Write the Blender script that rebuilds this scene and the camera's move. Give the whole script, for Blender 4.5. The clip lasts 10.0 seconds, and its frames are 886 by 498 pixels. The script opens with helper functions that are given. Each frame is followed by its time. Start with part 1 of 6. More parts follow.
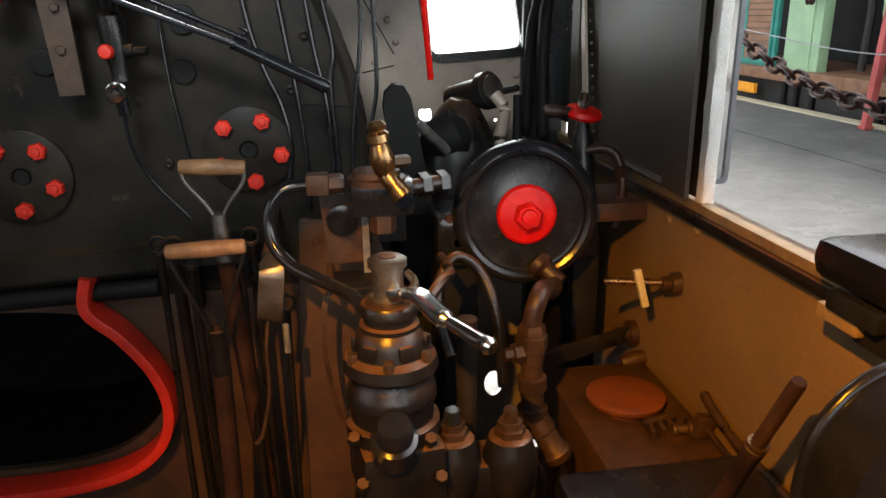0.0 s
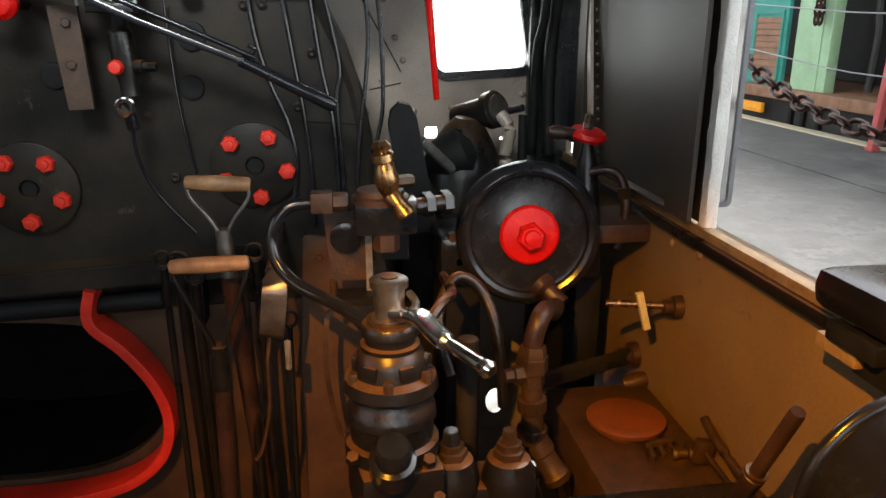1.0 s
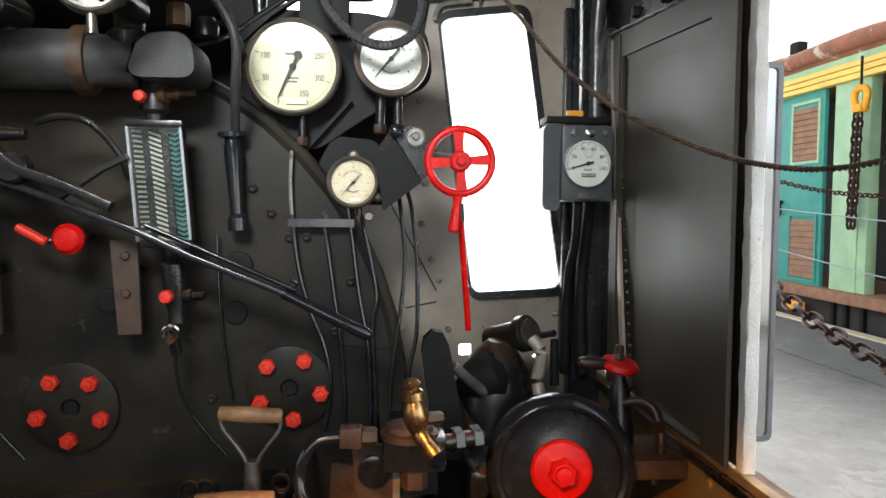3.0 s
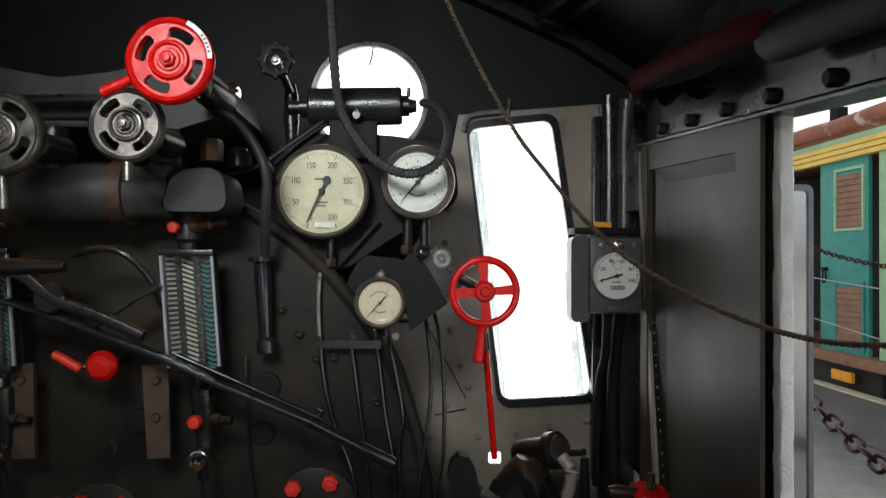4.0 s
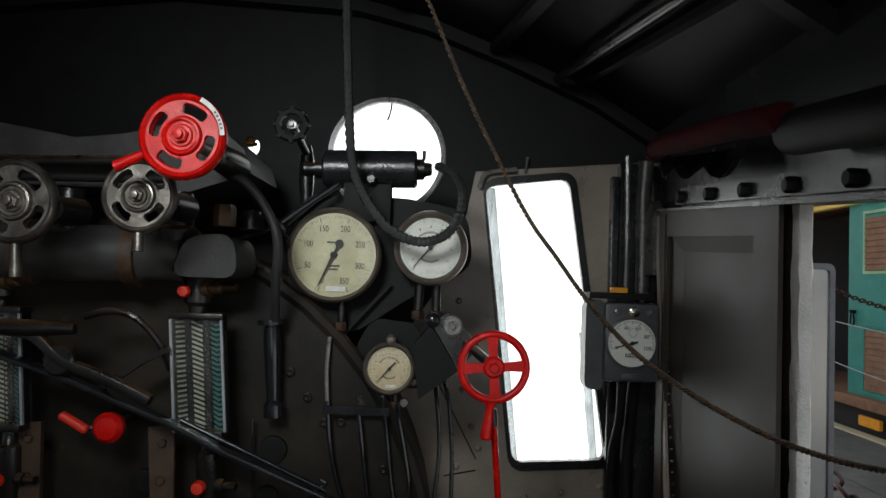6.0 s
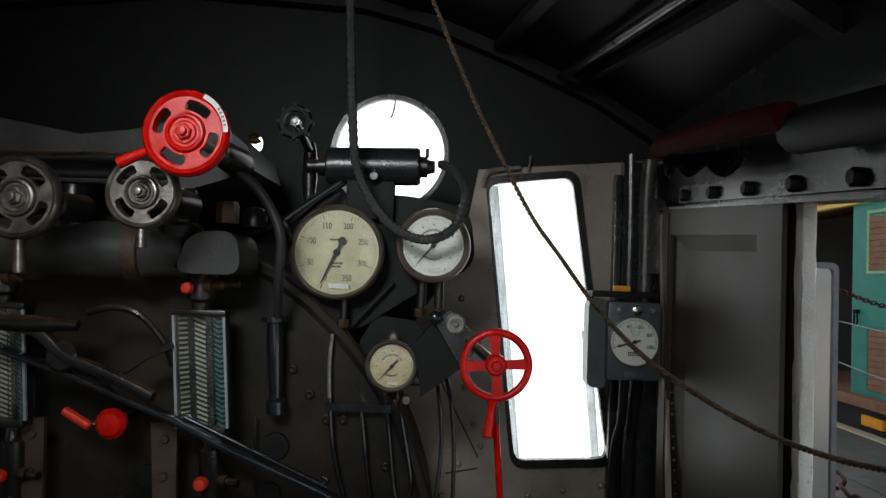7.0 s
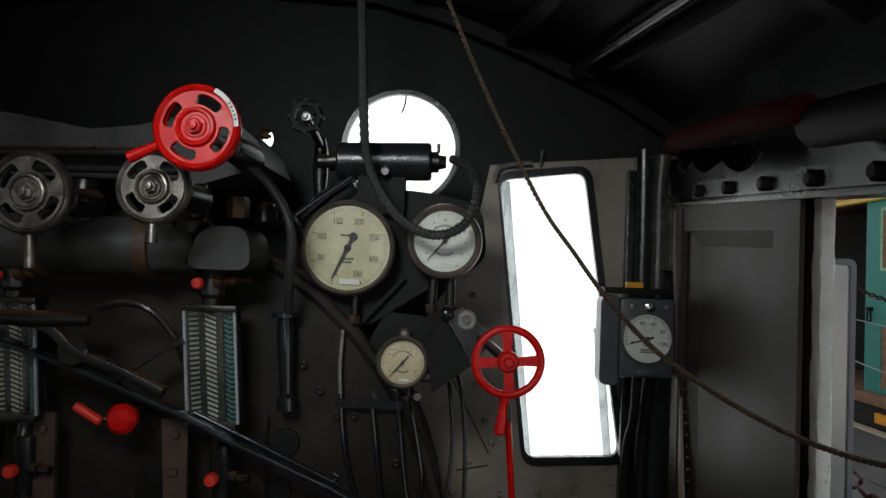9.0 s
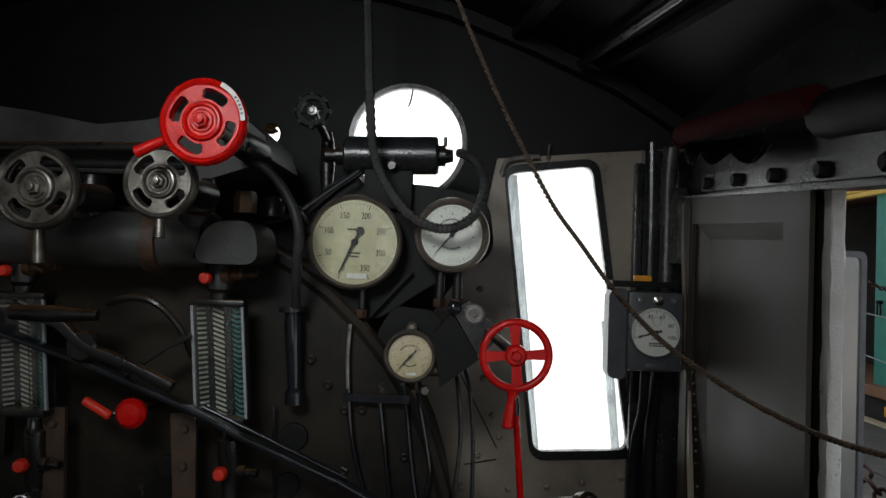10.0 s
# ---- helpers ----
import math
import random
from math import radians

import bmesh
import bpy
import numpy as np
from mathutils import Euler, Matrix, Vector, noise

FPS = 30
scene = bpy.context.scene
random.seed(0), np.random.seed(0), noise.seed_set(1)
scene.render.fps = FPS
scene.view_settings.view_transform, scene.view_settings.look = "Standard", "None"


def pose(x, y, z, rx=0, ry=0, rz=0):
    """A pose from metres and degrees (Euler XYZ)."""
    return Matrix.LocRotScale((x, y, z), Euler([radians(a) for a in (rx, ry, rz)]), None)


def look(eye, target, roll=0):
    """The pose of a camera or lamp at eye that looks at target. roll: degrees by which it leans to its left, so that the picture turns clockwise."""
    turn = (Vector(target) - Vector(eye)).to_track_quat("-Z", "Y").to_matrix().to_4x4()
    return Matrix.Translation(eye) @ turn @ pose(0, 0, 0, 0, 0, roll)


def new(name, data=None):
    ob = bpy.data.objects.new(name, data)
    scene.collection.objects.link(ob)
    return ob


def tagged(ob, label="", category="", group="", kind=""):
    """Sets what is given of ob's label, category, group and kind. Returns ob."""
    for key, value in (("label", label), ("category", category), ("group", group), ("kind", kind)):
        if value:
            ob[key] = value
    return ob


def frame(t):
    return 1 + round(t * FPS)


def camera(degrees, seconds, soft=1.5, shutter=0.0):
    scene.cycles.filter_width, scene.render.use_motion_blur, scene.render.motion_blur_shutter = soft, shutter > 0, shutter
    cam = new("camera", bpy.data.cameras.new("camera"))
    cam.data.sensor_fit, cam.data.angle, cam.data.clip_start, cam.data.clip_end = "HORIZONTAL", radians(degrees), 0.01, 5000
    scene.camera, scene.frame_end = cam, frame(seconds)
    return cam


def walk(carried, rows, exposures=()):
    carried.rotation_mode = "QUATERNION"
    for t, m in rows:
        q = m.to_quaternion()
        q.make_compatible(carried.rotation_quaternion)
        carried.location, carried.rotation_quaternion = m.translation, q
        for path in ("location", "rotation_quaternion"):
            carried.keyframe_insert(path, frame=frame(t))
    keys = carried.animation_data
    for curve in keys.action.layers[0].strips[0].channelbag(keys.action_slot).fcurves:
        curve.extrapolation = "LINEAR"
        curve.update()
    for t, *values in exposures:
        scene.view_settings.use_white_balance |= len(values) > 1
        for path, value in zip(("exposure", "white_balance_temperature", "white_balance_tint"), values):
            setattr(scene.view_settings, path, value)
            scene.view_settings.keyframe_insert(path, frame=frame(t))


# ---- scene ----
cam = camera(62.0, 10.0)
PATH = [
    (0, (0.441, 0.49, 1.387), (0.733, 2.369, 0.766), -0.8),
    (0.5, (0.442, 0.491, 1.393), (0.733, 2.371, 0.778), -0.3),
    (1, (0.446, 0.488, 1.404), (0.726, 2.379, 0.814), 0.1),
    (1.5, (0.45, 0.487, 1.421), (0.719, 2.4, 0.902), 0.3),
    (2, (0.459, 0.483, 1.445), (0.711, 2.423, 1.032), 0.2),
    (2.5, (0.46, 0.479, 1.48), (0.696, 2.447, 1.216), 0.5),
    (3, (0.463, 0.478, 1.516), (0.646, 2.467, 1.41), 0.6),
    (4.5, (0.509, 0.473, 1.77), (0.549, 2.472, 1.823), 0.9),
    (5, (0.515, 0.482, 1.801), (0.535, 2.48, 1.875), 1.8),
    (5.5, (0.521, 0.489, 1.809), (0.534, 2.487, 1.898), 1.9),
    (7, (0.522, 0.49, 1.808), (0.525, 2.488, 1.891), 2.2),
    (7.5, (0.521, 0.487, 1.809), (0.521, 2.486, 1.887), 2.3),
    (8, (0.519, 0.492, 1.806), (0.512, 2.49, 1.893), 2.3),
    (8.5, (0.519, 0.499, 1.805), (0.505, 2.497, 1.891), 2.2),
    (9, (0.517, 0.504, 1.806), (0.495, 2.502, 1.879), 2.3),
    (9.5, (0.517, 0.505, 1.803), (0.485, 2.504, 1.869), 2.2),
    (10, (0.517, 0.508, 1.803), (0.476, 2.507, 1.862), 2.1),
]
walk(cam, [(t, look(eye, target, roll)) for t, eye, target, roll in PATH],
     exposures=[(0.0, 1.38), (1.2, 1.42), (2.3, 1.55), (3.1, 1.42), (4.4, 0.12), (7.0, -0.2), (10.0, -0.48)])

# ---------------------------------------------------------------- daylight
world = bpy.data.worlds.new("overcast_sky")
scene.world = world
world.use_nodes = True
wn = world.node_tree
sky = wn.nodes.new("ShaderNodeTexSky")
sky.sky_type = "NISHITA"
sky.sun_disc = False
sky.sun_elevation = radians(52)
sky.sun_rotation = radians(60)
sky.dust_density = 4.0
haze = wn.nodes.new("ShaderNodeHueSaturation")
haze.inputs["Saturation"].default_value = 0.4
wn.links.new(sky.outputs[0], haze.inputs["Color"])
wn.links.new(haze.outputs[0], wn.nodes["Background"].inputs[0])
wn.nodes["Background"].inputs[1].default_value = 0.15

sun_data = bpy.data.lights.new("sun", "SUN")
sun_data.energy, sun_data.angle, sun_data.color = 0.85, radians(14), (1.0, 0.96, 0.9)
sun = new("sun", sun_data)
sun.matrix_world = look((6, 4, 9), (0, 0, 0))

# added area lamps for sky light: unseen roof hatch, unseen rear opening, side opening
for nm, at, to_, sx, sy, watts in (
        ("hatch_daylight", (-0.05, 0.30, 2.69), (0.22, 2.3, 2.16), 0.56, 0.58, 6.5),
        ("rear_daylight", (0.50, -1.52, 1.65), (0.95, 2.6, 1.75), 1.2, 1.0, 1.1),
        ("side_daylight", (1.235, 0.70, 1.36), (-1.0, 1.30, 1.40), 1.8, 0.6, 2.6)):
    ad = bpy.data.lights.new(nm, "AREA")
    ad.shape, ad.size, ad.size_y, ad.energy, ad.color = "RECTANGLE", sx, sy, watts, (0.93, 0.98, 1.0)
    ad.spread = radians({"hatch_daylight": 64, "rear_daylight": 80}.get(nm, 130))
    new(nm, ad).matrix_world = look(at, to_)

# warm shaded cab lamp behind the driver's place, turned down to the brake gear
lamp_data = bpy.data.lights.new("cab_lamp", "SPOT")
lamp_data.energy, lamp_data.color = 92, (1.0, 0.385, 0.022)
lamp_data.spot_size, lamp_data.spot_blend, lamp_data.shadow_soft_size = radians(61), 0.5, 0.012
lamp = new("cab_lamp", lamp_data)
lamp.matrix_world = look((0.12, 0.40, 1.94), (0.80, 1.66, -0.02))


# ---------------------------------------------------------------- materials
def mat(name, a, b=None, rough=0.5, metal=0.0, scale=14.0, bump=0.15, grain=160.0, dust=None, dust_amount=0.0,
        chips=None, chip_at=0.66, chip_scale=30.0, coat=0.0, per_piece=0.0, spec=0.5):
    """Painted, rusted or dusty surface: two tones by broad noise, grain in relief, chips and dust."""
    m = bpy.data.materials.new(name)
    m.use_nodes = True
    t = m.node_tree
    n, l = t.nodes, t.links
    bsdf = n["Principled BSDF"]
    b = b or tuple(c * 0.6 for c in a)
    pos = n.new("ShaderNodeTexCoord")
    big = n.new("ShaderNodeTexNoise")
    big.inputs["Scale"].default_value, big.inputs["Detail"].default_value = scale, 6
    big.inputs["Roughness"].default_value = 0.62
    l.new(pos.outputs["Object"], big.inputs["Vector"])
    fine = n.new("ShaderNodeTexNoise")
    fine.inputs["Scale"].default_value, fine.inputs["Detail"].default_value = grain, 4
    l.new(pos.outputs["Object"], fine.inputs["Vector"])
    ramp = n.new("ShaderNodeValToRGB")
    ramp.color_ramp.elements[0].position, ramp.color_ramp.elements[1].position = 0.34, 0.68
    ramp.color_ramp.elements[0].color, ramp.color_ramp.elements[1].color = (*b, 1), (*a, 1)
    l.new(big.outputs[0], ramp.inputs[0])
    col = ramp.outputs[0]

    def mix(col, other, fac_socket=None, fac=0.5, mode="MIX"):
        x = n.new("ShaderNodeMix")
        x.data_type, x.blend_type = "RGBA", mode
        x.inputs[0].default_value = fac
        if fac_socket:
            l.new(fac_socket, x.inputs[0])
        l.new(col, x.inputs[6])
        if isinstance(other, tuple):
            x.inputs[7].default_value = (*other, 1)
        else:
            l.new(other, x.inputs[7])
        return x.outputs[2]

    def step(sock, lo, hi, top=1.0):
        x = n.new("ShaderNodeMapRange")
        x.inputs[1].default_value, x.inputs[2].default_value, x.inputs[4].default_value = lo, hi, top
        l.new(sock, x.inputs[0])
        return x.outputs[0]

    col = mix(col, fine.outputs[0], None, 0.22, "OVERLAY")
    if chips:
        cn = n.new("ShaderNodeTexNoise")
        cn.inputs["Scale"].default_value, cn.inputs["Detail"].default_value = chip_scale, 8
        cn.inputs["Roughness"].default_value = 0.7
        l.new(pos.outputs["Object"], cn.inputs["Vector"])
        col = mix(col, chips, step(cn.outputs[0], chip_at, chip_at + 0.04))
    # upward faces take dust, and on the cast iron the lamp's light too
    if dust:
        geo = n.new("ShaderNodeNewGeometry")
        sep = n.new("ShaderNodeSeparateXYZ")
        l.new(geo.outputs["Normal"], sep.inputs[0])
        mul = n.new("ShaderNodeMath")
        mul.operation = "MULTIPLY"
        l.new(step(sep.outputs[2], 0.35, 0.97, dust_amount), mul.inputs[0])
        l.new(step(big.outputs[0], 0.3, 0.6), mul.inputs[1])
        col = mix(col, dust, mul.outputs[0])
    if per_piece:
        info = n.new("ShaderNodeObjectInfo")
        hsv = n.new("ShaderNodeHueSaturation")
        l.new(step(info.outputs["Random"], -0.0001, 1.0, 2 * per_piece), hsv.inputs["Value"])
        add = n.new("ShaderNodeMath")
        add.inputs[1].default_value = 1 - per_piece
        l.new(step(info.outputs["Random"], 0, 1, 2 * per_piece), add.inputs[0])
        l.new(add.outputs[0], hsv.inputs["Value"])
        l.new(col, hsv.inputs["Color"])
        col = hsv.outputs[0]
    l.new(col, bsdf.inputs["Base Color"])
    rr = n.new("ShaderNodeMapRange")
    rr.inputs[3].default_value, rr.inputs[4].default_value = max(0.04, rough - 0.14), min(1, rough + 0.16)
    l.new(big.outputs[0], rr.inputs[0])
    l.new(rr.outputs[0], bsdf.inputs["Roughness"])
    bsdf.inputs["Metallic"].default_value = metal
    bsdf.inputs["Specular IOR Level"].default_value = spec
    bsdf.inputs["Coat Weight"].default_value = coat
    bsdf.inputs["Coat Roughness"].default_value = 0.12
    if bump:
        hsum = n.new("ShaderNodeMath")
        l.new(fine.outputs[0], hsum.inputs[0])
        l.new(big.outputs[0], hsum.inputs[1])
        bp = n.new("ShaderNodeBump")
        bp.inputs["Strength"].default_value, bp.inputs["Distance"].default_value = bump, 0.003
        l.new(hsum.outputs[0], bp.inputs["Height"])
        l.new(bp.outputs[0], bsdf.inputs["Normal"])
    return m


def glass_mat(name, tint, rough=0.03, clear=0.85):
    """Old thin pane: mostly clear, a little gloss and tint."""
    m = bpy.data.materials.new(name)
    m.use_nodes = True
    n, l = m.node_tree.nodes, m.node_tree.links
    out = n["Material Output"]
    n.remove(n["Principled BSDF"])
    tr, gl, fr, mx = (n.new("ShaderNodeBsdfTransparent"), n.new("ShaderNodeBsdfGlossy"), n.new("ShaderNodeFresnel"), n.new("ShaderNodeMixShader"))
    dirt, dn, mx2, rng = (n.new("ShaderNodeBsdfDiffuse"), n.new("ShaderNodeTexNoise"), n.new("ShaderNodeMixShader"), n.new("ShaderNodeMapRange"))
    tr.inputs[0].default_value = (*tint, 1)
    gl.inputs["Roughness"].default_value = rough
    fr.inputs[0].default_value = 1.32
    l.new(fr.outputs[0], mx.inputs[0])
    l.new(tr.outputs[0], mx.inputs[1])
    l.new(gl.outputs[0], mx.inputs[2])
    dirt.inputs[0].default_value = (0.5, 0.5, 0.48, 1)
    dn.inputs["Scale"].default_value, dn.inputs["Detail"].default_value = 9, 8
    rng.inputs[1].default_value, rng.inputs[2].default_value, rng.inputs[4].default_value = 0.42, 0.8, 1 - clear
    l.new(dn.outputs[0], rng.inputs[0])
    l.new(rng.outputs[0], mx2.inputs[0])
    l.new(mx.outputs[0], mx2.inputs[1])
    l.new(dirt.outputs[0], mx2.inputs[2])
    l.new(mx2.outputs[0], out.inputs[0])
    return m


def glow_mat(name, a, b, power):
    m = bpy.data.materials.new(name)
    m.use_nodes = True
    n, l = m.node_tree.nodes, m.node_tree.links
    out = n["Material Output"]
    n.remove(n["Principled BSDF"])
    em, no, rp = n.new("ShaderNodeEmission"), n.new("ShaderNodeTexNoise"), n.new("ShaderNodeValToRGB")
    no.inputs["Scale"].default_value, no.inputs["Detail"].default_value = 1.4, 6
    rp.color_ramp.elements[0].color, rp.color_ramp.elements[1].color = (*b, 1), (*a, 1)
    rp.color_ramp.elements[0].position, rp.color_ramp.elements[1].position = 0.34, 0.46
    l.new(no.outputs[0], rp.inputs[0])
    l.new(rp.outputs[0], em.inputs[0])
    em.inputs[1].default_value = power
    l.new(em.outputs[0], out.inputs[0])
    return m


BROWN_DUST = (0.13, 0.085, 0.045)
BOILER = mat("oily_black_boiler_paint", (0.030, 0.0235, 0.0155), (0.0065, 0.006, 0.005), spec=0.2, rough=0.5, scale=4, bump=0.14, dust=BROWN_DUST, dust_amount=0.5, chips=(0.055, 0.041, 0.028), chip_at=0.63, chip_scale=7)
BLACK = mat("gloss_black_paint", (0.014, 0.015, 0.018), (0.008, 0.009, 0.011), rough=0.16, bump=0.04, scale=18)
SOOT = mat("sooty_black_paint", (0.011, 0.011, 0.011), (0.005, 0.005, 0.005), spec=0.2, rough=0.6, bump=0.2)
# orange tops: dust plus warm lamp light put into the colour
IRON = mat("dusty_black_cast_iron", (0.011, 0.0100, 0.009), (0.005, 0.005, 0.005), rough=0.30, bump=0.22, grain=120, dust=(0.17, 0.085, 0.033), dust_amount=0.7)
RUSTY = mat("rusty_brown_steel", (0.075, 0.036, 0.017), (0.022, 0.014, 0.010), rough=0.5, bump=0.35, scale=24)
LIDRUST = mat("red_brown_lid_paint", (0.20, 0.055, 0.016), (0.12, 0.036, 0.013), rough=0.5, bump=0.15)
BROWNPIPE = mat("brown_painted_pipe", (0.055, 0.026, 0.015), (0.018, 0.010, 0.008), rough=0.34, bump=0.4)
WALL = mat("grey_brown_wall_paint", (0.34, 0.285, 0.23), (0.21, 0.175, 0.142), rough=0.30, scale=4, bump=0.14, chips=(0.07, 0.045, 0.03), chip_at=0.72, chip_scale=14)
WALLDARK = mat("dark_grey_wall_paint", (0.020, 0.0205, 0.022), (0.009, 0.0095, 0.010), spec=0.5, rough=0.24, scale=4, bump=0.25)
PANEL = mat("khaki_panel_paint", (0.20, 0.135, 0.062), (0.135, 0.088, 0.040), rough=0.45, scale=3.0, bump=0.06, chips=(0.075, 0.048, 0.024), chip_at=0.645, chip_scale=5)
SHUTTER = mat("dull_grey_shutter_paint", (0.044, 0.035, 0.024), (0.023, 0.019, 0.014), spec=0.25, rough=0.46, scale=3.5, bump=0.1)
SILLWOOD = mat("yellowed_sill_wood", (0.28, 0.19, 0.085), (0.14, 0.09, 0.04), rough=0.5, scale=20, bump=0.25)
FLAKY = mat("flaking_white_paint", (0.82, 0.82, 0.78), (0.66, 0.66, 0.61), rough=0.6, scale=16, bump=0.6, chips=(0.33, 0.31, 0.28), chip_at=0.63, chip_scale=26)
CEIL = mat("sooty_ceiling", (0.011, 0.0105, 0.0095), (0.003, 0.003, 0.0028), spec=0.08, rough=0.5, scale=2.5, bump=0.1)
RED = mat("gloss_red_paint", (0.62, 0.008, 0.005), (0.46, 0.005, 0.004), rough=0.24, scale=30, bump=0.3, grain=260, spec=0.3)
ORANGERED = mat("orange_red_paint", (0.74, 0.035, 0.014), (0.56, 0.022, 0.010), rough=0.45, scale=30, bump=0.25, grain=200)
DARKRED = mat("faded_dark_red_cloth", (0.060, 0.006, 0.008), (0.030, 0.004, 0.005), rough=0.9, spec=0.05)
STEEL = mat("worn_grey_steel", (0.30, 0.29, 0.27), (0.13, 0.125, 0.115), rough=0.36, metal=0.35, scale=26, bump=0.3, chips=(0.05, 0.045, 0.04), chip_at=0.6, chip_scale=60)
WHEELSTEEL = mat("worn_bare_wheel_iron", (0.30, 0.275, 0.24), (0.10, 0.092, 0.08), rough=0.34, metal=0.9, scale=22, bump=0.25, chips=(0.05, 0.046, 0.04), chip_at=0.70, chip_scale=34)
CHROME = mat("polished_steel", (0.75, 0.74, 0.72), (0.6, 0.59, 0.56), rough=0.16, metal=1.0, bump=0.03)
CAPMETAL = mat("dull_bare_steel", (0.27, 0.25, 0.22), (0.13, 0.12, 0.105), rough=0.38, metal=0.9, bump=0.1)
BRASS = mat("tarnished_brass", (0.48, 0.30, 0.13), (0.26, 0.15, 0.07), rough=0.28, metal=0.95, bump=0.1)
BRONZE = mat("dusty_bronze", (0.10, 0.055, 0.024), (0.034, 0.02, 0.011), rough=0.45, metal=0.5, bump=0.3)
WOOD = mat("worn_handle_wood", (0.36, 0.19, 0.08), (0.20, 0.10, 0.045), rough=0.45, scale=28, bump=0.2)
DIAL = mat("yellowed_dial", (0.56, 0.52, 0.33), (0.42, 0.38, 0.22), rough=0.4, scale=8, bump=0)
DIALWHITE = mat("white_dial", (0.74, 0.74, 0.68), (0.64, 0.64, 0.58), rough=0.4, scale=9, bump=0)
DIALTAN = mat("stained_tan_dial", (0.62, 0.52, 0.33), (0.48, 0.38, 0.22), rough=0.4, scale=16, bump=0)
INK = mat("black_ink", (0.015, 0.015, 0.015), rough=0.6, bump=0)
WHITEBAR = mat("white_plate", (0.78, 0.78, 0.74), rough=0.5, bump=0)
DULLSHEET = mat("dull_grey_black_sheet", (0.055, 0.054, 0.05), (0.02, 0.02, 0.019), rough=0.55, scale=7, bump=0.2, spec=0.3)
BEZEL = mat("dark_brown_bezel", (0.19, 0.155, 0.125), (0.10, 0.083, 0.068), rough=0.35, metal=0.4, bump=0.15)
GREYBOX = mat("grey_instrument_enamel", (0.07, 0.073, 0.077), (0.05, 0.052, 0.055), rough=0.38, scale=12, bump=0.12)
RUBBER = mat("black_rubber_hose", (0.035, 0.034, 0.033), (0.02, 0.02, 0.02), rough=0.55, bump=0.2)
GLOSSGREY = mat("glossy_olive_grey_paint", (0.065, 0.064, 0.056), (0.03, 0.03, 0.028), rough=0.26, scale=6, bump=0.2, spec=0.8)
STRAPWOOD = mat("tan_painted_strap", (0.075, 0.042, 0.023), (0.036, 0.021, 0.013), rough=0.55)
ROPE = mat("frayed_brown_rope", (0.11, 0.07, 0.042), (0.03, 0.02, 0.014), rough=0.85, scale=60, bump=0.5)
LEATHER = mat("black_leatherette", (0.009, 0.009, 0.010), (0.005, 0.005, 0.006), rough=0.24, bump=0.06, spec=0.45)
CHAINMAT = mat("dark_red_chain_iron", (0.05, 0.020, 0.016), (0.02, 0.010, 0.008), rough=0.55, metal=0.0, spec=0.15, bump=0.2)
CONCRETE = mat("stained_platform_concrete", (0.155, 0.155, 0.146), (0.072, 0.072, 0.068), rough=0.7, scale=3.5, bump=0.5, grain=45, chips=(0.105, 0.105, 0.098), chip_at=0.52, chip_scale=8)
EDGESTONE = mat("pale_yellow_platform_edge", (0.55, 0.49, 0.33), (0.42, 0.37, 0.25), rough=0.7, bump=0.2)
TEAL = mat("teal_carriage_paint", (0.05, 0.30, 0.25), (0.035, 0.22, 0.18), rough=0.4, scale=5, bump=0.05)
MINT = mat("mint_green_paint", (0.36, 0.55, 0.34), (0.26, 0.42, 0.25), rough=0.45, scale=4, bump=0.05)
CREAM = mat("cream_yellow_paint", (0.82, 0.58, 0.13), (0.68, 0.46, 0.10), rough=0.5, scale=3, bump=0.1)
GUTTER = mat("rusty_red_gutter", (0.35, 0.13, 0.07), (0.20, 0.08, 0.05), rough=0.7, scale=5, bump=0.4, chips=(0.5, 0.42, 0.34), chip_at=0.6, chip_scale=4)
LOUVRE = mat("brown_louvre_wood", (0.30, 0.16, 0.09), (0.18, 0.09, 0.05), rough=0.6, scale=9, bump=0.2)
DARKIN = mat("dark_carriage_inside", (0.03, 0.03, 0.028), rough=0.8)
ORANGE = mat("orange_marker_paint", (0.85, 0.36, 0.02), (0.7, 0.28, 0.015), rough=0.5, bump=0.05)
PINKRED = mat("faded_red_post_paint", (0.60, 0.13, 0.12), (0.45, 0.09, 0.08), rough=0.5, scale=6, bump=0.1)
GALV = mat("grey_metal_frame", (0.36, 0.38, 0.40), (0.27, 0.28, 0.30), rough=0.35, metal=0.3, bump=0.05)
GROUND = mat("pale_ballast", (0.35, 0.33, 0.30), (0.22, 0.21, 0.19), rough=0.9, scale=3, bump=0.4)
FIREDARK = mat("matt_black_firebox", (0.012, 0.011, 0.010), (0.006, 0.006, 0.006), rough=0.95, bump=0.1, spec=0.0)
TINTED = mat("teal_glass_stripes", (0.07, 0.24, 0.225), (0.04, 0.15, 0.145), rough=0.15, bump=0, coat=0.4)
STRIPEWHITE = mat("white_stripe_enamel", (0.46, 0.46, 0.37), (0.30, 0.30, 0.24), rough=0.4, bump=0)
PANE = glass_mat("dirty_window_glass", (0.93, 0.95, 0.94), clear=0.72)
FROST = glass_mat("grey_glass_strip", (0.55, 0.57, 0.58), clear=0.6)
CLEAR = glass_mat("clear_gauge_glass", (0.97, 0.98, 0.97), rough=0.05, clear=0.94)
MIRROR = mat("speckled_mirror_glass", (0.82, 0.84, 0.84), (0.74, 0.76, 0.76), rough=0.14, metal=1.0, bump=0, scale=6)
DISTANCE_GLOW = glow_mat("glowing_day_distance", (1.0, 1.0, 1.0), (0.24, 0.26, 0.27), 3.4)


# ---------------------------------------------------------------- building tools
HOME = {}


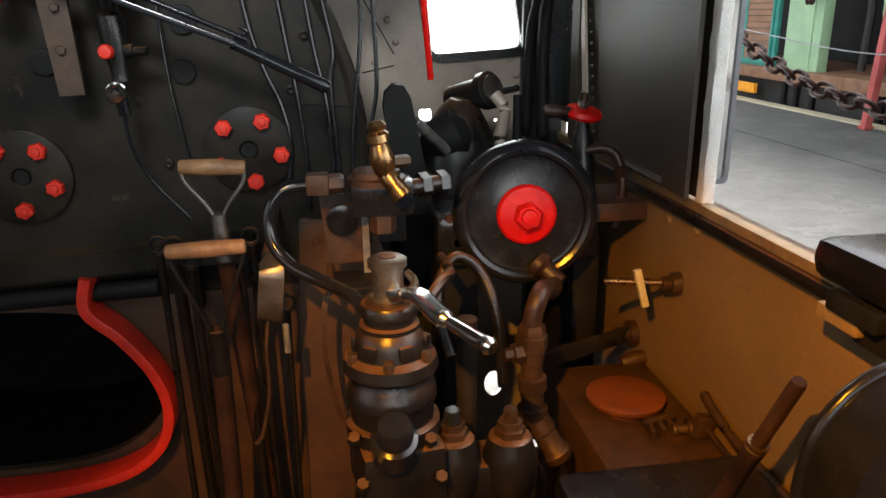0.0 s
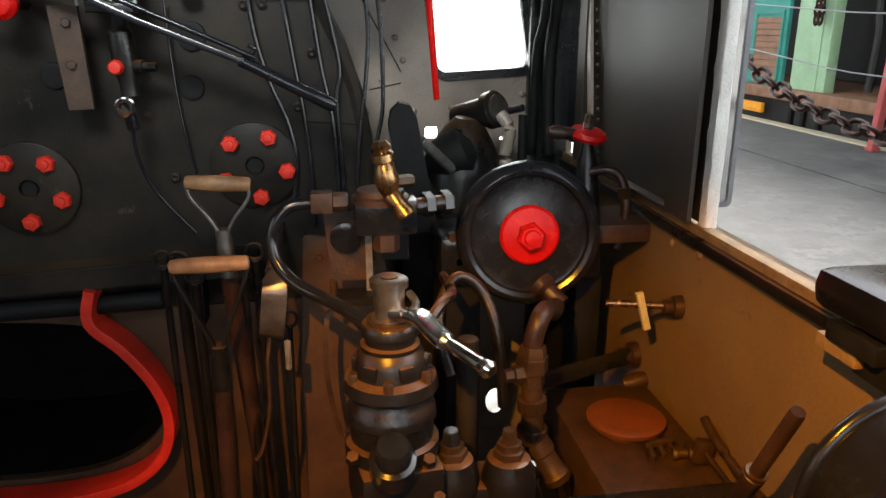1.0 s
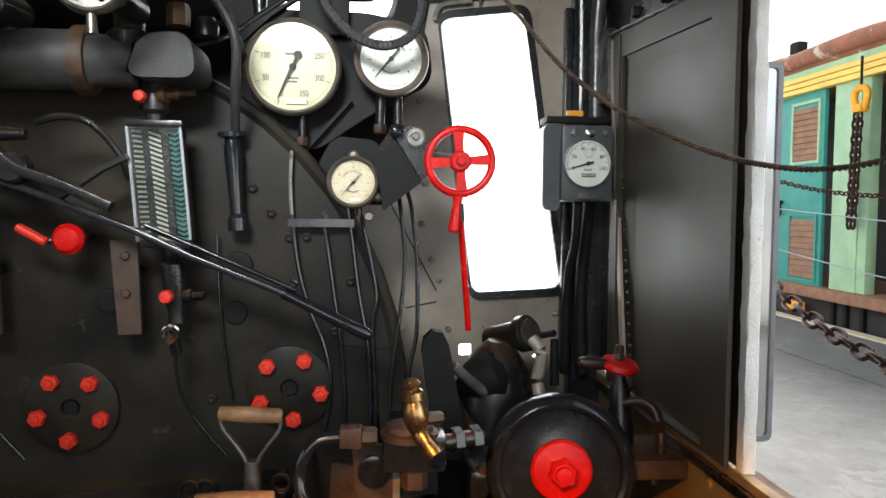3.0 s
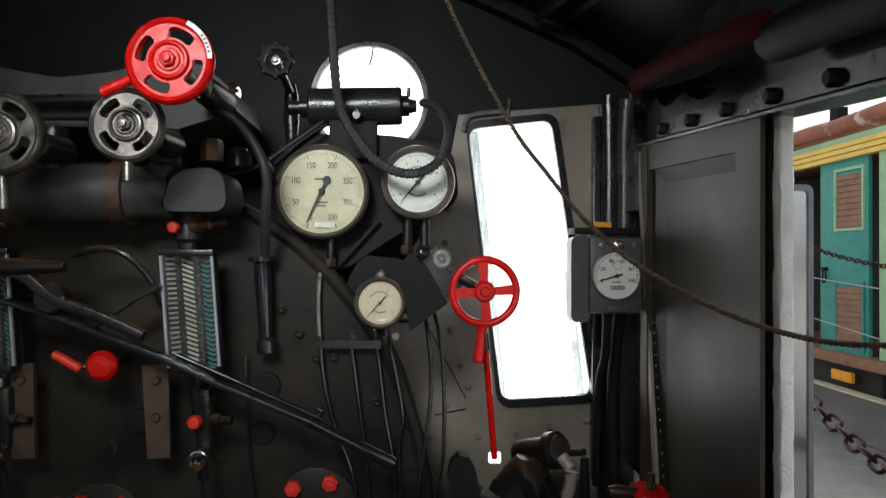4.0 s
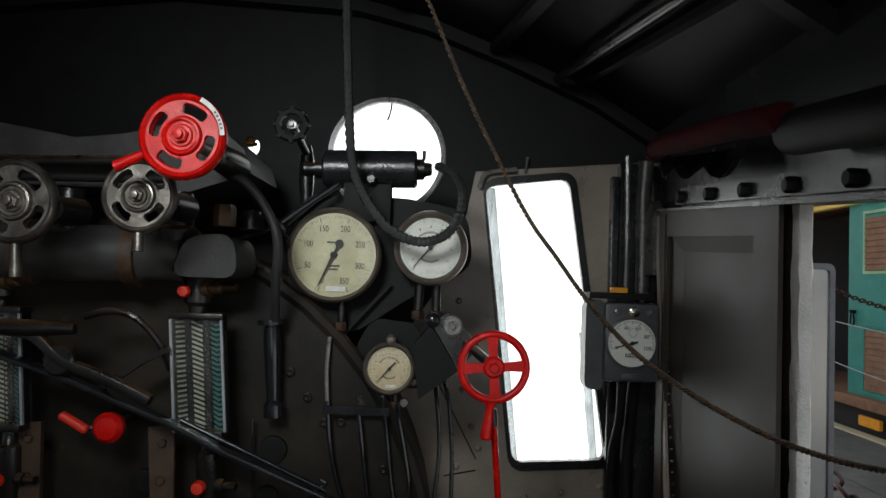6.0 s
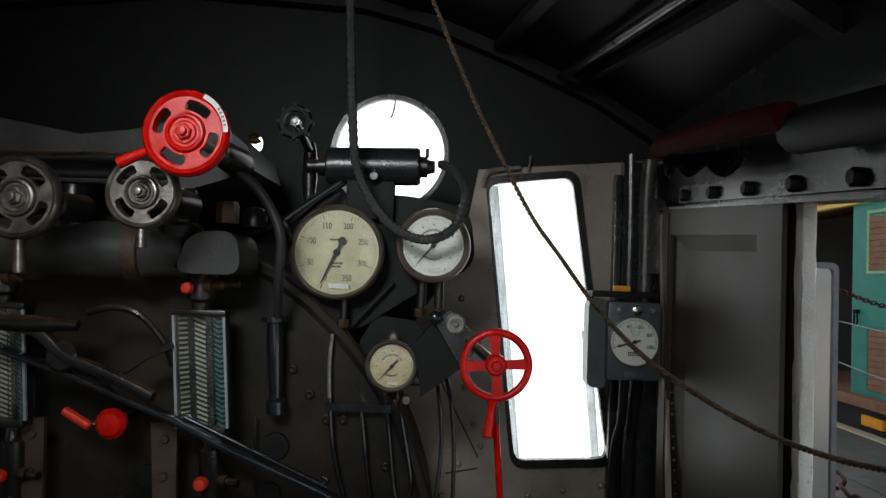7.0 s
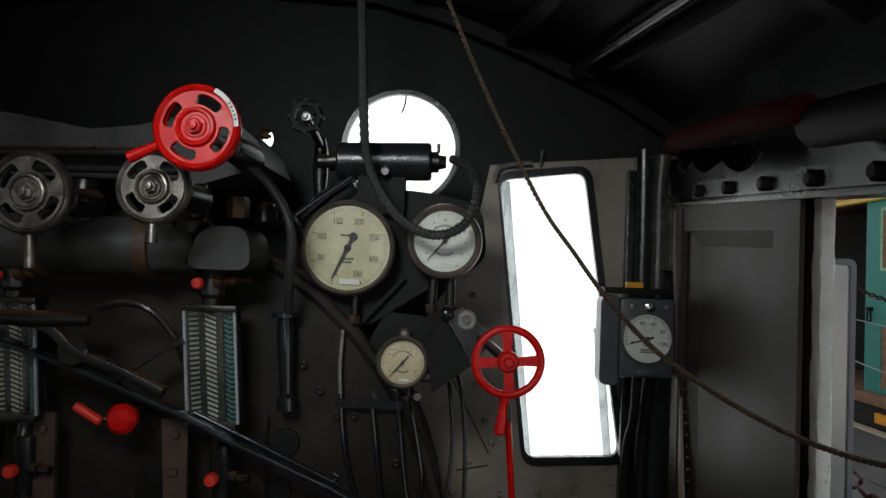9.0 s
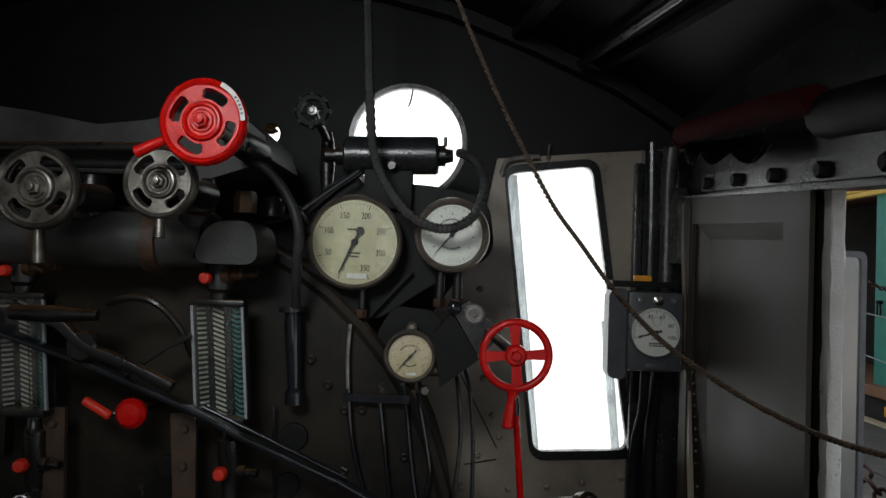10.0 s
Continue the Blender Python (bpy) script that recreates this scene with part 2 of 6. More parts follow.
def thing(name, at, label, category, group="", kind=""):
    """An Empty at the thing's base."""
    e = new(name)
    e.location = at
    e.empty_display_size = 0.05
    HOME[e.name] = Matrix.Translation(at)
    return tagged(e, label, category, group, kind)


def shift(e, dx=0.0, dy=0.0, dz=0.0):
    """Moves a whole thing."""
    e.location = e.location + Vector((dx, dy, dz))


def mesh_of(bm, name, material, smooth=True):
    me = bpy.data.meshes.new(name)
    bmesh.ops.recalc_face_normals(bm, faces=bm.faces)
    bm.to_mesh(me)
    bm.free()
    me.materials.append(material)
    if smooth:
        me.polygons.foreach_set("use_smooth", [True] * len(me.polygons))
        me.set_sharp_from_angle(angle=radians(38))
    return me


def part(name, bm, material, parent, label="", smooth=True):
    """Links a bmesh, made in world coordinates, as one mesh under a thing or a part."""
    ob = new(name, mesh_of(bm, name, material, smooth))
    ob.parent = parent
    ob.matrix_parent_inverse = HOME.get(parent.name, Matrix.Identity(4)).inverted()
    if label:
        ob["label"] = label
    return ob


def solid(name, bm, material, label="", category="", group="", kind="", smooth=True):
    return tagged(new(name, mesh_of(bm, name, material, smooth)), label, category, group, kind)


def B():
    return bmesh.new()


def box(bm, c, s, rot=(0, 0, 0), bev=0.0, m=None):
    """A box of size s about c, its edges rounded by bev."""
    tmp = bmesh.new()
    bmesh.ops.create_cube(tmp, size=1)
    bmesh.ops.scale(tmp, vec=s, verts=tmp.verts)
    if bev:
        bmesh.ops.bevel(tmp, geom=tmp.edges[:], offset=bev, segments=2, affect="EDGES", profile=0.6)
    bmesh.ops.transform(tmp, matrix=(m or pose(*c, *rot)), verts=tmp.verts)
    return join(bm, tmp)


def join(bm, tmp):
    me = bpy.data.meshes.new("tmp")
    tmp.to_mesh(me)
    tmp.free()
    bm.from_mesh(me)
    bpy.data.meshes.remove(me)
    return bm


def slab(bm, a, b, bev=0.0):
    """A box between two corners."""
    return box(bm, [(p + q) / 2 for p, q in zip(a, b)], [abs(q - p) for p, q in zip(a, b)], bev=bev)


def axis_frame(o, d):
    d = Vector(d).normalized()
    return Matrix.Translation(o) @ d.to_track_quat("Z", "Y").to_matrix().to_4x4()


def lathe(bm, o, d, profile, n=24):
    """Turned solid: profile of (along, radius) from o along d, closed at both ends."""
    m = axis_frame(o, d)
    rings = []
    for h, r in profile:
        if r <= 1e-6:
            rings.append([bm.verts.new(m @ Vector((0, 0, h)))])
        else:
            rings.append([bm.verts.new(m @ Vector((r * math.cos(k * math.tau / n), r * math.sin(k * math.tau / n), h))) for k in range(n)])
    for p, q in zip(rings, rings[1:]):
        for k in range(n):
            j = (k + 1) % n
            if len(p) == 1 and len(q) == 1:
                break
            if len(p) == 1:
                bm.faces.new((p[0], q[k], q[j]))
            elif len(q) == 1:
                bm.faces.new((p[k], p[j], q[0]))
            else:
                bm.faces.new((p[k], p[j], q[j], q[k]))
    for ring in (rings[0], rings[-1]):
        if len(ring) > 2 and tuple(profile[0]) != tuple(profile[-1]):
            bm.faces.new(ring)
    return bm


def rod(bm, a, b, r, r2=None, n=12, bev=0.0):
    a, b = Vector(a), Vector(b)
    h = (b - a).length
    r2 = r if r2 is None else r2
    e = bev or min(r, r2) * 0.15
    return lathe(bm, a, b - a, [(0, r - e), (e, r), (h - e, r2), (h, r2 - e)], n)


def hexa(bm, o, d, r, h, turn=0.3):
    """Six-sided nut or bolt head with a chamfer."""
    m = axis_frame(o, d) @ Matrix.Rotation(turn, 4, "Z")
    return lathe_m(bm, m, [(0, r), (h * 0.8, r), (h, r * 0.82)], 6)


def lathe_m(bm, m, profile, n):
    rings = [[bm.verts.new(m @ Vector((r * math.cos(k * math.tau / n), r * math.sin(k * math.tau / n), h))) for k in range(n)] for h, r in profile]
    for p, q in zip(rings, rings[1:]):
        for k in range(n):
            bm.faces.new((p[k], p[(k + 1) % n], q[(k + 1) % n], q[k]))
    bm.faces.new(rings[0]), bm.faces.new(rings[-1])
    return bm


def spline(pts, steps=5, closed=False):
    """Catmull-Rom points through pts."""
    p = [Vector(v) for v in pts]
    out = []
    n = len(p)
    for i in range(n if closed else n - 1):
        if closed:
            a, b, c, d = p[i - 1], p[i], p[(i + 1) % n], p[(i + 2) % n]
        else:
            a, b, c, d = p[max(i - 1, 0)], p[i], p[i + 1], p[min(i + 2, n - 1)]
        for k in range(steps):
            t = k / steps
            out.append(0.5 * ((2 * b) + (c - a) * t + (2 * a - 5 * b + 4 * c - d) * t * t + (3 * b - a - 3 * c + d) * t ** 3))
    if not closed:
        out.append(p[-1])
    return out


def sweep(bm, pts, section, closed=False, up=(0, 0, 1), twist=0.0):
    """Carries a closed 2D section along pts. up fixes the section's second axis."""
    rings = []
    n = len(pts)
    for i, p in enumerate(pts):
        a = pts[i - 1] if (i or closed) else p
        b = pts[(i + 1) % n] if (closed or i < n - 1) else p
        d = (b - a).normalized()
        u = Vector(up)
        if abs(d.dot(u)) > 0.98:
            u = Vector((0, 1, 0)) if abs(d.y) < 0.9 else Vector((1, 0, 0))
        s = d.cross(u).normalized()
        u = s.cross(d)
        c, e = math.cos(twist * i), math.sin(twist * i)
        rings.append([bm.verts.new(p + s * (x * c - y * e) + u * (x * e + y * c)) for x, y in section])
    k = len(section)
    for i in range(n if closed else n - 1):
        p, q = rings[i], rings[(i + 1) % n]
        for j in range(k):
            bm.faces.new((p[j], p[(j + 1) % k], q[(j + 1) % k], q[j]))
    if not closed:
        bm.faces.new(rings[0]), bm.faces.new(rings[-1])
    return bm


def circle(r, n=8):
    return [(r * math.cos(k * math.tau / n), r * math.sin(k * math.tau / n)) for k in range(n)]


def tube(bm, pts, r, n=8, steps=5, closed=False, up=(0, 1, 0)):
    return sweep(bm, spline(pts, steps, closed), circle(r, n), closed, up)


def prism(bm, poly, vec):
    """A flat polygon pushed along vec."""
    vec = Vector(vec)
    lo = [bm.verts.new(Vector(p)) for p in poly]
    hi = [bm.verts.new(Vector(p) + vec) for p in poly]
    n = len(poly)
    for i in range(n):
        bm.faces.new((lo[i], lo[(i + 1) % n], hi[(i + 1) % n], hi[i]))
    bm.faces.new(lo), bm.faces.new(hi)
    return bm


def pierced(bm, outer, holes, to3, vec):
    """A plate with openings through it: 2D loops, set in space by to3, pushed along vec."""
    vec = Vector(vec)
    layers = []
    for off in (Vector((0, 0, 0)), vec):
        loops = [[bm.verts.new(to3(*p) + off) for p in loop] for loop in (outer, *holes)]
        edges = [bm.edges.new((lp[i], lp[(i + 1) % len(lp)])) for lp in loops for i in range(len(lp))]
        bmesh.ops.triangle_fill(bm, use_beauty=True, use_dissolve=False, edges=edges)
        layers.append(loops)
    for la, lb in zip(*layers):
        for i in range(len(la)):
            j = (i + 1) % len(la)
            bm.faces.new((la[i], la[j], lb[j], lb[i]))
    return bm


def rounded(corners, r, n=5):
    """Polygon with its corners rounded by r."""
    out = []
    k = len(corners)
    for i in range(k):
        p, a, b = Vector(corners[i]), Vector(corners[i - 1]), Vector(corners[(i + 1) % k])
        u, v = (a - p).normalized() * r, (b - p).normalized() * r
        for j in range(n + 1):
            t = j / n
            q = (p + u) * (1 - t) ** 2 + p * 2 * t * (1 - t) + (p + v) * t * t
            out.append((q.x, q.y))
    return out


def ring2d(cx, cz, r, n=32, rz=None):
    return [(cx + r * math.cos(k * math.tau / n), cz + (rz or r) * math.sin(k * math.tau / n)) for k in range(n)]


def front(y):
    return lambda x, z: Vector((x, y, z))


def side(x):
    return lambda y, z: Vector((x, y, z))


def text_mesh(words, size, m, material, name, parent):
    cu = bpy.data.curves.new(name, "FONT")
    cu.body, cu.size, cu.align_x, cu.align_y, cu.extrude = words, size, "CENTER", "CENTER", 0.0004
    tmp = bpy.data.objects.new("tmp", cu)
    scene.collection.objects.link(tmp)
    dg = bpy.context.evaluated_depsgraph_get()
    me = bpy.data.meshes.new_from_object(tmp.evaluated_get(dg))
    bpy.data.objects.remove(tmp)
    me.transform(m)
    me.name = name
    me.materials.clear()
    me.materials.append(material)
    ob = new(name, me)
    ob.parent = parent
    ob.matrix_parent_inverse = HOME.get(parent.name, Matrix.Identity(4)).inverted()
    return ob


# ---------------------------------------------------------------- the cab's shell
FLOOR, SILL, WALL_Y, SIDE_X = -0.25, 1.0, 2.838, 1.19
ROOF = [(-1.95, 2.20), (-1.7, 2.40), (-1.3, 2.56), (-0.9, 2.66), (-0.35, 2.72), (0.25, 2.69), (0.47, 2.636), (0.73, 2.535), (1.0, 2.415), (1.21, 2.285), (1.32, 2.19)]


def roof_z(x):
    for (a, za), (b, zb) in zip(ROOF, ROOF[1:]):
        if a <= x <= b:
            return za + (zb - za) * (x - a) / (b - a)
    return 2.2


solid("floor", slab(B(), (-1.9, -1.6, FLOOR - 0.05), (1.24, 2.9, FLOOR)), RUSTY, "dusty brown steel cab floor", "floor", kind="structure")

WINDOW = [(0.662, 2.117), (0.930, 2.150), (1.066, 1.266), (0.775, 1.250)]
PORT = (0.344, 2.206, 0.173)
wall_outline = [(-1.9, FLOOR), (1.24, FLOOR)] + [(x, z + 0.02) for x, z in reversed(ROOF) if -1.9 < x < 1.24]
wall_holes = [rounded(WINDOW, 0.035), ring2d(*PORT, n=40), rounded([(0.735, 1.082), (0.775, 1.082), (0.775, 1.045), (0.735, 1.045)], 0.008),
              ring2d(0.985, 0.085, 0.034, 18, 0.05), ring2d(1.15, -0.16, 0.02, 14, 0.045), ring2d(-0.082, 2.218, 0.02, 14, 0.028),
              ring2d(0.985, 1.04, 0.006, 8), ring2d(0.985, 1.085, 0.006, 8)]
wall_front = solid("wall_front", pierced(B(), wall_outline, wall_holes, front(WALL_Y), (0, 0.02, 0)), WALL, "grey brown riveted steel front wall of the cab", "wall", kind="structure", smooth=False)
b = B()
for x, z in [(0.503, 1.079), (0.493, 1.009), (0.643, 1.356), (0.667, 1.289), (0.61, 1.47), (0.60, 1.23), (0.62, 1.60), (0.70, 1.13), (0.82, 1.14), (0.93, 1.16), (1.05, 1.18), (0.60, 1.86), (0.59, 1.75), (1.08, 1.95), (1.10, 1.40), (0.55, 1.13)]:
    lathe(b, (x, WALL_Y, z), (0, -1, 0), [(0, 0.011), (0.004, 0.010), (0.008, 0.005), (0.009, 0)], 10)
part("rivet", b, WALL, wall_front)
b = B()
for a, c in (((0.445, 1.66), (0.545, 1.468)), ((0.545, 1.468), (0.66, 1.255)), ((0.56, 1.20), (0.66, 1.22))):
    sweep(b, [Vector((a[0], WALL_Y - 0.001, a[1])), Vector((c[0], WALL_Y - 0.001, c[1]))], [(-0.002, -0.002), (0.002, -0.002), (0.002, 0.002), (-0.002, 0.002)], up=(0, 1, 0))
part("seam", b, SOOT, wall_front)
b = B()
slab(b, (1.085, 2.79, 0.02), (1.19, WALL_Y - 0.002, 2.2))
slab(b, (1.06, 2.80, 1.0), (1.085, WALL_Y - 0.002, 2.16), 0.006)
part("corner_post", b, WALLDARK, wall_front, "dark grey painted steel corner post")
part("corner_pipe", tube(B(), [(1.150, 2.765, 1.72), (1.150, 2.765, 1.95), (1.146, 2.755, 2.08), (1.150, 2.74, 2.20)], 0.024, 12), GLOSSGREY, wall_front, "glossy grey pipe in the corner")
part("corner_pipe", tube(B(), [(1.105, 2.775, 1.80), (1.105, 2.775, 2.0), (1.10, 2.77, 2.22)], 0.010, 8), GLOSSGREY, wall_front, "glossy grey pipe in the corner")

b = pierced(B(), [(-1.88, 1.2), (0.36, 1.2), (0.41, 1.62), (0.53, 1.80), (0.60, 2.0), (0.63, 2.165), (1.185, 2.215), (1.185, roof_z(1.185) - 0.03)] + [(x, z - 0.03) for x, z in reversed(ROOF) if -1.88 < x < 1.185], [ring2d(PORT[0], PORT[1], 0.19, 40), ring2d(-0.082, 2.218, 0.02, 14, 0.028)], front(WALL_Y - 0.006), (0, 0.004, 0))
part("upper_plate", b, SOOT, wall_front, "sooty black upper plate of the front wall", smooth=False)
# window of the front wall: frame, two grey strips, pane
win = thing("window_1", (0.86, WALL_Y, 1.24), "tall slanting front window with rounded corners and dirty glass", "window", kind="structure")
big = [(0.651, 2.142), (0.950, 2.176), (1.09, 1.240), (0.764, 1.222)]
part("frame", pierced(B(), rounded(big, 0.05), [rounded(WINDOW, 0.035)], front(WALL_Y - 0.008), (0, 0.006, 0)), WALLDARK, win, smooth=False)
part("pane", prism(B(), [(x, WALL_Y + 0.012, z) for x, z in rounded(WINDOW, 0.03)], (0, 0.004, 0)), PANE, win).visible_shadow = False
b = B()
prism(b, [(0.660, 2.885, 2.12), (0.698, 2.885, 2.12), (0.798, 2.885, 1.24), (0.768, 2.885, 1.235)], (0, 0.02, 0))
part("grey_strip", b, FROST, win, "grey glass strip behind the window pane")
b = B()
prism(b, [(0.985, 2.885, 1.66), (1.014, 2.885, 1.66), (1.054, 2.885, 1.25), (1.030, 2.885, 1.25)], (0, 0.02, 0))
part("grey_strip", b, FROST, win, "grey glass strip behind the window pane")
b = B()
tube(b, [(0.645, 2.82, 2.11), (0.66, 2.815, 2.152), (0.70, 2.815, 2.165), (0.76, 2.815, 2.172)], 0.008)
rod(b, (0.79, 2.83, 2.165), (0.79, 2.80, 2.21), 0.005)
part("catch", b, STEEL, win, "bright steel window catch")

port = thing("window_2", (0.345, WALL_Y, 2.05), "round port window high in the front wall", "window", kind="structure")
part("frame", pierced(B(), ring2d(PORT[0], PORT[1], 0.188, 40), [ring2d(*PORT, n=40)], front(WALL_Y - 0.007), (0, 0.005, 0)), WALLDARK, port, smooth=False)
part("pane", prism(B(), [(x, WALL_Y + 0.012, z) for x, z in ring2d(PORT[0], PORT[1], 0.17, 40)], (0, 0.004, 0)), PANE, port).visible_shadow = False
solid("valve_stem", lathe(B(), (-0.082, 2.80, 2.212), (0, 0, 1), [(0, 0.008), (0.006, 0.020), (0.012, 0.022), (0.018, 0.012), (0.024, 0.019), (0.030, 0.016), (0.034, 0)], 16), BRASS, "small brass valve cap on the front wall", "valve")
part("wire", tube(B(), [(0.352, 2.86, 2.40), (0.352, 2.86, 2.37), (0.345, 2.86, 2.335), (0.338, 2.86, 2.325)], 0.003), SOOT, port)

# side wall: lower panel, sill, upper parts round the shutter
wall_right = solid("wall_right", slab(B(), (SIDE_X, -1.6, FLOOR), (1.23, WALL_Y, SILL - 0.02)), PANEL, "khaki painted steel side panel with dark smudges", "wall", kind="structure")
b = B()
slab(b, (SIDE_X, 2.66, SILL + 0.04), (1.23, WALL_Y, 2.05))
prism(b, [(SIDE_X, -1.6, 1.71), (SIDE_X, WALL_Y, 2.05), (SIDE_X, WALL_Y, 2.32), (SIDE_X, -1.6, 2.32)], (0.04, 0, 0))
slab(b, (SIDE_X, -1.6, SILL + 0.04), (1.23, -1.4, 2.05))
part("upper_panel", b, WALLDARK, wall_right, "dark grey painted steel header over the side opening")
b = B()
fall = 0.079
prism(b, [(1.172, -1.6, 2.088 - fall * 4.12), (1.172, 2.52, 2.088), (1.172, 2.52, 2.044), (1.172, -1.6, 2.044 - fall * 4.12)], (0.016, 0, 0))
prism(b, [(1.148, -1.6, 2.042 - fall * 4.24), (1.148, 2.64, 2.042), (1.148, 2.64, 2.036), (1.148, -1.6, 2.036 - fall * 4.24)], (0.040, 0, 0))
part("angle_iron", b, WALLDARK, wall_right, "dark angle iron along the header")
for k in range(6):
    part("bolt", hexa(B(), (1.172, 2.455 - 0.205 * k, 2.058 - 0.079 * 0.205 * k), (-1, 0, 0), 0.016, 0.018), SOOT, wall_right)
b = B()
for y, z in ((1.989, 0.928), (1.975, 0.955), (1.86, 0.94)):
    lathe(b, (SIDE_X, y, z), (-1, 0, 0), [(0, 0.012), (0.006, 0.009), (0.009, 0)], 10)
part("rivet", b, PANEL, wall_right)

sill = thing("sill", (1.19, 1.0, SILL - 0.03), "yellowed wooden sill with a dark steel angle below", "sill", kind="structure")
part("board", slab(B(), (1.178, -1.6, SILL - 0.018), (1.204, WALL_Y - 0.05, SILL + 0.002), 0.003), SILLWOOD, sill)
part("rail", slab(B(), (1.205, -1.6, SILL - 0.018), (1.236, WALL_Y - 0.05, SILL - 0.006), 0.002), IRON, sill, "dark steel guide channel")
part("angle", slab(B(), (1.170, -1.6, SILL - 0.042), (SIDE_X - 0.002, WALL_Y - 0.05, SILL - 0.02), 0.003), IRON, sill, "rusty dark angle iron")

# sliding shutter, its flaky edge post
sh = thing("sliding_shutter", (1.18, 2.25, SILL + 0.01), "dull grey sliding shutter panel with a sunk field", "shutter")
b = B()
pierced(b, [(1.872, 1.008), (2.628, 1.008), (2.628, 2.036), (1.872, 1.976)], [[(1.982, 1.014), (2.548, 1.014), (2.548, 1.957), (1.982, 1.924)]], side(1.160), (0.010, 0, 0))
part("frame", b, SHUTTER, sh, smooth=False)
b = B()
outer = [(1.982, 1.014), (2.548, 1.014), (2.548, 1.957), (1.982, 1.924)]
inner = [(2.010, 1.016), (2.476, 1.016), (2.476, 1.912), (2.010, 1.890)]
for k in range(4):
    j = (k + 1) % 4
    b.faces.new([b.verts.new((x, *p)) for x, p in ((1.1705, outer[k]), (1.1705, outer[j]), (1.186, inner[j]), (1.186, inner[k]))])
bmesh.ops.remove_doubles(b, verts=b.verts, dist=0.0001)
part("bevel", b, SHUTTER, sh, "sloping moulding round the sunk field", smooth=False)
part("field", prism(B(), [(1.186, y, z) for y, z in ((1.872, 1.008), (2.628, 1.008), (2.628, 2.036), (1.872, 1.976))], (0.003, 0, 0)), SHUTTER, sh)
part("stile_bead", sweep(B(), [Vector((1.158, 2.553, 1.03)), Vector((1.158, 2.565, 2.02))], [(-0.006, -0.003), (0.006, -0.003), (0.006, 0.003), (-0.006, 0.003)], up=(1, 0, 0)), SHUTTER, sh)
part("bead", slab(B(), (1.166, 2.630, 1.012), (1.184, 2.655, 2.036), 0.004), WALLDARK, sh)
for k in range(34):
    part("rivet", lathe(B(), (1.168, 2.425 + 0.0058 * k, 1.03 + 0.029 * k), (-1, 0, 0), [(0, 0.006), (0.005, 0.004), (0.006, 0)], 8), SHUTTER, sh)
part("edge_strip", sweep(B(), [Vector((1.163, 2.475, 1.01)), Vector((1.163, 2.655, 2.02))], [(-0.014, -0.004), (0.014, -0.004), (0.014, 0.004), (-0.014, 0.004)], up=(1, 0, 0)), WALL, sh, "pale grey edge strip")
rng = random.Random(4)
b = B()
zs = [1.0 + 0.0316 * k for k in range(32)]
pts = [Vector((1.2, 1.862, z)) for z in zs]
sweep(b, pts, rounded([(-0.017, -0.014), (0.017, -0.014), (0.017, 0.014), (-0.017, 0.014)], 0.006, 2), up=(1, 0, 0))
for v in b.verts:
    v.co += Vector((rng.uniform(-1, 1), rng.uniform(-1, 1), 0)) * 0.0014
part("edge_post", b, FLAKY, sh, "flaking white painted wooden edge post")
b = B()
prism(b, [(1.150, 2.645, 1.85), (1.150, 2.735, 1.85), (1.150, 2.735, 2.03), (1.150, 2.685, 2.072), (1.150, 2.645, 2.04)], (0.03, 0, 0))
solid("guide_plate", b, GLOSSGREY, "pointed grey steel guide plate on the side wall", "plate")

defl = thing("rear_view_mirror", (1.36, 2.20, 0.95), "tall rear-view mirror in a grey metal frame outside the cab", "mirror")
to = lambda x, z: Vector((x, 2.20, z))
part("frame", pierced(B(), rounded([(1.236, 0.95), (1.446, 0.95), (1.446, 1.882), (1.236, 1.882)], 0.02), [rounded([(1.248, 0.964), (1.434, 0.964), (1.434, 1.868), (1.248, 1.868)], 0.012)], to, (0, 0.014, 0)), GALV, defl, smooth=False)
part("pane", slab(B(), (1.248, 2.206, 0.964), (1.438, 2.211, 1.868)), MIRROR, defl, "speckled mirror glass")
part("backing", slab(B(), (1.244, 2.2145, 0.958), (1.440, 2.219, 1.874)), GALV, defl)
for z in (1.06, 1.80):
    part("hinge", rod(B(), (1.25, 2.205, z), (1.225, 2.205, z), 0.008), GALV, defl)

# roof with an added unseen hatch hole; unseen left and rear walls with openings
b = B()
for (xa, za), (xb, zb) in zip(ROOF, ROOF[1:]):
    for ya, yb in (((-1.6, 0.0), (0.6, 3.0)) if -0.35 <= xa and xb <= 0.25 else ((-1.6, 3.0),)):
        prism(b, [(xa, ya, za), (xb, ya, zb), (xb, ya, zb + 0.04), (xa, ya, za + 0.04)], (0, yb - ya, 0))
solid("ceiling", b, CEIL, "sooty curved steel cab roof", "ceiling", kind="structure")
b = B()
for yy in (2.79, 1.75, 0.6):
    sweep(b, [Vector((x, yy, z - 0.022)) for x, z in ROOF], [(-0.02, -0.022), (0.02, -0.022), (0.02, 0.022), (-0.02, 0.022)], up=(0, 1, 0))
roof_ribs = solid("roof_rib", b, SOOT, "sooty steel ribs across the roof", "rib", kind="structure")
con = thing("roof_conduit", (0.93, 2.3, 2.44), "sooty dark conduit along the roof", "conduit")
part("pipe", rod(B(), (0.885, 2.70, roof_z(0.885) - 0.03), (1.03, 1.70, roof_z(1.03) - 0.03), 0.014), IRON, con)
part("batten", sweep(B(), [Vector((0.955, 2.70, roof_z(0.955) - 0.01)), Vector((1.09, 1.70, roof_z(1.09) - 0.01))], [(-0.012, -0.01), (0.012, -0.01), (0.012, 0.01), (-0.012, 0.01)]), SOOT, con)
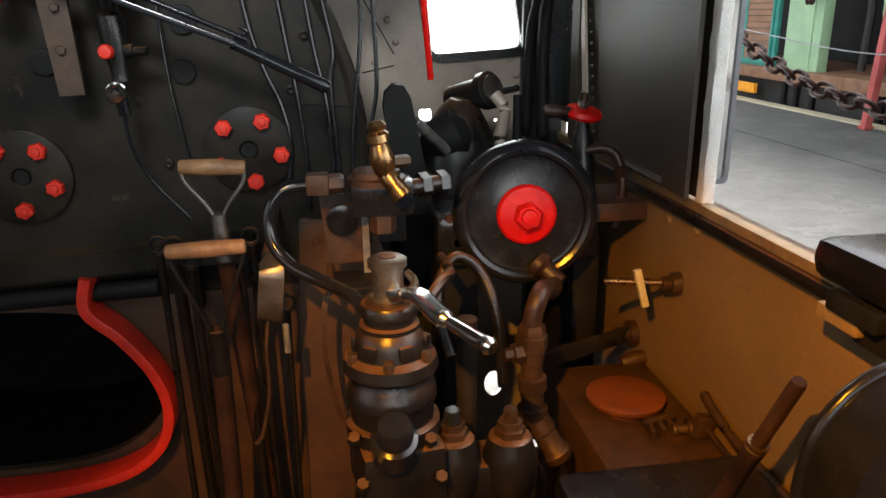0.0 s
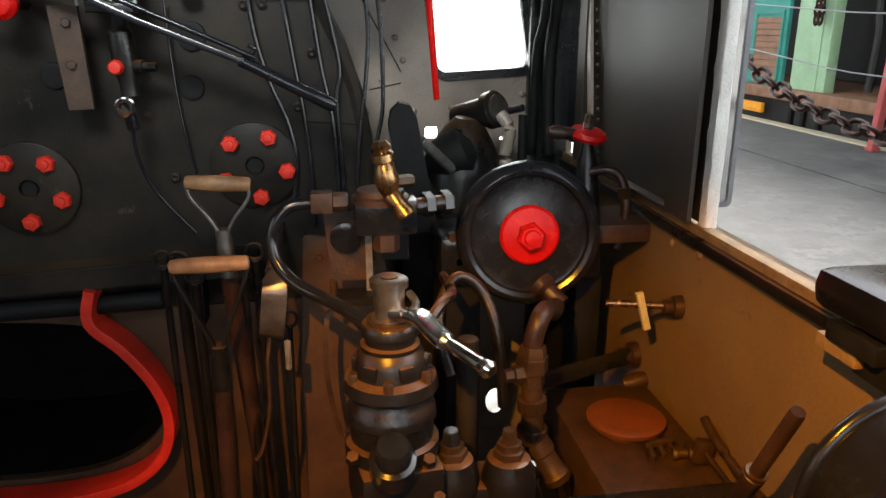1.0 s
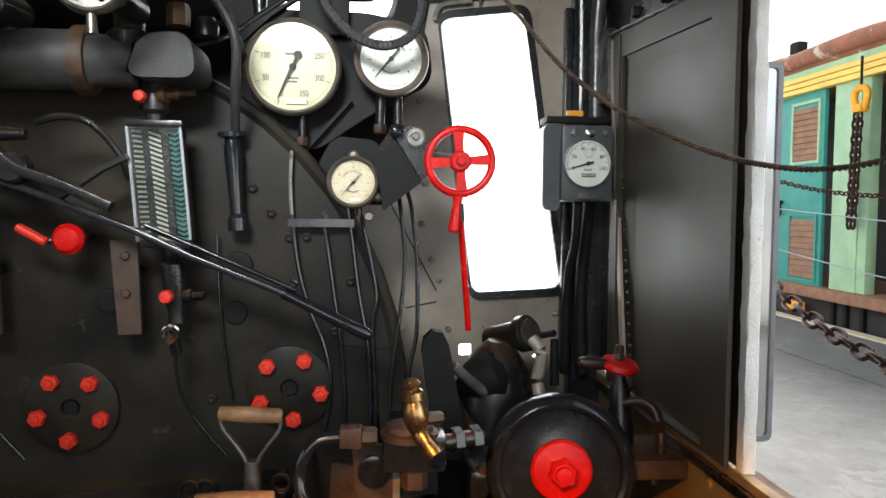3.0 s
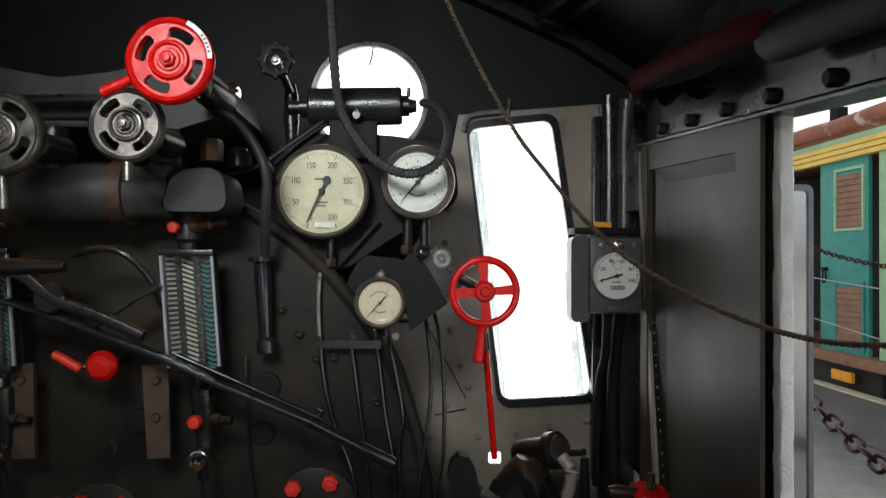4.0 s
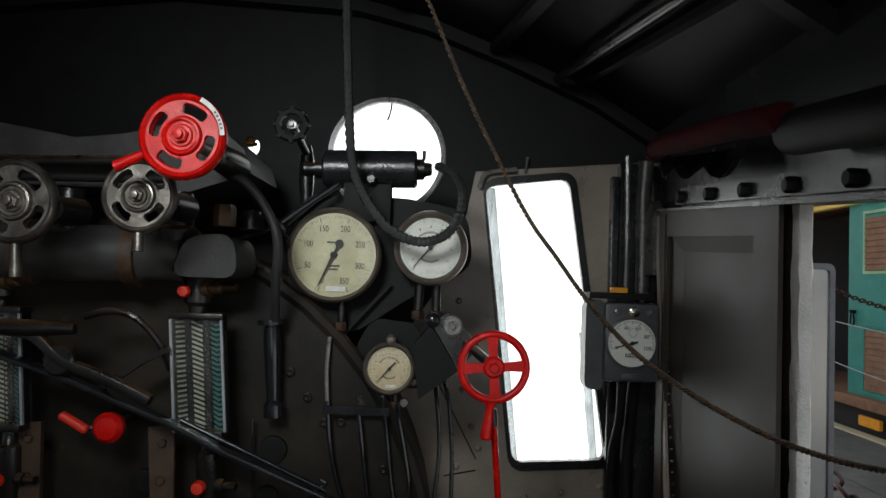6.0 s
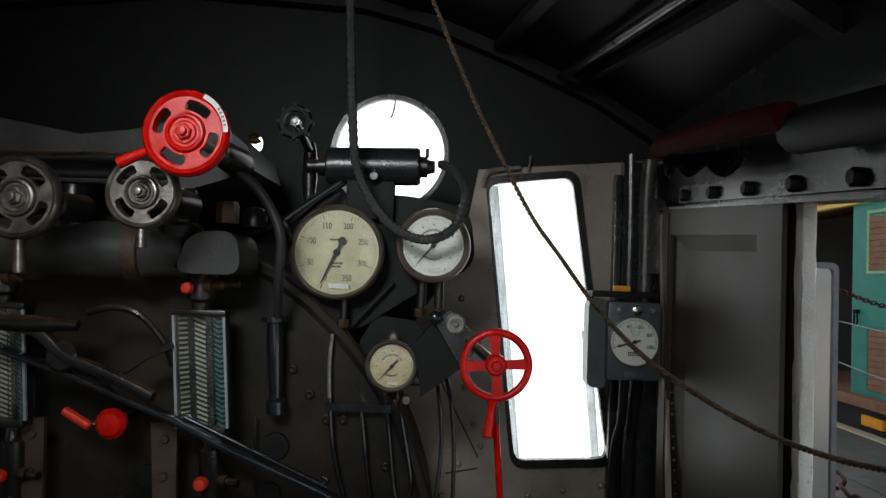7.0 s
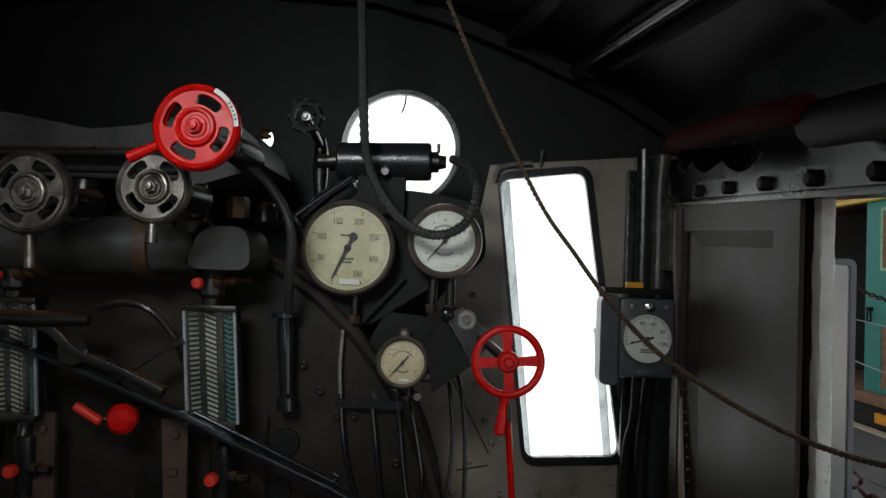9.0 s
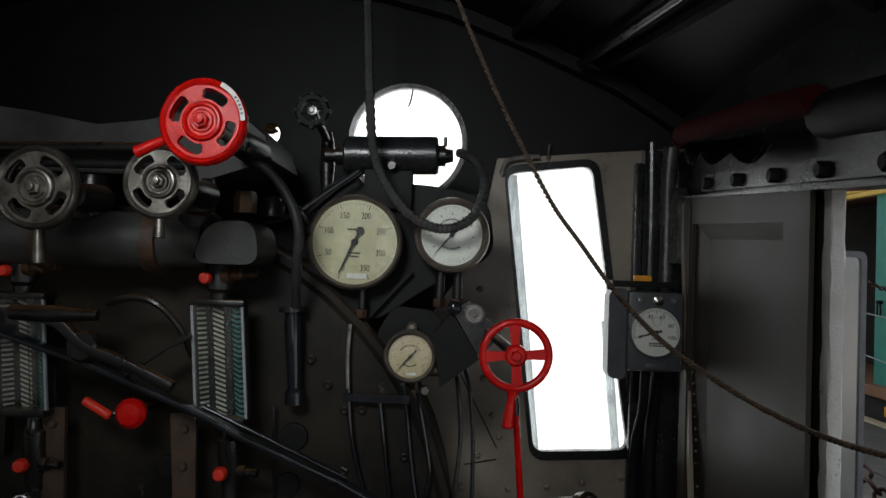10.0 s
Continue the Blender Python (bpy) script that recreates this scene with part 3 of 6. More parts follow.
part("batten", sweep(B(), [Vector((0.70, 2.74, roof_z(0.70) - 0.012)), Vector((0.86, 1.70, roof_z(0.86) - 0.012))], [(-0.02, -0.012), (0.02, -0.012), (0.02, 0.012), (-0.02, 0.012)]), SOOT, con)
shift(con, -0.022)
b = B()
lathe(b, (0.375, 2.60, roof_z(0.375) - 0.002), (0, 0, -1), [(0, 0.04), (0.012, 0.038), (0.02, 0.026), (0.024, 0.0)], 18)
solid("roof_vent", b, STEEL, "small round steel vent under the roof", "vent")
solid("wall_left", pierced(B(), [(-1.6, FLOOR), (WALL_Y, FLOOR), (WALL_Y, 2.24), (-1.6, 2.24)], [[(-0.4, 1.0), (1.82, 1.0), (1.82, 2.0), (-0.4, 2.0)]], side(-1.9), (-0.04, 0, 0)), WALL, "grey painted steel left cab wall", "wall", kind="structure", smooth=False)
rear = [(-1.9, FLOOR), (1.23, FLOOR)] + [(x, z) for x, z in reversed(ROOF) if -1.9 < x < 1.23]
solid("wall_rear", pierced(B(), rear, [[(-1.7, 1.0), (1.15, 1.0), (1.15, 2.2), (-1.7, 2.2)]], front(-1.6), (0, -0.04, 0)), WALLDARK, "dark steel rear wall with a wide opening", "wall", kind="structure", smooth=False)

# rolled side curtain under the roof edge
cur = thing("rolled_curtain", (1.12, 2.2, 2.13), "dark red rolled curtain tied under the roof edge", "curtain")
part("roll", tube(B(), [(1.10, 2.47, 2.175), (1.09, 2.40, 2.180), (1.087, 2.2, 2.158), (1.093, 2.0, 2.140), (1.088, 1.82, 2.118), (1.095, 1.72, 2.105)], 0.027, 12), DARKRED, cur)
b = B()
edge = [(2.50 - 0.0125 * k, 0.036 * abs(math.sin(math.pi * k / 14.0)) ** 0.7) for k in range(43)]
rows = []
for y, drop in edge:
    rows.append([b.verts.new((1.150 - 0.035 * w + 0.012 * math.sin(9 * y + 3 * w), y, 2.135 - 0.030 * w - drop * w + 0.13 * (y - 2.2))) for w in (0.0, 0.25, 0.5, 0.75, 1.0)])
for p, q in zip(rows, rows[1:]):
    for k in range(4):
        b.faces.new((p[k], q[k], q[k + 1], p[k + 1]))
bmesh.ops.solidify(b, geom=b.faces[:], thickness=0.004)
part("lining", b, LEATHER, cur, "shiny black oilcloth edge hanging in scallops")
# black roll added where only shade darkens the header
part("canvas", tube(B(), [(1.125, 1.74, 2.085), (1.12, 1.6, 2.070), (1.125, 1.2, 2.03), (1.12, 0.6, 1.985), (1.125, -1.3, 1.90)], 0.040, 12), SOOT, cur, "added black roll for the shade along the header")

# ---------------------------------------------------------------- boiler backhead
BH = 2.385
arch = [(-1.23, FLOOR + 0.01)] + [(-1.23 + 0.0, 1.0)]
arch += [(-0.35 - 0.88 * math.cos(k * math.pi / 24), 1.0 + 0.92 * math.sin(k * math.pi / 24)) for k in range(1, 24)]
arch += [(0.53, 1.0), (0.53, FLOOR + 0.01)]
FIRE = [(-0.88, 0.42), (-0.83, 0.56), (-0.72, 0.64), (-0.45, 0.67), (-0.18, 0.64), (-0.07, 0.55), (-0.03, 0.42), (-0.08, 0.31), (-0.22, 0.23), (-0.45, 0.21), (-0.68, 0.23), (-0.82, 0.31)]
boiler = thing("boiler", (-0.35, 2.6, FLOOR), "oily black steel boiler backhead with red bolted flanges", "boiler")
HOLE = [(p.x, p.z) for p in spline([(x, 0, z) for x, z in FIRE], 4, True)]
part("backhead", pierced(B(), arch, [HOLE], front(BH), (0, 0.012, 0)), BOILER, boiler, smooth=False)
b = B()
sweep(b, [Vector((x, BH + 0.016, z)) for x, z in arch], circle(0.022, 8), up=(0, 1, 0))
part("flanged_edge", b, BOILER, boiler)
b = B()
lo = [b.verts.new((x, BH + 0.012, z)) for x, z in arch]
hi = [b.verts.new((x, WALL_Y - 0.003, z)) for x, z in arch]
for i in range(len(arch) - 1):
    b.faces.new((lo[i], lo[i + 1], hi[i + 1], hi[i]))
part("wrapper", b, BOILER, boiler)
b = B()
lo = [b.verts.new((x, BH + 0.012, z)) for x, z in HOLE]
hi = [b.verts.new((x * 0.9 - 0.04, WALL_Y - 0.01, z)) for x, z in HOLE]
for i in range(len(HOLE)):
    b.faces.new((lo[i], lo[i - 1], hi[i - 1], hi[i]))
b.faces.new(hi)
part("firehole", b, FIREDARK, boiler, "matt black fire hole")
part("seam", rod(B(), (0.36, BH - 0.001, 1.165), (0.50, BH - 0.001, 1.155), 0.002, n=6), SOOT, boiler)
rng = random.Random(8)


def flange(cx, cz, r, bolts, turn):
    f = part("flange", lathe(B(), (cx, BH, cz), (0, -1, 0), [(0, r), (0.016, r), (0.020, r - 0.006), (0.020, 0.024), (0.008, 0.021), (0.008, 0)], 40), BOILER, boiler, "round black washout flange")
    part("plug", lathe(B(), (cx, BH - 0.004, cz), (0, -1, 0), [(0, 0.019), (0.012, 0.018), (0.010, 0)], 16), SOOT, f)
    for k in range(bolts):
        a = turn + k * math.tau / bolts
        hexa(bb := B(), (cx + 0.080 * math.cos(a), BH - 0.020, cz + 0.080 * math.sin(a)), (0, -1, 0), 0.0215, 0.020, rng.uniform(0, 1))
        lathe(bb, (cx + 0.080 * math.cos(a), BH - 0.040, cz + 0.080 * math.sin(a)), (0, -1, 0), [(0, 0.011), (0.006, 0.010), (0.008, 0)], 10)
        part("bolt", bb, ORANGERED, f, "red painted hexagon bolt")


flange(0.247, 1.0575, 0.108, 5, radians(62))
flange(-0.290, 1.013, 0.115, 5, radians(52))
# small plates, studs and holes on the backhead
for x, z, r in ((0.11, 1.25, 0.03), (-0.20, 1.28, 0.032), (0.12, 1.37, 0.035), (0.36, 1.20, 0.012), (0.05, 1.03, 0.012), (0.40, 1.33, 0.012), (0.154, 1.566, 0.012), (0.20, 1.504, 0.012), (0.288, 1.444, 0.012), (0.245, 1.442, 0.012)):
    # wide studs stand for open holes, their dark recess put into the black
    part("stud", lathe(B(), (x, BH, z), (0, -1, 0), [(0, r), (0.010, r * 0.95), (0.012, r * 0.6), (0.007, 0)], 18), SOOT if r > 0.02 else BOILER, boiler)
part("angle_rib", sweep(B(), [Vector((-0.62, BH - 0.02, 1.30)), Vector((-0.62, BH - 0.02, 1.8))], [(-0.02, -0.02), (0.02, -0.02), (0.02, 0.02), (-0.02, 0.02)]), BOILER, boiler)

CLADDING = mat("dusty_brown_cladding", (0.085, 0.042, 0.018), (0.032, 0.018, 0.009), rough=0.55, scale=6, bump=0.2, chips=(0.04, 0.025, 0.015), chip_at=0.66, chip_scale=11)
part("cladding", pierced(B(), [(-1.2, FLOOR + 0.01), (0.525, FLOOR + 0.01), (0.525, 0.70), (-1.2, 0.66)], [HOLE], front(BH - 0.016), (0, 0.012, 0)), CLADDING, boiler, "dusty brown lower cladding plate", smooth=False)
sc = thing("brown_screen", (0.45, 2.2, FLOOR), "dusty brown steel screen plate beside the fire irons", "plate")
part("sheet", prism(B(), [(x, 2.17, z) for x, z in rounded([(0.335, FLOOR + 0.002), (0.66, FLOOR + 0.002), (0.60, 0.60), (0.545, 0.90), (0.365, 0.93), (0.345, 0.60)], 0.012, 2)], (0, 0.008, 0)), CLADDING, sc)
part("stay", rod(B(), (0.45, 2.178, 0.88), (0.45, BH, 0.88), 0.012), SOOT, sc)
for x, z in ((0.50, 0.88), (0.40, 0.87), (0.46, 0.40)):
    part("rivet", lathe(B(), (x, 2.17, z), (0, -1, 0), [(0, 0.009), (0.005, 0.007), (0.007, 0)], 10), CLADDING, sc)

# red fire door ring, hung under the shelf
ring = thing("fire_door_ring", (-0.45, 2.29, 0.19), "bright red flat steel ring round the fire hole", "fire door ring")
half = [(-0.158, 0.775), (-0.170, 0.690), (-0.100, 0.612), (-0.035, 0.510), (-0.010, 0.405), (-0.036, 0.305), (-0.118, 0.232), (-0.25, 0.196)]
loop = [(x, 2.315, z) for x, z in half] + [(-0.45, 2.315, 0.186)] + [(-0.90 - x, 2.315, z) for x, z in reversed(half)]
part("hoop", sweep(B(), spline(loop, 5), rounded([(-0.014, -0.045), (0.014, -0.045), (0.014, 0.045), (-0.014, 0.045)], 0.005, 2), up=(0, 1, 0)), ORANGERED, ring)
for x in (-0.158, -0.742):
    part("hinge_lug", box(B(), (x, 2.33, 0.775), (0.034, 0.05, 0.03), bev=0.005), ORANGERED, ring)
    part("hinge_pin", rod(B(), (x - 0.025, 2.30, 0.775), (x + 0.025, 2.30, 0.775), 0.006), IRON, ring)
shelf = thing("boiler_shelf", (-0.3, 2.2, 0.88), "dark steel shelf with a worn folded lip above the fire hole", "shelf")
part("plate", prism(B(), [(-1.1, 2.30, 0.772), (0.04, 2.30, 0.834), (0.24, 2.30, 0.836), (0.24, BH - 0.003, 0.840), (-1.1, BH - 0.003, 0.776)], (0, 0, 0.008)), BOILER, shelf)
part("lip", sweep(B(), [Vector((-1.1, 2.297, 0.752)), Vector((0.04, 2.297, 0.812)), Vector((0.24, 2.297, 0.814))], [(-0.004, -0.026), (0.004, -0.026), (0.004, 0.026), (-0.004, 0.026)]), BOILER, shelf, "worn dark steel lip")
part("bar", rod(B(), (-1.1, 2.335, 0.69), (0.0, 2.335, 0.725), 0.026), SOOT, shelf, "sooty round bar under the shelf")
for x in (-0.7, 0.09):
    part("bracket", slab(B(), (x, 2.305, 0.66), (x + 0.012, BH - 0.003, 0.77)), SOOT, shelf)

# tools that lean on the shelf
def shovel(name, bar_l, bar_r, v, foot, label, metal):
    s = thing(name, foot, label, "shovel", "fireman's shovels by the boiler")
    l, r, v, foot = Vector(bar_l), Vector(bar_r), Vector(v), Vector(foot)
    part("grip", lathe(B(), l, r - l, [(0, 0.012), (0.004, 0.015), ((r - l).length * 0.5, 0.0175), ((r - l).length - 0.004, 0.015), ((r - l).length, 0.012)], 14), WOOD, s, "worn wooden grip")
    dn = (v - (l + r) / 2).normalized()
    q = [l + (r - l) * 0.03, l + (r - l) * 0.06 + dn * 0.03, (l * 0.68 + r * 0.32) + (v - (l + r) / 2) * 0.68, v + dn * 0.01]
    w = [r + (l - r) * 0.03, r + (l - r) * 0.06 + dn * 0.03, (r * 0.68 + l * 0.32) + (v - (l + r) / 2) * 0.68, v + dn * 0.01]
    part("yoke", sweep(sweep(B(), spline(q, 5), rounded([(-0.004, -0.009), (0.004, -0.009), (0.004, 0.009), (-0.004, 0.009)], 0.003, 2), up=(0, 1, 0)), spline(w, 5), rounded([(-0.004, -0.009), (0.004, -0.009), (0.004, 0.009), (-0.004, 0.009)], 0.003, 2), up=(0, 1, 0)), metal, s, "steel yoke")
    part("socket", rod(B(), v - dn * 0.015, v + dn * 0.09, 0.017, 0.02), metal, s)
    part("shaft", rod(B(), v + dn * 0.08, foot + Vector((0, 0, 0.26)), 0.019, 0.021), BROWNPIPE, s)
    blade = [(-0.11, 0.0), (0.11, 0.0), (0.125, 0.2), (0.08, 0.28), (-0.08, 0.28), (-0.125, 0.2)]
    part("blade", prism(B(), [foot + Vector((x, 0.02, z)) for x, z in blade], (0, 0.006, 0)), RUSTY, s, "rusty steel blade")


shovel("shovel", (0.142, 2.02, 1.090), (0.272, 2.02, 1.083), (0.210, 2.02, 0.975), (0.25, 2.20, FLOOR), "coal shovel with a worn wooden D grip", CAPMETAL)
shovel("shovel", (0.112, 1.94, 0.937), (0.266, 1.94, 0.940), (0.190, 1.95, 0.745), (0.16, 2.05, FLOOR), "coal shovel with a dark steel yoke and wooden grip", IRON)
b = B()
sweep(b, spline([(0.300, 1.99, 0.90), (0.312, 1.95, 0.885), (0.308, 1.945, 0.84), (0.300, 1.95, 0.78), (0.296, 1.97, 0.765)], 4), rounded([(-0.026, -0.003), (0.026, -0.003), (0.026, 0.003), (-0.026, 0.003)], 0.002, 2), up=(0, 1, 0))
hook = thing("fire_hook", (0.30, 2.2, 0.4), "bent bare steel plate hook on the boiler", "hook")
part("plate", b, CAPMETAL, hook)
part("stem", rod(B(), (0.30, 1.99, 0.90), (0.30, BH, 0.90), 0.01), IRON, hook)
part("catch", rod(B(), (0.330, 1.96, 0.755), (0.330, 1.96, 0.69), 0.007), STEEL, hook)
part("wire", tube(B(), [(0.295, 1.97, 0.77), (0.285, 1.965, 0.70), (0.283, 1.965, 0.60), (0.262, 1.965, 0.50), (0.245, 1.965, 0.47)], 0.005, 6), BRONZE, hook)
pokers = [((0.075, 2.05, 0.90), (0.05, 2.2, FLOOR), 0.008), ((0.135, 2.06, 0.86), (0.12, 2.2, FLOOR), 0.010), ((0.235, 2.06, 0.86), (0.235, 2.16, FLOOR), 0.011), ((0.262, 2.08, 0.90), (0.275, 2.15, FLOOR), 0.009), ((0.33, 2.05, 0.75), (0.315, 2.1, FLOOR), 0.007), ((0.095, 2.1, 0.88), (0.09, 2.25, FLOOR), 0.014)]
for a, c, r in pokers:
    pk = thing("poker", c, "dark iron fire poker leaning on the boiler", "poker", "fire irons by the boiler")
    part("shaft", rod(B(), a, c, r), IRON, pk)
    part("eye", tube(B(), [Vector(a) + Vector((0.018 * math.cos(k), 0, 0.018 + 0.018 * math.sin(k))) for k in np.linspace(0, math.tau, 9)[:-1]], r * 0.6, 6, 3, True), IRON, pk)
strap = [(0.43, 2.02, 0.80), (0.415, 2.01, 0.78), (0.408, 2.0, 0.70), (0.412, 2.0, 0.62), (0.425, 2.0, 0.54), (0.442, 2.0, 0.47)]
st = thing("leather_strap", (0.43, 2.0, 0.46), "hanging tan leather strap", "strap")
part("band", sweep(B(), spline(strap, 4), [(-0.006, -0.0015), (0.006, -0.0015), (0.006, 0.0015), (-0.006, 0.0015)], up=(0, 1, 0)), BRONZE, st)
part("hook", rod(B(), (0.43, 2.02, 0.81), (0.43, BH, 0.81), 0.008), IRON, st)

# ---------------------------------------------------------------- instruments
def dial_pose(c, turn=0.0):
    """Local x right and y up on a dial that faces the cab."""
    return Matrix.Translation(c) @ Matrix.Rotation(radians(90), 4, "X") @ Matrix.Rotation(radians(turn), 4, "Z")


def gauge(c, r, face_r, label, dial, numbers, start, step_deg, needle_at, tilt=0.0, lugs=3):
    g = thing("pressure_gauge", (c[0], c[1] + 0.06, c[2] - r), label, "gauge", "gauges on the backhead")
    o = Vector(c)
    part("case", lathe(B(), o + Vector((0, 0.07, 0)), (0, -1, 0), [(0, r * 0.92), (0.045, r * 0.95), (0.052, r), (0.064, r)], 48), BLACK, g)
    rim = [(0.058, r * 0.985), (0.070, r), (0.080, r * 0.97), (0.084, (r + face_r) / 2), (0.078, face_r * 1.02), (0.068, face_r)]
    part("bezel", lathe(B(), o + Vector((0, 0.07, 0)), (0, -1, 0), rim + [(0.060, face_r)], 48), BEZEL, g, "dark worn bezel ring")
    d = part("dial", lathe(B(), o + Vector((0, 0.003, 0)), (0, -1, 0), [(0, face_r), (0.0035, face_r), (0.0036, 0)], 48), dial, g)
    m = dial_pose(o + Vector((0, -0.0015, 0)), tilt)
    b = B()
    n = (len(numbers) - 1) * 10
    for k in range(n + 1):
        a = radians(start + step_deg * k / 10)
        long = 0.12 if k % 10 == 0 else (0.09 if k % 5 == 0 else 0.06)
        w = 0.010 if k % 10 == 0 else 0.006
        mm = m @ Matrix.Rotation(-a, 4, "Z")
        box(b, (0, 0, 0), (face_r * w * 1.6, face_r * long, 0.0008), m=mm @ Matrix.Translation((0, face_r * (0.95 - long / 2), 0)))
    part("scale", b, INK, d)
    for i, words in enumerate(numbers):
        if words:
            a = radians(start + step_deg * i)
            text_mesh(words, face_r * 0.21, m @ Matrix.Translation((face_r * 0.67 * math.sin(a), face_r * 0.67 * math.cos(a), 0.0002)) @ Matrix.Diagonal((0.74, 1, 1, 1)), INK, "number", d)
    b = B()
    for k, (w, z) in enumerate(((0.36, 0.30), (0.30, -0.26), (0.22, -0.34)) if any(numbers) else ()):
        for j in range(7):
            box(b, (0, 0, 0), (face_r * w / 9, face_r * 0.045, 0.0006), m=m @ Matrix.Translation((face_r * w * (j - 3) / 7, face_r * z, 0)))
    if not any(numbers):
        for rad, lo, hi, n in ((0.52, -58, 58, 17), (0.46, 145, 215, 11), (0.70, -125, 125, 9)):
            for j in range(n):
                a = radians(lo + (hi - lo) * j / (n - 1))
                box(b, (0, 0, 0), (face_r * 0.035, face_r * 0.075, 0.0006), m=m @ Matrix.Rotation(-a, 4, "Z") @ Matrix.Translation((0, face_r * rad, 0)))
    part("lettering", b, INK, d)
    tail = 0.26 if any(numbers) else 0.42
    nd = dial_pose(o + Vector((0, -0.006, 0)), tilt) @ Matrix.Rotation(-radians(needle_at), 4, "Z")
    b = B()
    prism(b, [nd @ Vector(p) for p in ((-face_r * 0.045, 0, 0), (face_r * 0.045, 0, 0), (face_r * 0.012, face_r * 0.82, 0), (-face_r * 0.012, face_r * 0.82, 0))], nd.to_3x3() @ Vector((0, 0, 0.0015)))
    prism(b, [nd @ Vector(p) for p in ((-face_r * 0.04, -face_r * tail, 0.0), (face_r * 0.04, -face_r * tail, 0.0), (face_r * 0.035, 0, 0), (-face_r * 0.035, 0, 0))], nd.to_3x3() @ Vector((0, 0, 0.0015)))
    if any(numbers):
        lathe(b, nd @ Vector((0, -face_r * 0.30, -0.0002)), (0, -1, 0), [(0, face_r * 0.10), (0.002, face_r * 0.10)], 16)
    lathe(b, nd @ Vector((0, 0, -0.0002)), (0, -1, 0), [(0, face_r * 0.085), (0.005, face_r * 0.07), (0.006, 0)], 16)
    part("needle", b, INK, g, "black pointer at zero")
    part("name_plate", box(B(), (0, 0, 0), (face_r * 0.46, face_r * 0.12, 0.002), m=m @ Matrix.Translation((face_r * 0.08, -face_r * 0.80, 0.004))), WHITEBAR, g, "small white plate on the dial")
    part("glass", lathe(B(), o + Vector((0, -0.008, 0)), (0, -1, 0), [(0, face_r * 1.01), (0.0015, face_r * 1.01)], 40), CLEAR, g).visible_shadow = False
    for k in range(lugs):
        a = radians(90 + k * 120)
        part("lug", lathe(B(), o + Vector((r * 1.04 * math.cos(a), 0.04, r * 1.04 * math.sin(a))), (0, -1, 0), [(0, 0.014), (0.02, 0.014), (0.026, 0.008), (0.027, 0)], 12), BEZEL, g)
    return g


gauge((0.256, 2.36, 1.867), 0.1215, 0.1065, "large steam pressure gauge with a yellowed dial", DIAL, ["0", "50", "100", "150", "200", "250", "300", "350"], 202, 45, 205, lugs=0)
gauge((0.500, 2.355, 1.893), 0.0955, 0.0765, "brake pressure gauge with a white dial", DIALWHITE, ["", "", "", "", "", "", "", ""], 218, 42, 220, lugs=0)
gauge((0.406, 2.375, 1.584), 0.0675, 0.0545, "small pressure gauge with a stained tan dial", DIALTAN, ["", "", "", "", "", "", ""], 220, 46, 222)

# gauge board: black plate, arms, connections
gb = thing("gauge_bracket", (0.3, 2.40, 1.45), "black steel bracket that carries the gauges", "bracket")
part("board", prism(B(), [(x, 2.375, z) for x, z in rounded([(0.13, 1.76), (0.30, 1.66), (0.46, 1.77), (0.62, 1.85), (0.60, 2.0), (0.44, 2.03), (0.16, 2.03)], 0.05)], (0, 0.012, 0)), SOOT, gb)
part("arm", sweep(B(), [Vector((0.405, 2.365, 1.80)), Vector((0.265, 2.365, 1.642)), Vector((0.142, 2.365, 1.525)), Vector((0.085, 2.365, 1.45))], [(-0.004, -0.016), (0.004, -0.016), (0.004, 0.016), (-0.004, 0.016)], up=(0, 1, 0)), SOOT, gb)
part("arm", sweep(B(), [Vector((0.13, 2.365, 1.945)), Vector((0.20, 2.365, 2.01)), Vector((0.265, 2.365, 2.055))], [(-0.004, -0.012), (0.004, -0.012), (0.004, 0.012), (-0.004, 0.012)], up=(0, 1, 0)), SOOT, gb)
part("backing", prism(B(), [(x, 2.38, z) for x, z in rounded([(0.33, 1.53), (0.50, 1.53), (0.52, 1.60), (0.47, 1.70), (0.36, 1.71), (0.32, 1.64)], 0.02)], (0, 0.012, 0)), SOOT, gb)
for a, c, r in (((0.283, 2.33, 1.757), (0.283, 2.33, 1.70), 0.010), ((0.481, 2.33, 1.81), (0.479, 2.33, 1.735), 0.012), ((0.524, 2.33, 1.81), (0.525, 2.33, 1.735), 0.012), ((0.39, 2.34, 1.535), (0.392, 2.34, 1.49), 0.010), ((0.425, 2.34, 1.535), (0.428, 2.34, 1.50), 0.009)):
    part("stub", rod(B(), a, c, r), IRON, gb)
    part("union_nut", hexa(B(), c, (0, 0, -1), r * 1.5, 0.022), RUSTY, gb)
part("knob", lathe(B(), (0.519, 2.30, 1.715), (0, -1, 0), [(0, 0.012), (0.01, 0.018), (0.026, 0.018), (0.032, 0.01), (0.033, 0)], 16), BLACK, gb)
part("thumb_nut", hexa(B(), (0.452, 2.345, 1.50), (0, -1, 0), 0.013, 0.02), CAPMETAL, gb)

shift(gb, -0.006, 0.060, -0.003)

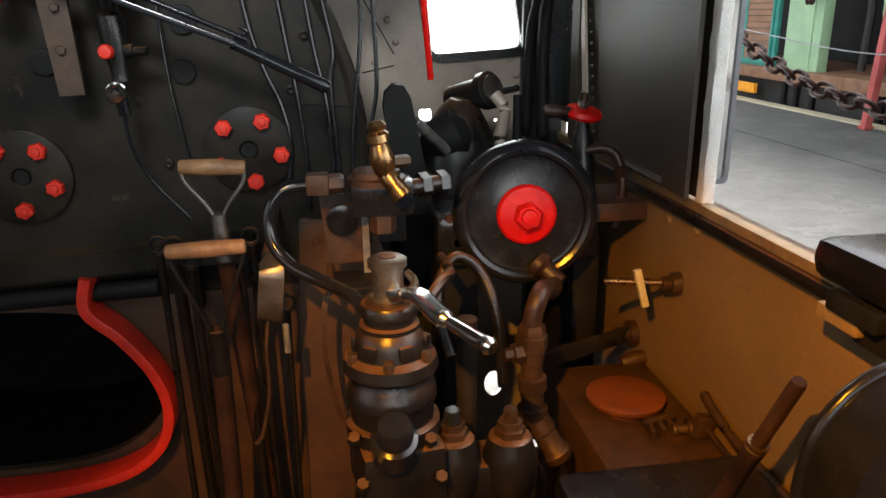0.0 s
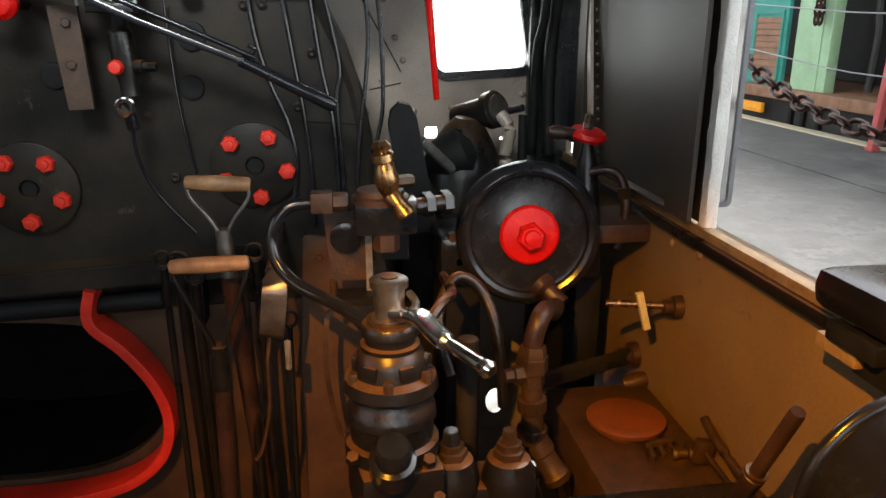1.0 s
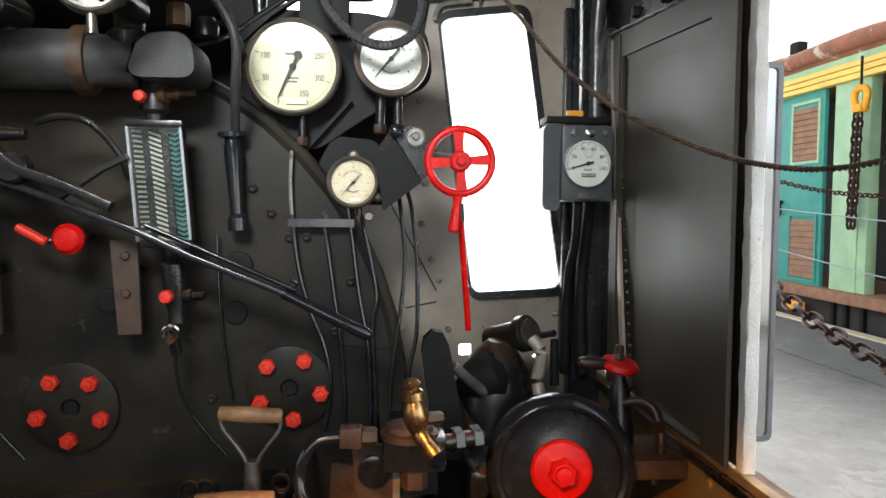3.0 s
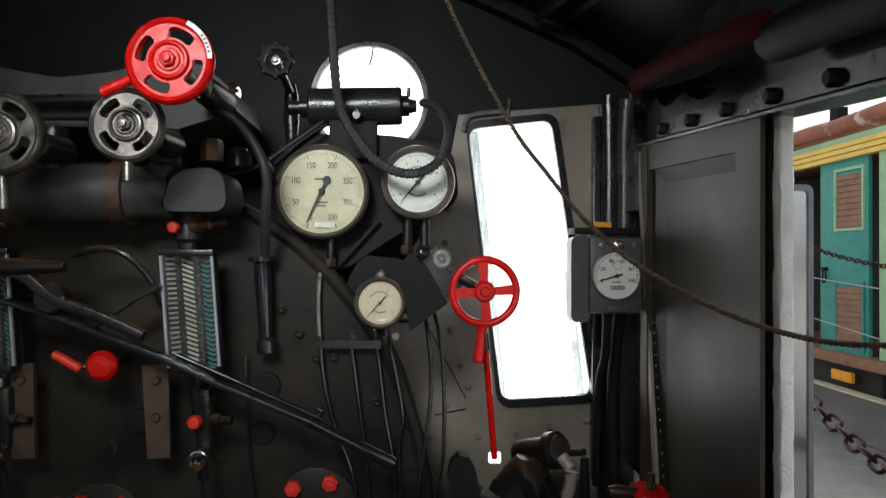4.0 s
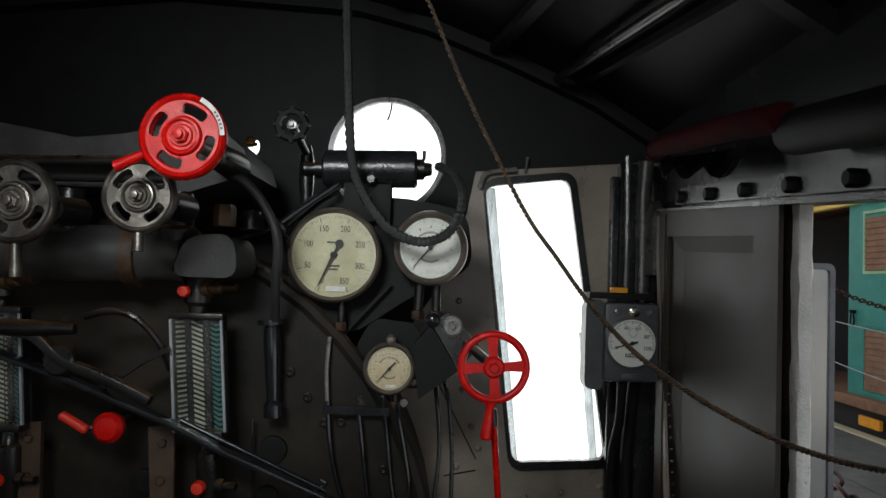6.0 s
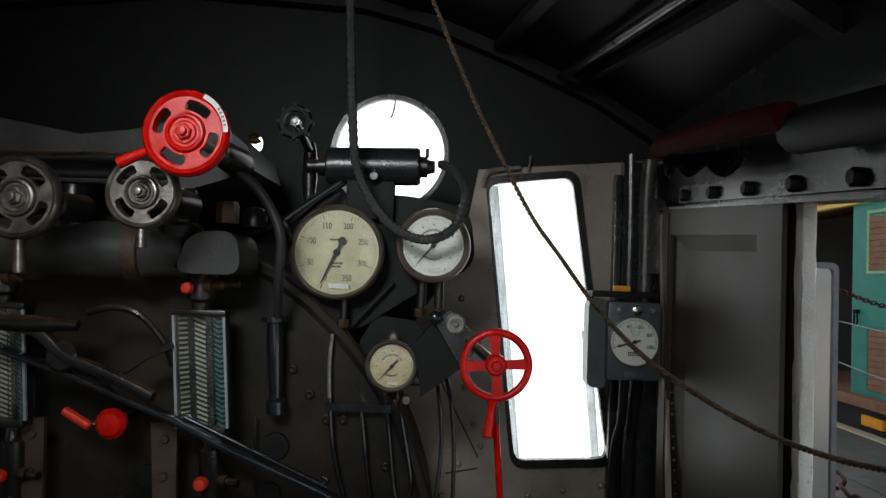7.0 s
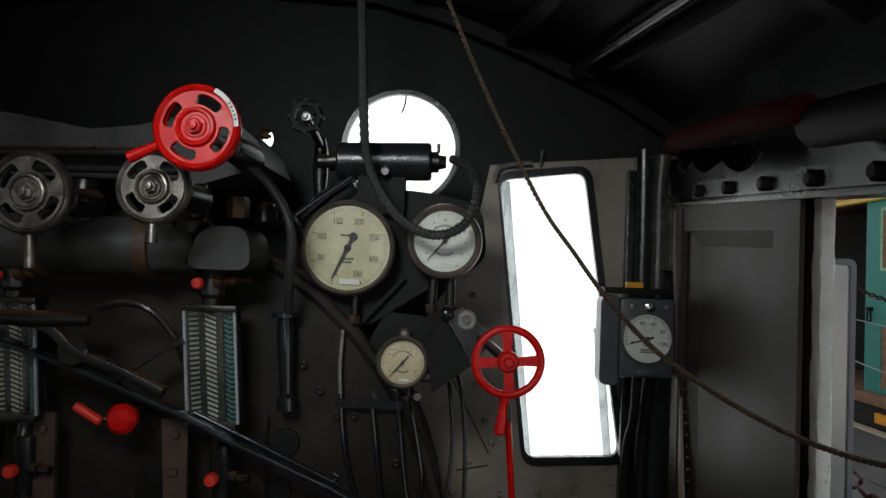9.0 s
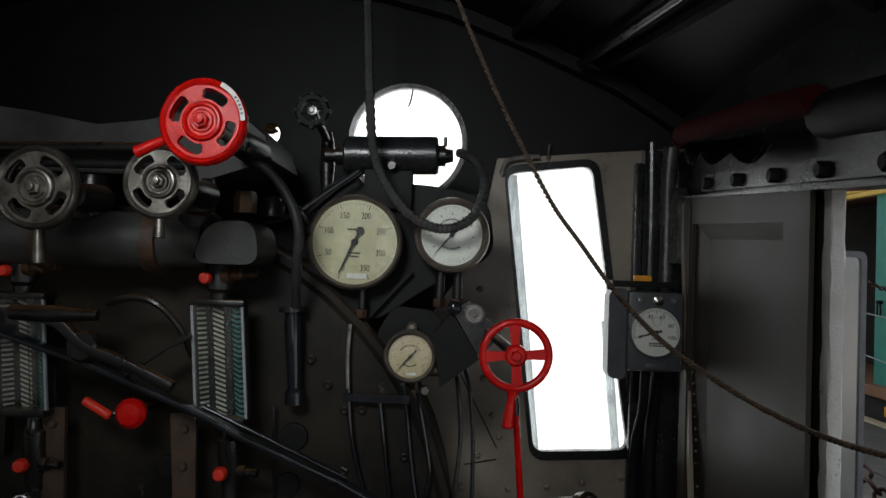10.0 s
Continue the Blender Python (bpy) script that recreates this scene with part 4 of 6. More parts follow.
# slanted black switch box with a round lock
sb = thing("switch_box", (0.53, 2.36, 1.54), "slanted black metal box with a round steel plug", "switch box")
part("body", prism(B(), [(x, 2.30, z) for x, z in rounded([(0.470, 1.650), (0.515, 1.705), (0.587, 1.591), (0.490, 1.517)], 0.004, 2)], (0, 0.075, 0)), SOOT, sb)
# the box's lit side face, its light put into a lighter piece
part("head", prism(B(), [(x, 2.308, z) for x, z in rounded([(0.517, 1.707), (0.557, 1.738), (0.640, 1.655), (0.589, 1.593)], 0.010, 3)], (0, 0.07, 0)), WALLDARK, sb, "lighter flat piece for the box's lit side")
part("plug", lathe(B(), (0.570, 2.309, 1.703), (0, -1, 0), [(0, 0.026), (0.012, 0.026), (0.016, 0.021), (0.016, 0.013), (0.008, 0.012), (0.008, 0)], 22), STEEL, sb)
part("insert", hexa(B(), (0.570, 2.303, 1.703), (0, -1, 0), 0.008, 0.012), CAPMETAL, sb)

shift(sb, -0.007, 0.05, -0.005)

# speed indicator in the right front corner
sp = thing("speedometer", (1.05, 2.62, 1.52), "grey enamelled speedometer box with a white dial", "speedometer")
part("case", box(B(), (1.073, 2.605, 1.655), (0.152, 0.06, 0.222), bev=0.012), GREYBOX, sp)
part("flange", prism(B(), [(x, 2.60, z) for x, z in rounded([(0.948, 1.52), (1.0, 1.515), (1.0, 1.775), (0.948, 1.765)], 0.02)], (0, 0.07, 0)), GREYBOX, sp)
part("bracket", box(B(), (1.055, 2.66, 1.785), (0.19, 0.09, 0.018), bev=0.003), SOOT, sp)
part("tag", box(B(), (1.042, 2.61, 1.802), (0.05, 0.012, 0.016), bev=0.003), ORANGE, sp, "small orange rubber tag")
for x, r in ((1.030, 0.010), (1.079, 0.0145), (1.122, 0.009)):
    part("screw", lathe(B(), (x, 2.575, 1.742), (0, -1, 0), [(0, r), (0.006, r), (0.009, r * 0.6), (0.009, 0)], 16), CHROME if r > 0.012 else STEEL, sp)
part("rim", lathe(B(), (1.0735, 2.576, 1.654), (0, -1, 0), [(0, 0.075), (0.006, 0.074), (0.008, 0.068), (0.004, 0.066)], 40), GREYBOX, sp)
sd = part("dial", lathe(B(), (1.0735, 2.573, 1.654), (0, -1, 0), [(0, 0.0665), (0.003, 0.0665), (0.0031, 0)], 40), DIALWHITE, sp)
dm = dial_pose((1.0735, 2.569, 1.654))
b = B()
for k in range(51):
    a = radians(-108 + 216 * k / 50)
    ln = 0.011 if k % 5 == 0 else 0.006
    box(b, (0, 0, 0), (0.0012, ln, 0.0006), m=dm @ Matrix.Rotation(-a, 4, "Z") @ Matrix.Translation((0, 0.064 - ln / 2, 0)))
part("scale", b, INK, sd)
for i, words in enumerate(("0", "20", "40", "60", "80", "100")):
    a = radians(-108 + 216 * i / 5)
    text_mesh(words, 0.015, dm @ Matrix.Translation((0.045 * math.sin(a), 0.045 * math.cos(a), 0.0002)), INK, "number", sd)
text_mesh("km/h", 0.011, dm @ Matrix.Translation((0.0, -0.018, 0.0002)), INK, "unit", sd)
part("counter", box(B(), (0, 0, 0), (0.040, 0.010, 0.002), m=dm @ Matrix.Translation((0.002, -0.034, 0.0006))), INK, sd, "black distance counter strip")
b = B()
for j in range(6):
    box(b, (0, 0, 0), (0.004, 0.006, 0.0006), m=dm @ Matrix.Translation((-0.014 + 0.0062 * j, -0.034, 0.002)))
part("counter_figures", b, WHITEBAR, sd)
nm = dm @ Matrix.Rotation(radians(106), 4, "Z")
b = prism(B(), [nm @ Vector(p) for p in ((-0.003, -0.016, 0.004), (0.003, -0.016, 0.004), (0.0012, 0.052, 0.004), (-0.0012, 0.052, 0.004))], (0, -0.001, 0))
lathe(b, dm @ Vector((0, 0, 0.003)), (0, -1, 0), [(0, 0.006), (0.004, 0.005), (0.0041, 0)], 14)
part("needle", b, INK, sp, "black pointer")
b = B()
for k in range(20):
    a = k * math.tau / 20
    box(b, (0, 0, 0), (0.0008, 0.004, 0.0006), m=dm @ Matrix.Translation((0.002, 0.030, 0)) @ Matrix.Rotation(a, 4, "Z") @ Matrix.Translation((0, 0.012, 0)))
part("small_scale", b, INK, sd)
part("badge", box(B(), (1.075, 2.572, 1.560), (0.06, 0.006, 0.018), bev=0.002), GREYBOX, sp)
part("cable", tube(B(), [(1.06, 2.62, 1.545), (1.065, 2.66, 1.42), (1.06, 2.72, 1.3), (1.065, 2.76, 1.0)], 0.014, 10), SOOT, sp, "thick black drive cable")
part("cable", tube(B(), [(1.12, 2.70, 1.55), (1.115, 2.76, 1.3), (1.12, 2.76, 1.0)], 0.02, 10), SOOT, sp)


# ---------------------------------------------------------------- valve wheels
# small dark star knob
c = Vector((0.149, 2.295, 2.182))
kn = thing("needle_valve", (0.148, 2.32, 2.13), "small black needle valve with a fluted knob", "valve")
b = lathe(B(), c + Vector((0, 0.01, 0)), (0, -1, 0), [(0, 0.028), (0, 0.040), (0.012, 0.043), (0.02, 0.038), (0.018, 0.028), (0, 0.028)], 32)
for k in range(8):
    a = k * math.tau / 8
    rod(b, c + Vector((0.040 * math.cos(a), 0.008, 0.040 * math.sin(a))), c + Vector((0.040 * math.cos(a), -0.012, 0.040 * math.sin(a))), 0.006, n=8)
part("rim", b, SOOT, kn)
b = lathe(B(), c + Vector((0, 0.008, 0)), (0, -1, 0), [(0, 0.014), (0.016, 0.012), (0.017, 0)], 16)
for k in range(4):
    a = k * math.tau / 4 + 0.3
    rod(b, c, c + Vector((0.032 * math.cos(a), 0, 0.032 * math.sin(a))), 0.004, n=6)
part("hub", b, BLACK, kn)
part("stud", lathe(B(), c + Vector((0, -0.010, 0)), (0, -1, 0), [(0, 0.007), (0.006, 0.006), (0.007, 0)], 10), CAPMETAL, kn)
part("stem", rod(B(), c, (0.165, 2.50, 2.12), 0.010), IRON, kn)
part("body", lathe(B(), (0.160, 2.45, 2.16), (0.02, 0.0, -1), [(0, 0.012), (0.03, 0.018), (0.10, 0.02), (0.16, 0.014), (0.30, 0.014)], 14), IRON, kn)

# red spoked wheel on a bracket, and its red rod
c = Vector((0.651, 2.124, 1.6245))
rw = thing("handwheel", (0.655, 2.14, 1.54), "red four-spoked handwheel with a grip and push rod", "handwheel")
ringpts = [c + Vector((0.072 * math.cos(a), 0, 0.072 * math.sin(a))) for a in np.linspace(0, math.tau, 41)[:-1]]
part("rim", sweep(B(), ringpts, circle(0.0088, 10), True, (0, 1, 0)), RED, rw)
b = B()
for k in range(4):
    a = radians(90 * k + 4)
    d = Vector((math.cos(a), 0, math.sin(a)))
    e = Vector((-math.sin(a), 0, math.cos(a)))
    prism(b, [c + d * 0.014 + e * 0.0085 + Vector((0, 0.006, 0)), c + d * 0.070 + e * 0.0125 + Vector((0, 0.006, 0)), c + d * 0.070 - e * 0.0125 + Vector((0, 0.006, 0)), c + d * 0.014 - e * 0.0085 + Vector((0, 0.006, 0))], (0, -0.012, 0))
part("spokes", b, RED, rw)
part("hub", lathe(B(), c + Vector((0, 0.014, 0)), (0, -1, 0), [(0, 0.024), (0.022, 0.024), (0.028, 0.019), (0.028, 0)], 24), RED, rw)
part("nut", hexa(B(), c + Vector((0, -0.014, 0)), (0, -1, 0), 0.012, 0.014), RED, rw)
part("grip", lathe(B(), c + Vector((-0.004, 0, -0.076)), (-0.11, 0, -1), [(0, 0.013), (0.02, 0.009), (0.04, 0.011), (0.078, 0.0135), (0.083, 0.010)], 16), RED, rw)
part("shaft", rod(B(), c + Vector((0, 0.012, 0)), (0.60, 2.36, 1.655), 0.012), IRON, rw)
pr = thing("push_rod", (0.683, 2.2, 1.22), "thin red painted push rod beside the window", "rod")
part("rod", rod(B(), (0.657, 2.15, 1.495), (0.684, 2.20, 1.232), 0.0075), RED, pr)
part("clevis", rod(B(), (0.654, 2.15, 1.53), (0.657, 2.15, 1.49), 0.009), IRON, pr)

# generator drum before the round window, with its ribbed hose
ld = thing("steam_lubricator", (0.33, 2.43, 1.99), "dark cylindrical lubricator drum before the round window", "lubricator")
part("drum", lathe(B(), (0.215, 2.43, 2.108), (1, 0, 0.03), [(0, 0.044), (0.006, 0.050), (0.24, 0.050), (0.246, 0.044)], 28), WALLDARK, ld)
part("end_cap", lathe(B(), (0.215, 2.43, 2.108), (-1, 0, -0.03), [(0, 0.026), (0.022, 0.026), (0.022, 0.017), (0.05, 0.02), (0.058, 0.014)], 16), IRON, ld)
part("end_cap", lathe(B(), (0.46, 2.43, 2.115), (1, 0, 0.03), [(0, 0.028), (0.02, 0.028), (0.02, 0.02), (0.04, 0.016)], 16), IRON, ld)
part("screw", rod(B(), (0.478, 2.43, 2.14), (0.478, 2.43, 2.165), 0.005), IRON, ld)
part("mount", slab(B(), (0.272, 2.40, 1.97), (0.397, 2.44, 2.07), 0.004), SOOT, ld)
part("stud", hexa(B(), (0.345, 2.385, 2.078), (0, -1, 0), 0.013, 0.02), IRON, ld)
shift(ld, -0.004, 0.0, -0.012)
hosepts = [(0.268, 2.30, 2.66), (0.273, 2.28, 2.496), (0.283, 2.28, 2.327), (0.290, 2.28, 2.215), (0.303, 2.28, 2.090), (0.337, 2.27, 2.008), (0.402, 2.25, 1.930), (0.479, 2.25, 1.902), (0.547, 2.26, 1.932), (0.576, 2.30, 2.016), (0.556, 2.36, 2.080), (0.51, 2.42, 2.112)]
fine = spline(hosepts, 26)
b = B()
rings = []
for i, p in enumerate(fine):
    d = (fine[min(i + 1, len(fine) - 1)] - fine[max(i - 1, 0)]).normalized()
    s = d.cross(Vector((0, 1, 0))).normalized()
    u = s.cross(d)
    r = 0.0125 if i % 4 < 2 else 0.0105
    rings.append([b.verts.new(p + (s * math.cos(k * math.tau / 8) + u * math.sin(k * math.tau / 8)) * r) for k in range(8)])
for p, q in zip(rings, rings[1:]):
    for k in range(8):
        b.faces.new((p[k], p[(k + 1) % 8], q[(k + 1) % 8], q[k]))
solid("ribbed_hose", b, RUBBER, "ribbed black hose that loops before the gauges", "hose")

# ---------------------------------------------------------------- steam turret and pipework over the boiler
tu = thing("steam_turret", (-0.5, 2.25, 1.70), "long dusty black steam turret pipe across the boiler", "steam pipe")
part("manifold", lathe(B(), (-1.3, 2.25, 1.848), (1, 0, 0), [(0, 0.06), (0.01, 0.068), (1.12, 0.068), (1.14, 0.060), (1.22, 0.060)], 28), DULLSHEET, tu)
for x in (-0.10, -0.362, -0.75):
    part("riser", lathe(B(), (x, 2.25, 1.88), (0, 0, 1), [(0, 0.05), (0.03, 0.05), (0.04, 0.034), (0.09, 0.036), (0.12, 0.03)], 18), IRON, tu)
for x in (-0.215, -0.47):
    part("collar", lathe(B(), (x, 2.25, 1.848), (1, 0, 0), [(0, 0.072), (0.002, 0.078), (0.035, 0.078), (0.037, 0.072)], 28), RUSTY, tu)
part("elbow", prism(B(), [(x, 2.16, z) for x, z in rounded([(-0.085, 1.80), (-0.070, 1.85), (-0.050, 1.895), (0.055, 1.902), (0.070, 1.80)], 0.040)], (0, 0.18, 0)), DULLSHEET, tu)
part("plug", hexa(B(), (0.022, 2.20, 1.92), (0, 0, 1), 0.026, 0.05), BRONZE, tu)
part("cap", lathe(B(), (0.06, 2.30, 1.92), (0, 0, 1), [(0, 0.03), (0.03, 0.03), (0.045, 0.02), (0.05, 0)], 16), IRON, tu)
def slotted_wheel(c, r, material, label, turn, reach, handle=None, tag=False):
    c = Vector(c)
    w = part("valve_wheel", lathe(B(), c + Vector((0, 0.014, 0)), (0, -1, 0), [(0, r * 0.74), (0, r * 0.96), (0.010, r), (0.022, r * 0.985), (0.028, r * 0.92), (0.024, r * 0.85), (0.014, r * 0.78), (0.010, r * 0.74), (0, r * 0.74)], 48), material, tu, label)
    part("hub", lathe(B(), c + Vector((0, 0.016, 0)), (0, -1, 0), [(0, r * 0.47), (0.024, r * 0.465), (0.031, r * 0.42), (0.032, r * 0.37), (0.0275, r * 0.33), (0.0275, r * 0.27), (0.031, r * 0.24), (0.031, 0.0)], 32), material, w)
    slots = []
    for k in range(4):
        mid = radians(turn + 45 + 90 * k)
        outer_arc = [(r * 0.765, mid + t * 0.46) for t in (-0.8, -0.4, 0, 0.4, 0.8)]
        inner_arc = [(r * 0.515, mid + t * 0.50) for t in (0.8, 0.4, 0, -0.4, -0.8)]
        loop4 = [(r * 0.56, mid - 0.50), (r * 0.70, mid - 0.46)] + outer_arc + [(r * 0.70, mid + 0.46), (r * 0.56, mid + 0.50)] + inner_arc
        slots.append([(c.x + q * math.cos(a), c.z + q * math.sin(a)) for q, a in loop4])
    b = pierced(B(), ring2d(c.x, c.z, r * 0.83, 48), slots, front(c.y + 0.004), (0, -0.012, 0))
    part("web", b, material, w)
    part("nut", hexa(B(), c + Vector((0, -0.013, 0)), (0, -1, 0), r * 0.19, 0.012), material, w)
    part("stud", lathe(B(), c + Vector((0, -0.0235, 0)), (0, -1, 0), [(0, r * 0.11), (0.010, r * 0.10), (0.012, 0)], 12), material, w)
    part("spindle", rod(B(), c + Vector((0, 0.016, 0)), c + Vector((0, reach, 0)), 0.013), STEEL, w)
    part("gland", lathe(B(), c + Vector((0, reach * 0.55, 0)), (0, 1, 0), [(0, 0.026), (0.02, 0.03), (reach * 0.45, 0.036)], 16), IRON, w)
    if handle:
        h = Vector(handle)
        d = (h - c).normalized()
        part("spoke_handle", rod(B(), c + d * r * 0.93 + Vector((0, 0, 0)), h, 0.009, 0.012), material, w)
    if tag:
        b = B()
        for k in range(18):
            a0 = radians(4 + 3.4 * k)
            box(b, (0, 0, 0), (0.0052, 0.009, 0.0012), m=dial_pose(c + Vector((r * 0.93 * math.cos(a0), -0.0145, r * 0.93 * math.sin(a0)))) @ Matrix.Rotation(a0 - math.pi / 2, 4, "Z"))
        tg = part("tag", b, WHITEBAR, w, "curved white name plate on the rim")
        b = B()
        for k in range(5):
            a0 = radians(12 + 6 * k)
            box(b, (0, 0, 0), (0.0028, 0.0045, 0.001), m=dial_pose(c + Vector((r * 0.93 * math.cos(a0), -0.0156, r * 0.93 * math.sin(a0)))) @ Matrix.Rotation(a0 - math.pi / 2, 4, "Z"))
        part("lettering", b, INK, tg)
    return w


slotted_wheel((0.0285, 1.884, 2.067), 0.0835, RED, "gloss red valve wheel with a spoke handle", 20, 0.36, (-0.0985, 1.884, 2.005), True)
slotted_wheel((-0.087, 1.98, 1.961), 0.0765, WHEELSTEEL, "worn grey steel valve wheel", 0, 0.26, (-0.085, 1.98, 1.848))
slotted_wheel((-0.338, 1.98, 1.941), 0.0875, WHEELSTEEL, "worn grey steel valve wheel", 10, 0.26, (-0.328, 1.98, 1.788))


cw = thing("steam_pipe_cowl", (-0.2, 2.32, 2.0), "grey black sheet cowl behind the valve wheels", "cowl")
part("sheet", prism(B(), [(-0.9, 2.31, 2.02), (-0.9, 2.31, 2.20), (-0.568, 2.31, 2.165), (-0.387, 2.31, 2.135), (-0.263, 2.31, 2.150), (-0.112, 2.31, 2.19), (-0.03, 2.31, 2.17), (0.03, 2.31, 2.12), (0.05, 2.31, 2.06), (-0.10, 2.31, 2.01)], (0, 0.30, 0)), DULLSHEET, cw)
part("pipe", rod(B(), (-0.9, 2.26, 2.055), (-0.18, 2.26, 2.074), 0.014), IRON, cw)
part("pipe", rod(B(), (-0.9, 2.24, 2.02), (-0.14, 2.24, 2.03), 0.011), SOOT, cw)
part("tip", lathe(B(), (0.02, 2.27, 2.055), (1, -0.3, 0.3), [(0, 0.012), (0.02, 0.014), (0.028, 0.008), (0.029, 0)], 12), BRASS, cw)
up = thing("insulated_pipe", (0.1, 2.2, 1.68), "black cloth-wrapped pipe curving down past the gauge", "pipe")
part("pipe", tube(B(), [(-0.02, 2.24, 2.075), (0.008, 2.20, 2.056), (0.075, 2.20, 2.016), (0.124, 2.20, 1.952), (0.147, 2.20, 1.887), (0.138, 2.24, 1.795), (0.125, 2.31, 1.703)], 0.0115, 10), RUBBER, up)
part("stand", lathe(B(), (0.112, 2.335, 1.70), (0.06, 0, -1), [(0, 0.034), (0.012, 0.034), (0.012, 0.018), (0.05, 0.022), (0.10, 0.02), (0.20, 0.016), (0.21, 0.024), (0.24, 0.024)], 16), BLACK, up, "black stand pipe with a flange")
b = B()
tube(b, [(0.05, 2.30, 1.93), (0.09, 2.30, 1.955), (0.13, 2.32, 1.93), (0.14, 2.36, 1.87)], 0.008)
tube(b, [(0.02, 2.31, 1.90), (0.10, 2.32, 1.925), (0.17, 2.34, 1.98), (0.26, 2.36, 2.05)], 0.007)
part("branch", b, BLACK, up)


# ---------------------------------------------------------------- water gauges
def water_gauge(dx, label):
    g = thing("water_gauge", (-0.04 + dx, 2.30, 1.20), label, "water gauge", "boiler water gauges")
    o = Vector((dx, 0, 0))
    y = 2.235
    q = [(-0.106, 1.700), (0.012, 1.705), (0.034, 1.440), (-0.084, 1.435)]
    part("back", prism(B(), [o + Vector((x, y + 0.05, z)) for x, z in q], (0, 0.006, 0)), SOOT, g)
    b, t = B(), B()
    for k in range(22):
        f = k / 22 + 0.01
        xl = -0.100 + 0.022 * f
        z = 1.697 - 0.258 * f
        prism(b, [o + Vector((xl + 0.030, y + 0.046, z)), o + Vector((xl + 0.058, y + 0.046, z - 0.010)), o + Vector((xl + 0.058, y + 0.046, z - 0.0155)), o + Vector((xl + 0.030, y + 0.046, z - 0.0055))], (0, -0.002, 0))
        prism(b, [o + Vector((xl, y + 0.020, z)), o + Vector((xl + 0.012, y + 0.046, z)), o + Vector((xl + 0.012, y + 0.046, z - 0.005)), o + Vector((xl, y + 0.020, z - 0.005))], (0.001, 0, 0))
        prism(t, [o + Vector((xl + 0.076, y + 0.045, z)), o + Vector((xl + 0.094, y + 0.030, z - 0.005)), o + Vector((xl + 0.094, y + 0.030, z - 0.012)), o + Vector((xl + 0.076, y + 0.045, z - 0.006))], (0, -0.002, 0))
        prism(t, [o + Vector((xl + 0.094, y + 0.030, z - 0.005)), o + Vector((xl + 0.112, y + 0.010, z)), o + Vector((xl + 0.112, y + 0.010, z - 0.006)), o + Vector((xl + 0.094, y + 0.030, z - 0.012))], (0, -0.002, 0))
    part("stripe_plate", b, STRIPEWHITE, g, "black and white slanted stripes behind the glass")
    part("side_stripes", t, TINTED, g, "teal tinted stripes in the thick side glass")
    b = B()
    for a, c2 in (((-0.106, 1.700), (-0.084, 1.435)), ((0.013, 1.705), (0.035, 1.440))):
        sweep(b, [o + Vector((a[0], y + 0.005, a[1])), o + Vector((c2[0], y + 0.005, c2[1]))], [(-0.003, -0.004), (0.003, -0.004), (0.003, 0.004), (-0.003, 0.004)], up=(0, 1, 0))
    part("edge_strip", b, GALV, g)
    part("glass_tube", rod(B(), o + Vector((-0.030, y + 0.030, 1.70)), o + Vector((-0.010, y + 0.030, 1.44)), 0.009, n=14), CLEAR, g)
    part("front_glass", prism(B(), [o + Vector((x, y, z)) for x, z in q], (0, 0.005, 0)), CLEAR, g).visible_shadow = False
    part("top_clamp", box(B(), o + Vector((-0.046, y + 0.025, 1.708)), (0.13, 0.06, 0.014), bev=0.003), IRON, g)
    part("bottom_clamp", box(B(), o + Vector((-0.022, y + 0.03, 1.430)), (0.10, 0.05, 0.018), bev=0.003), IRON, g)
    part("top_fitting", lathe(B(), o + Vector((-0.05, y + 0.03, 1.70)), (0, 0, 1), [(0, 0.02), (0.03, 0.022), (0.04, 0.032), (0.10, 0.034), (0.125, 0.024), (0.13, 0)], 18), IRON, g)
    part("red_cap", lathe(B(), o + Vector((-0.070, 2.225, 1.766)), (0, -1, 0), [(0, 0.014), (0.012, 0.0145), (0.018, 0.011), (0.020, 0)], 18), ORANGERED, g, "red painted round cap")
    part("side_cock", lathe(B(), o + Vector((-0.035, 2.25, 1.775)), (1, -0.2, 0.05), [(0, 0.022), (0.02, 0.022), (0.02, 0.014), (0.045, 0.016), (0.05, 0.010), (0.085, 0.009)], 14), BRONZE, g)
    part("bottom_fitting", lathe(B(), o + Vector((-0.018, y + 0.05, 1.43)), (0.05, 0, -1), [(0, 0.018), (0.04, 0.02), (0.05, 0.028), (0.13, 0.028), (0.16, 0.020), (0.19, 0.020)], 18), IRON, g)
    part("red_cap", lathe(B(), o + Vector((-0.024, 2.255, 1.306)), (0, -1, 0), [(0, 0.0165), (0.012, 0.017), (0.020, 0.013), (0.022, 0)], 18), ORANGERED, g, "red painted round cap")
    part("side_cock", lathe(B(), o + Vector((0.0, 2.28, 1.305)), (1, -0.2, 0.0), [(0, 0.016), (0.03, 0.016), (0.03, 0.010), (0.06, 0.010)], 12), IRON, g)
    part("drain_plug", lathe(B(), o + Vector((-0.014, 2.255, 1.228)), (0.12, -0.92, -0.30), [(0, 0.016), (0.010, 0.022), (0.020, 0.022), (0.022, 0.019), (0.030, 0.021), (0.045, 0.019), (0.054, 0.012), (0.057, 0)], 22), CHROME, g, "bare steel drain plug")
    part("drain_wire", tube(B(), [o + Vector(p) for p in ((-0.006, 2.27, 1.20), (-0.012, 2.28, 1.13), (0.0, 2.29, 1.06), (0.035, 2.30, 0.99), (0.10, 2.31, 0.905))], 0.0045, 8), BLACK, g)
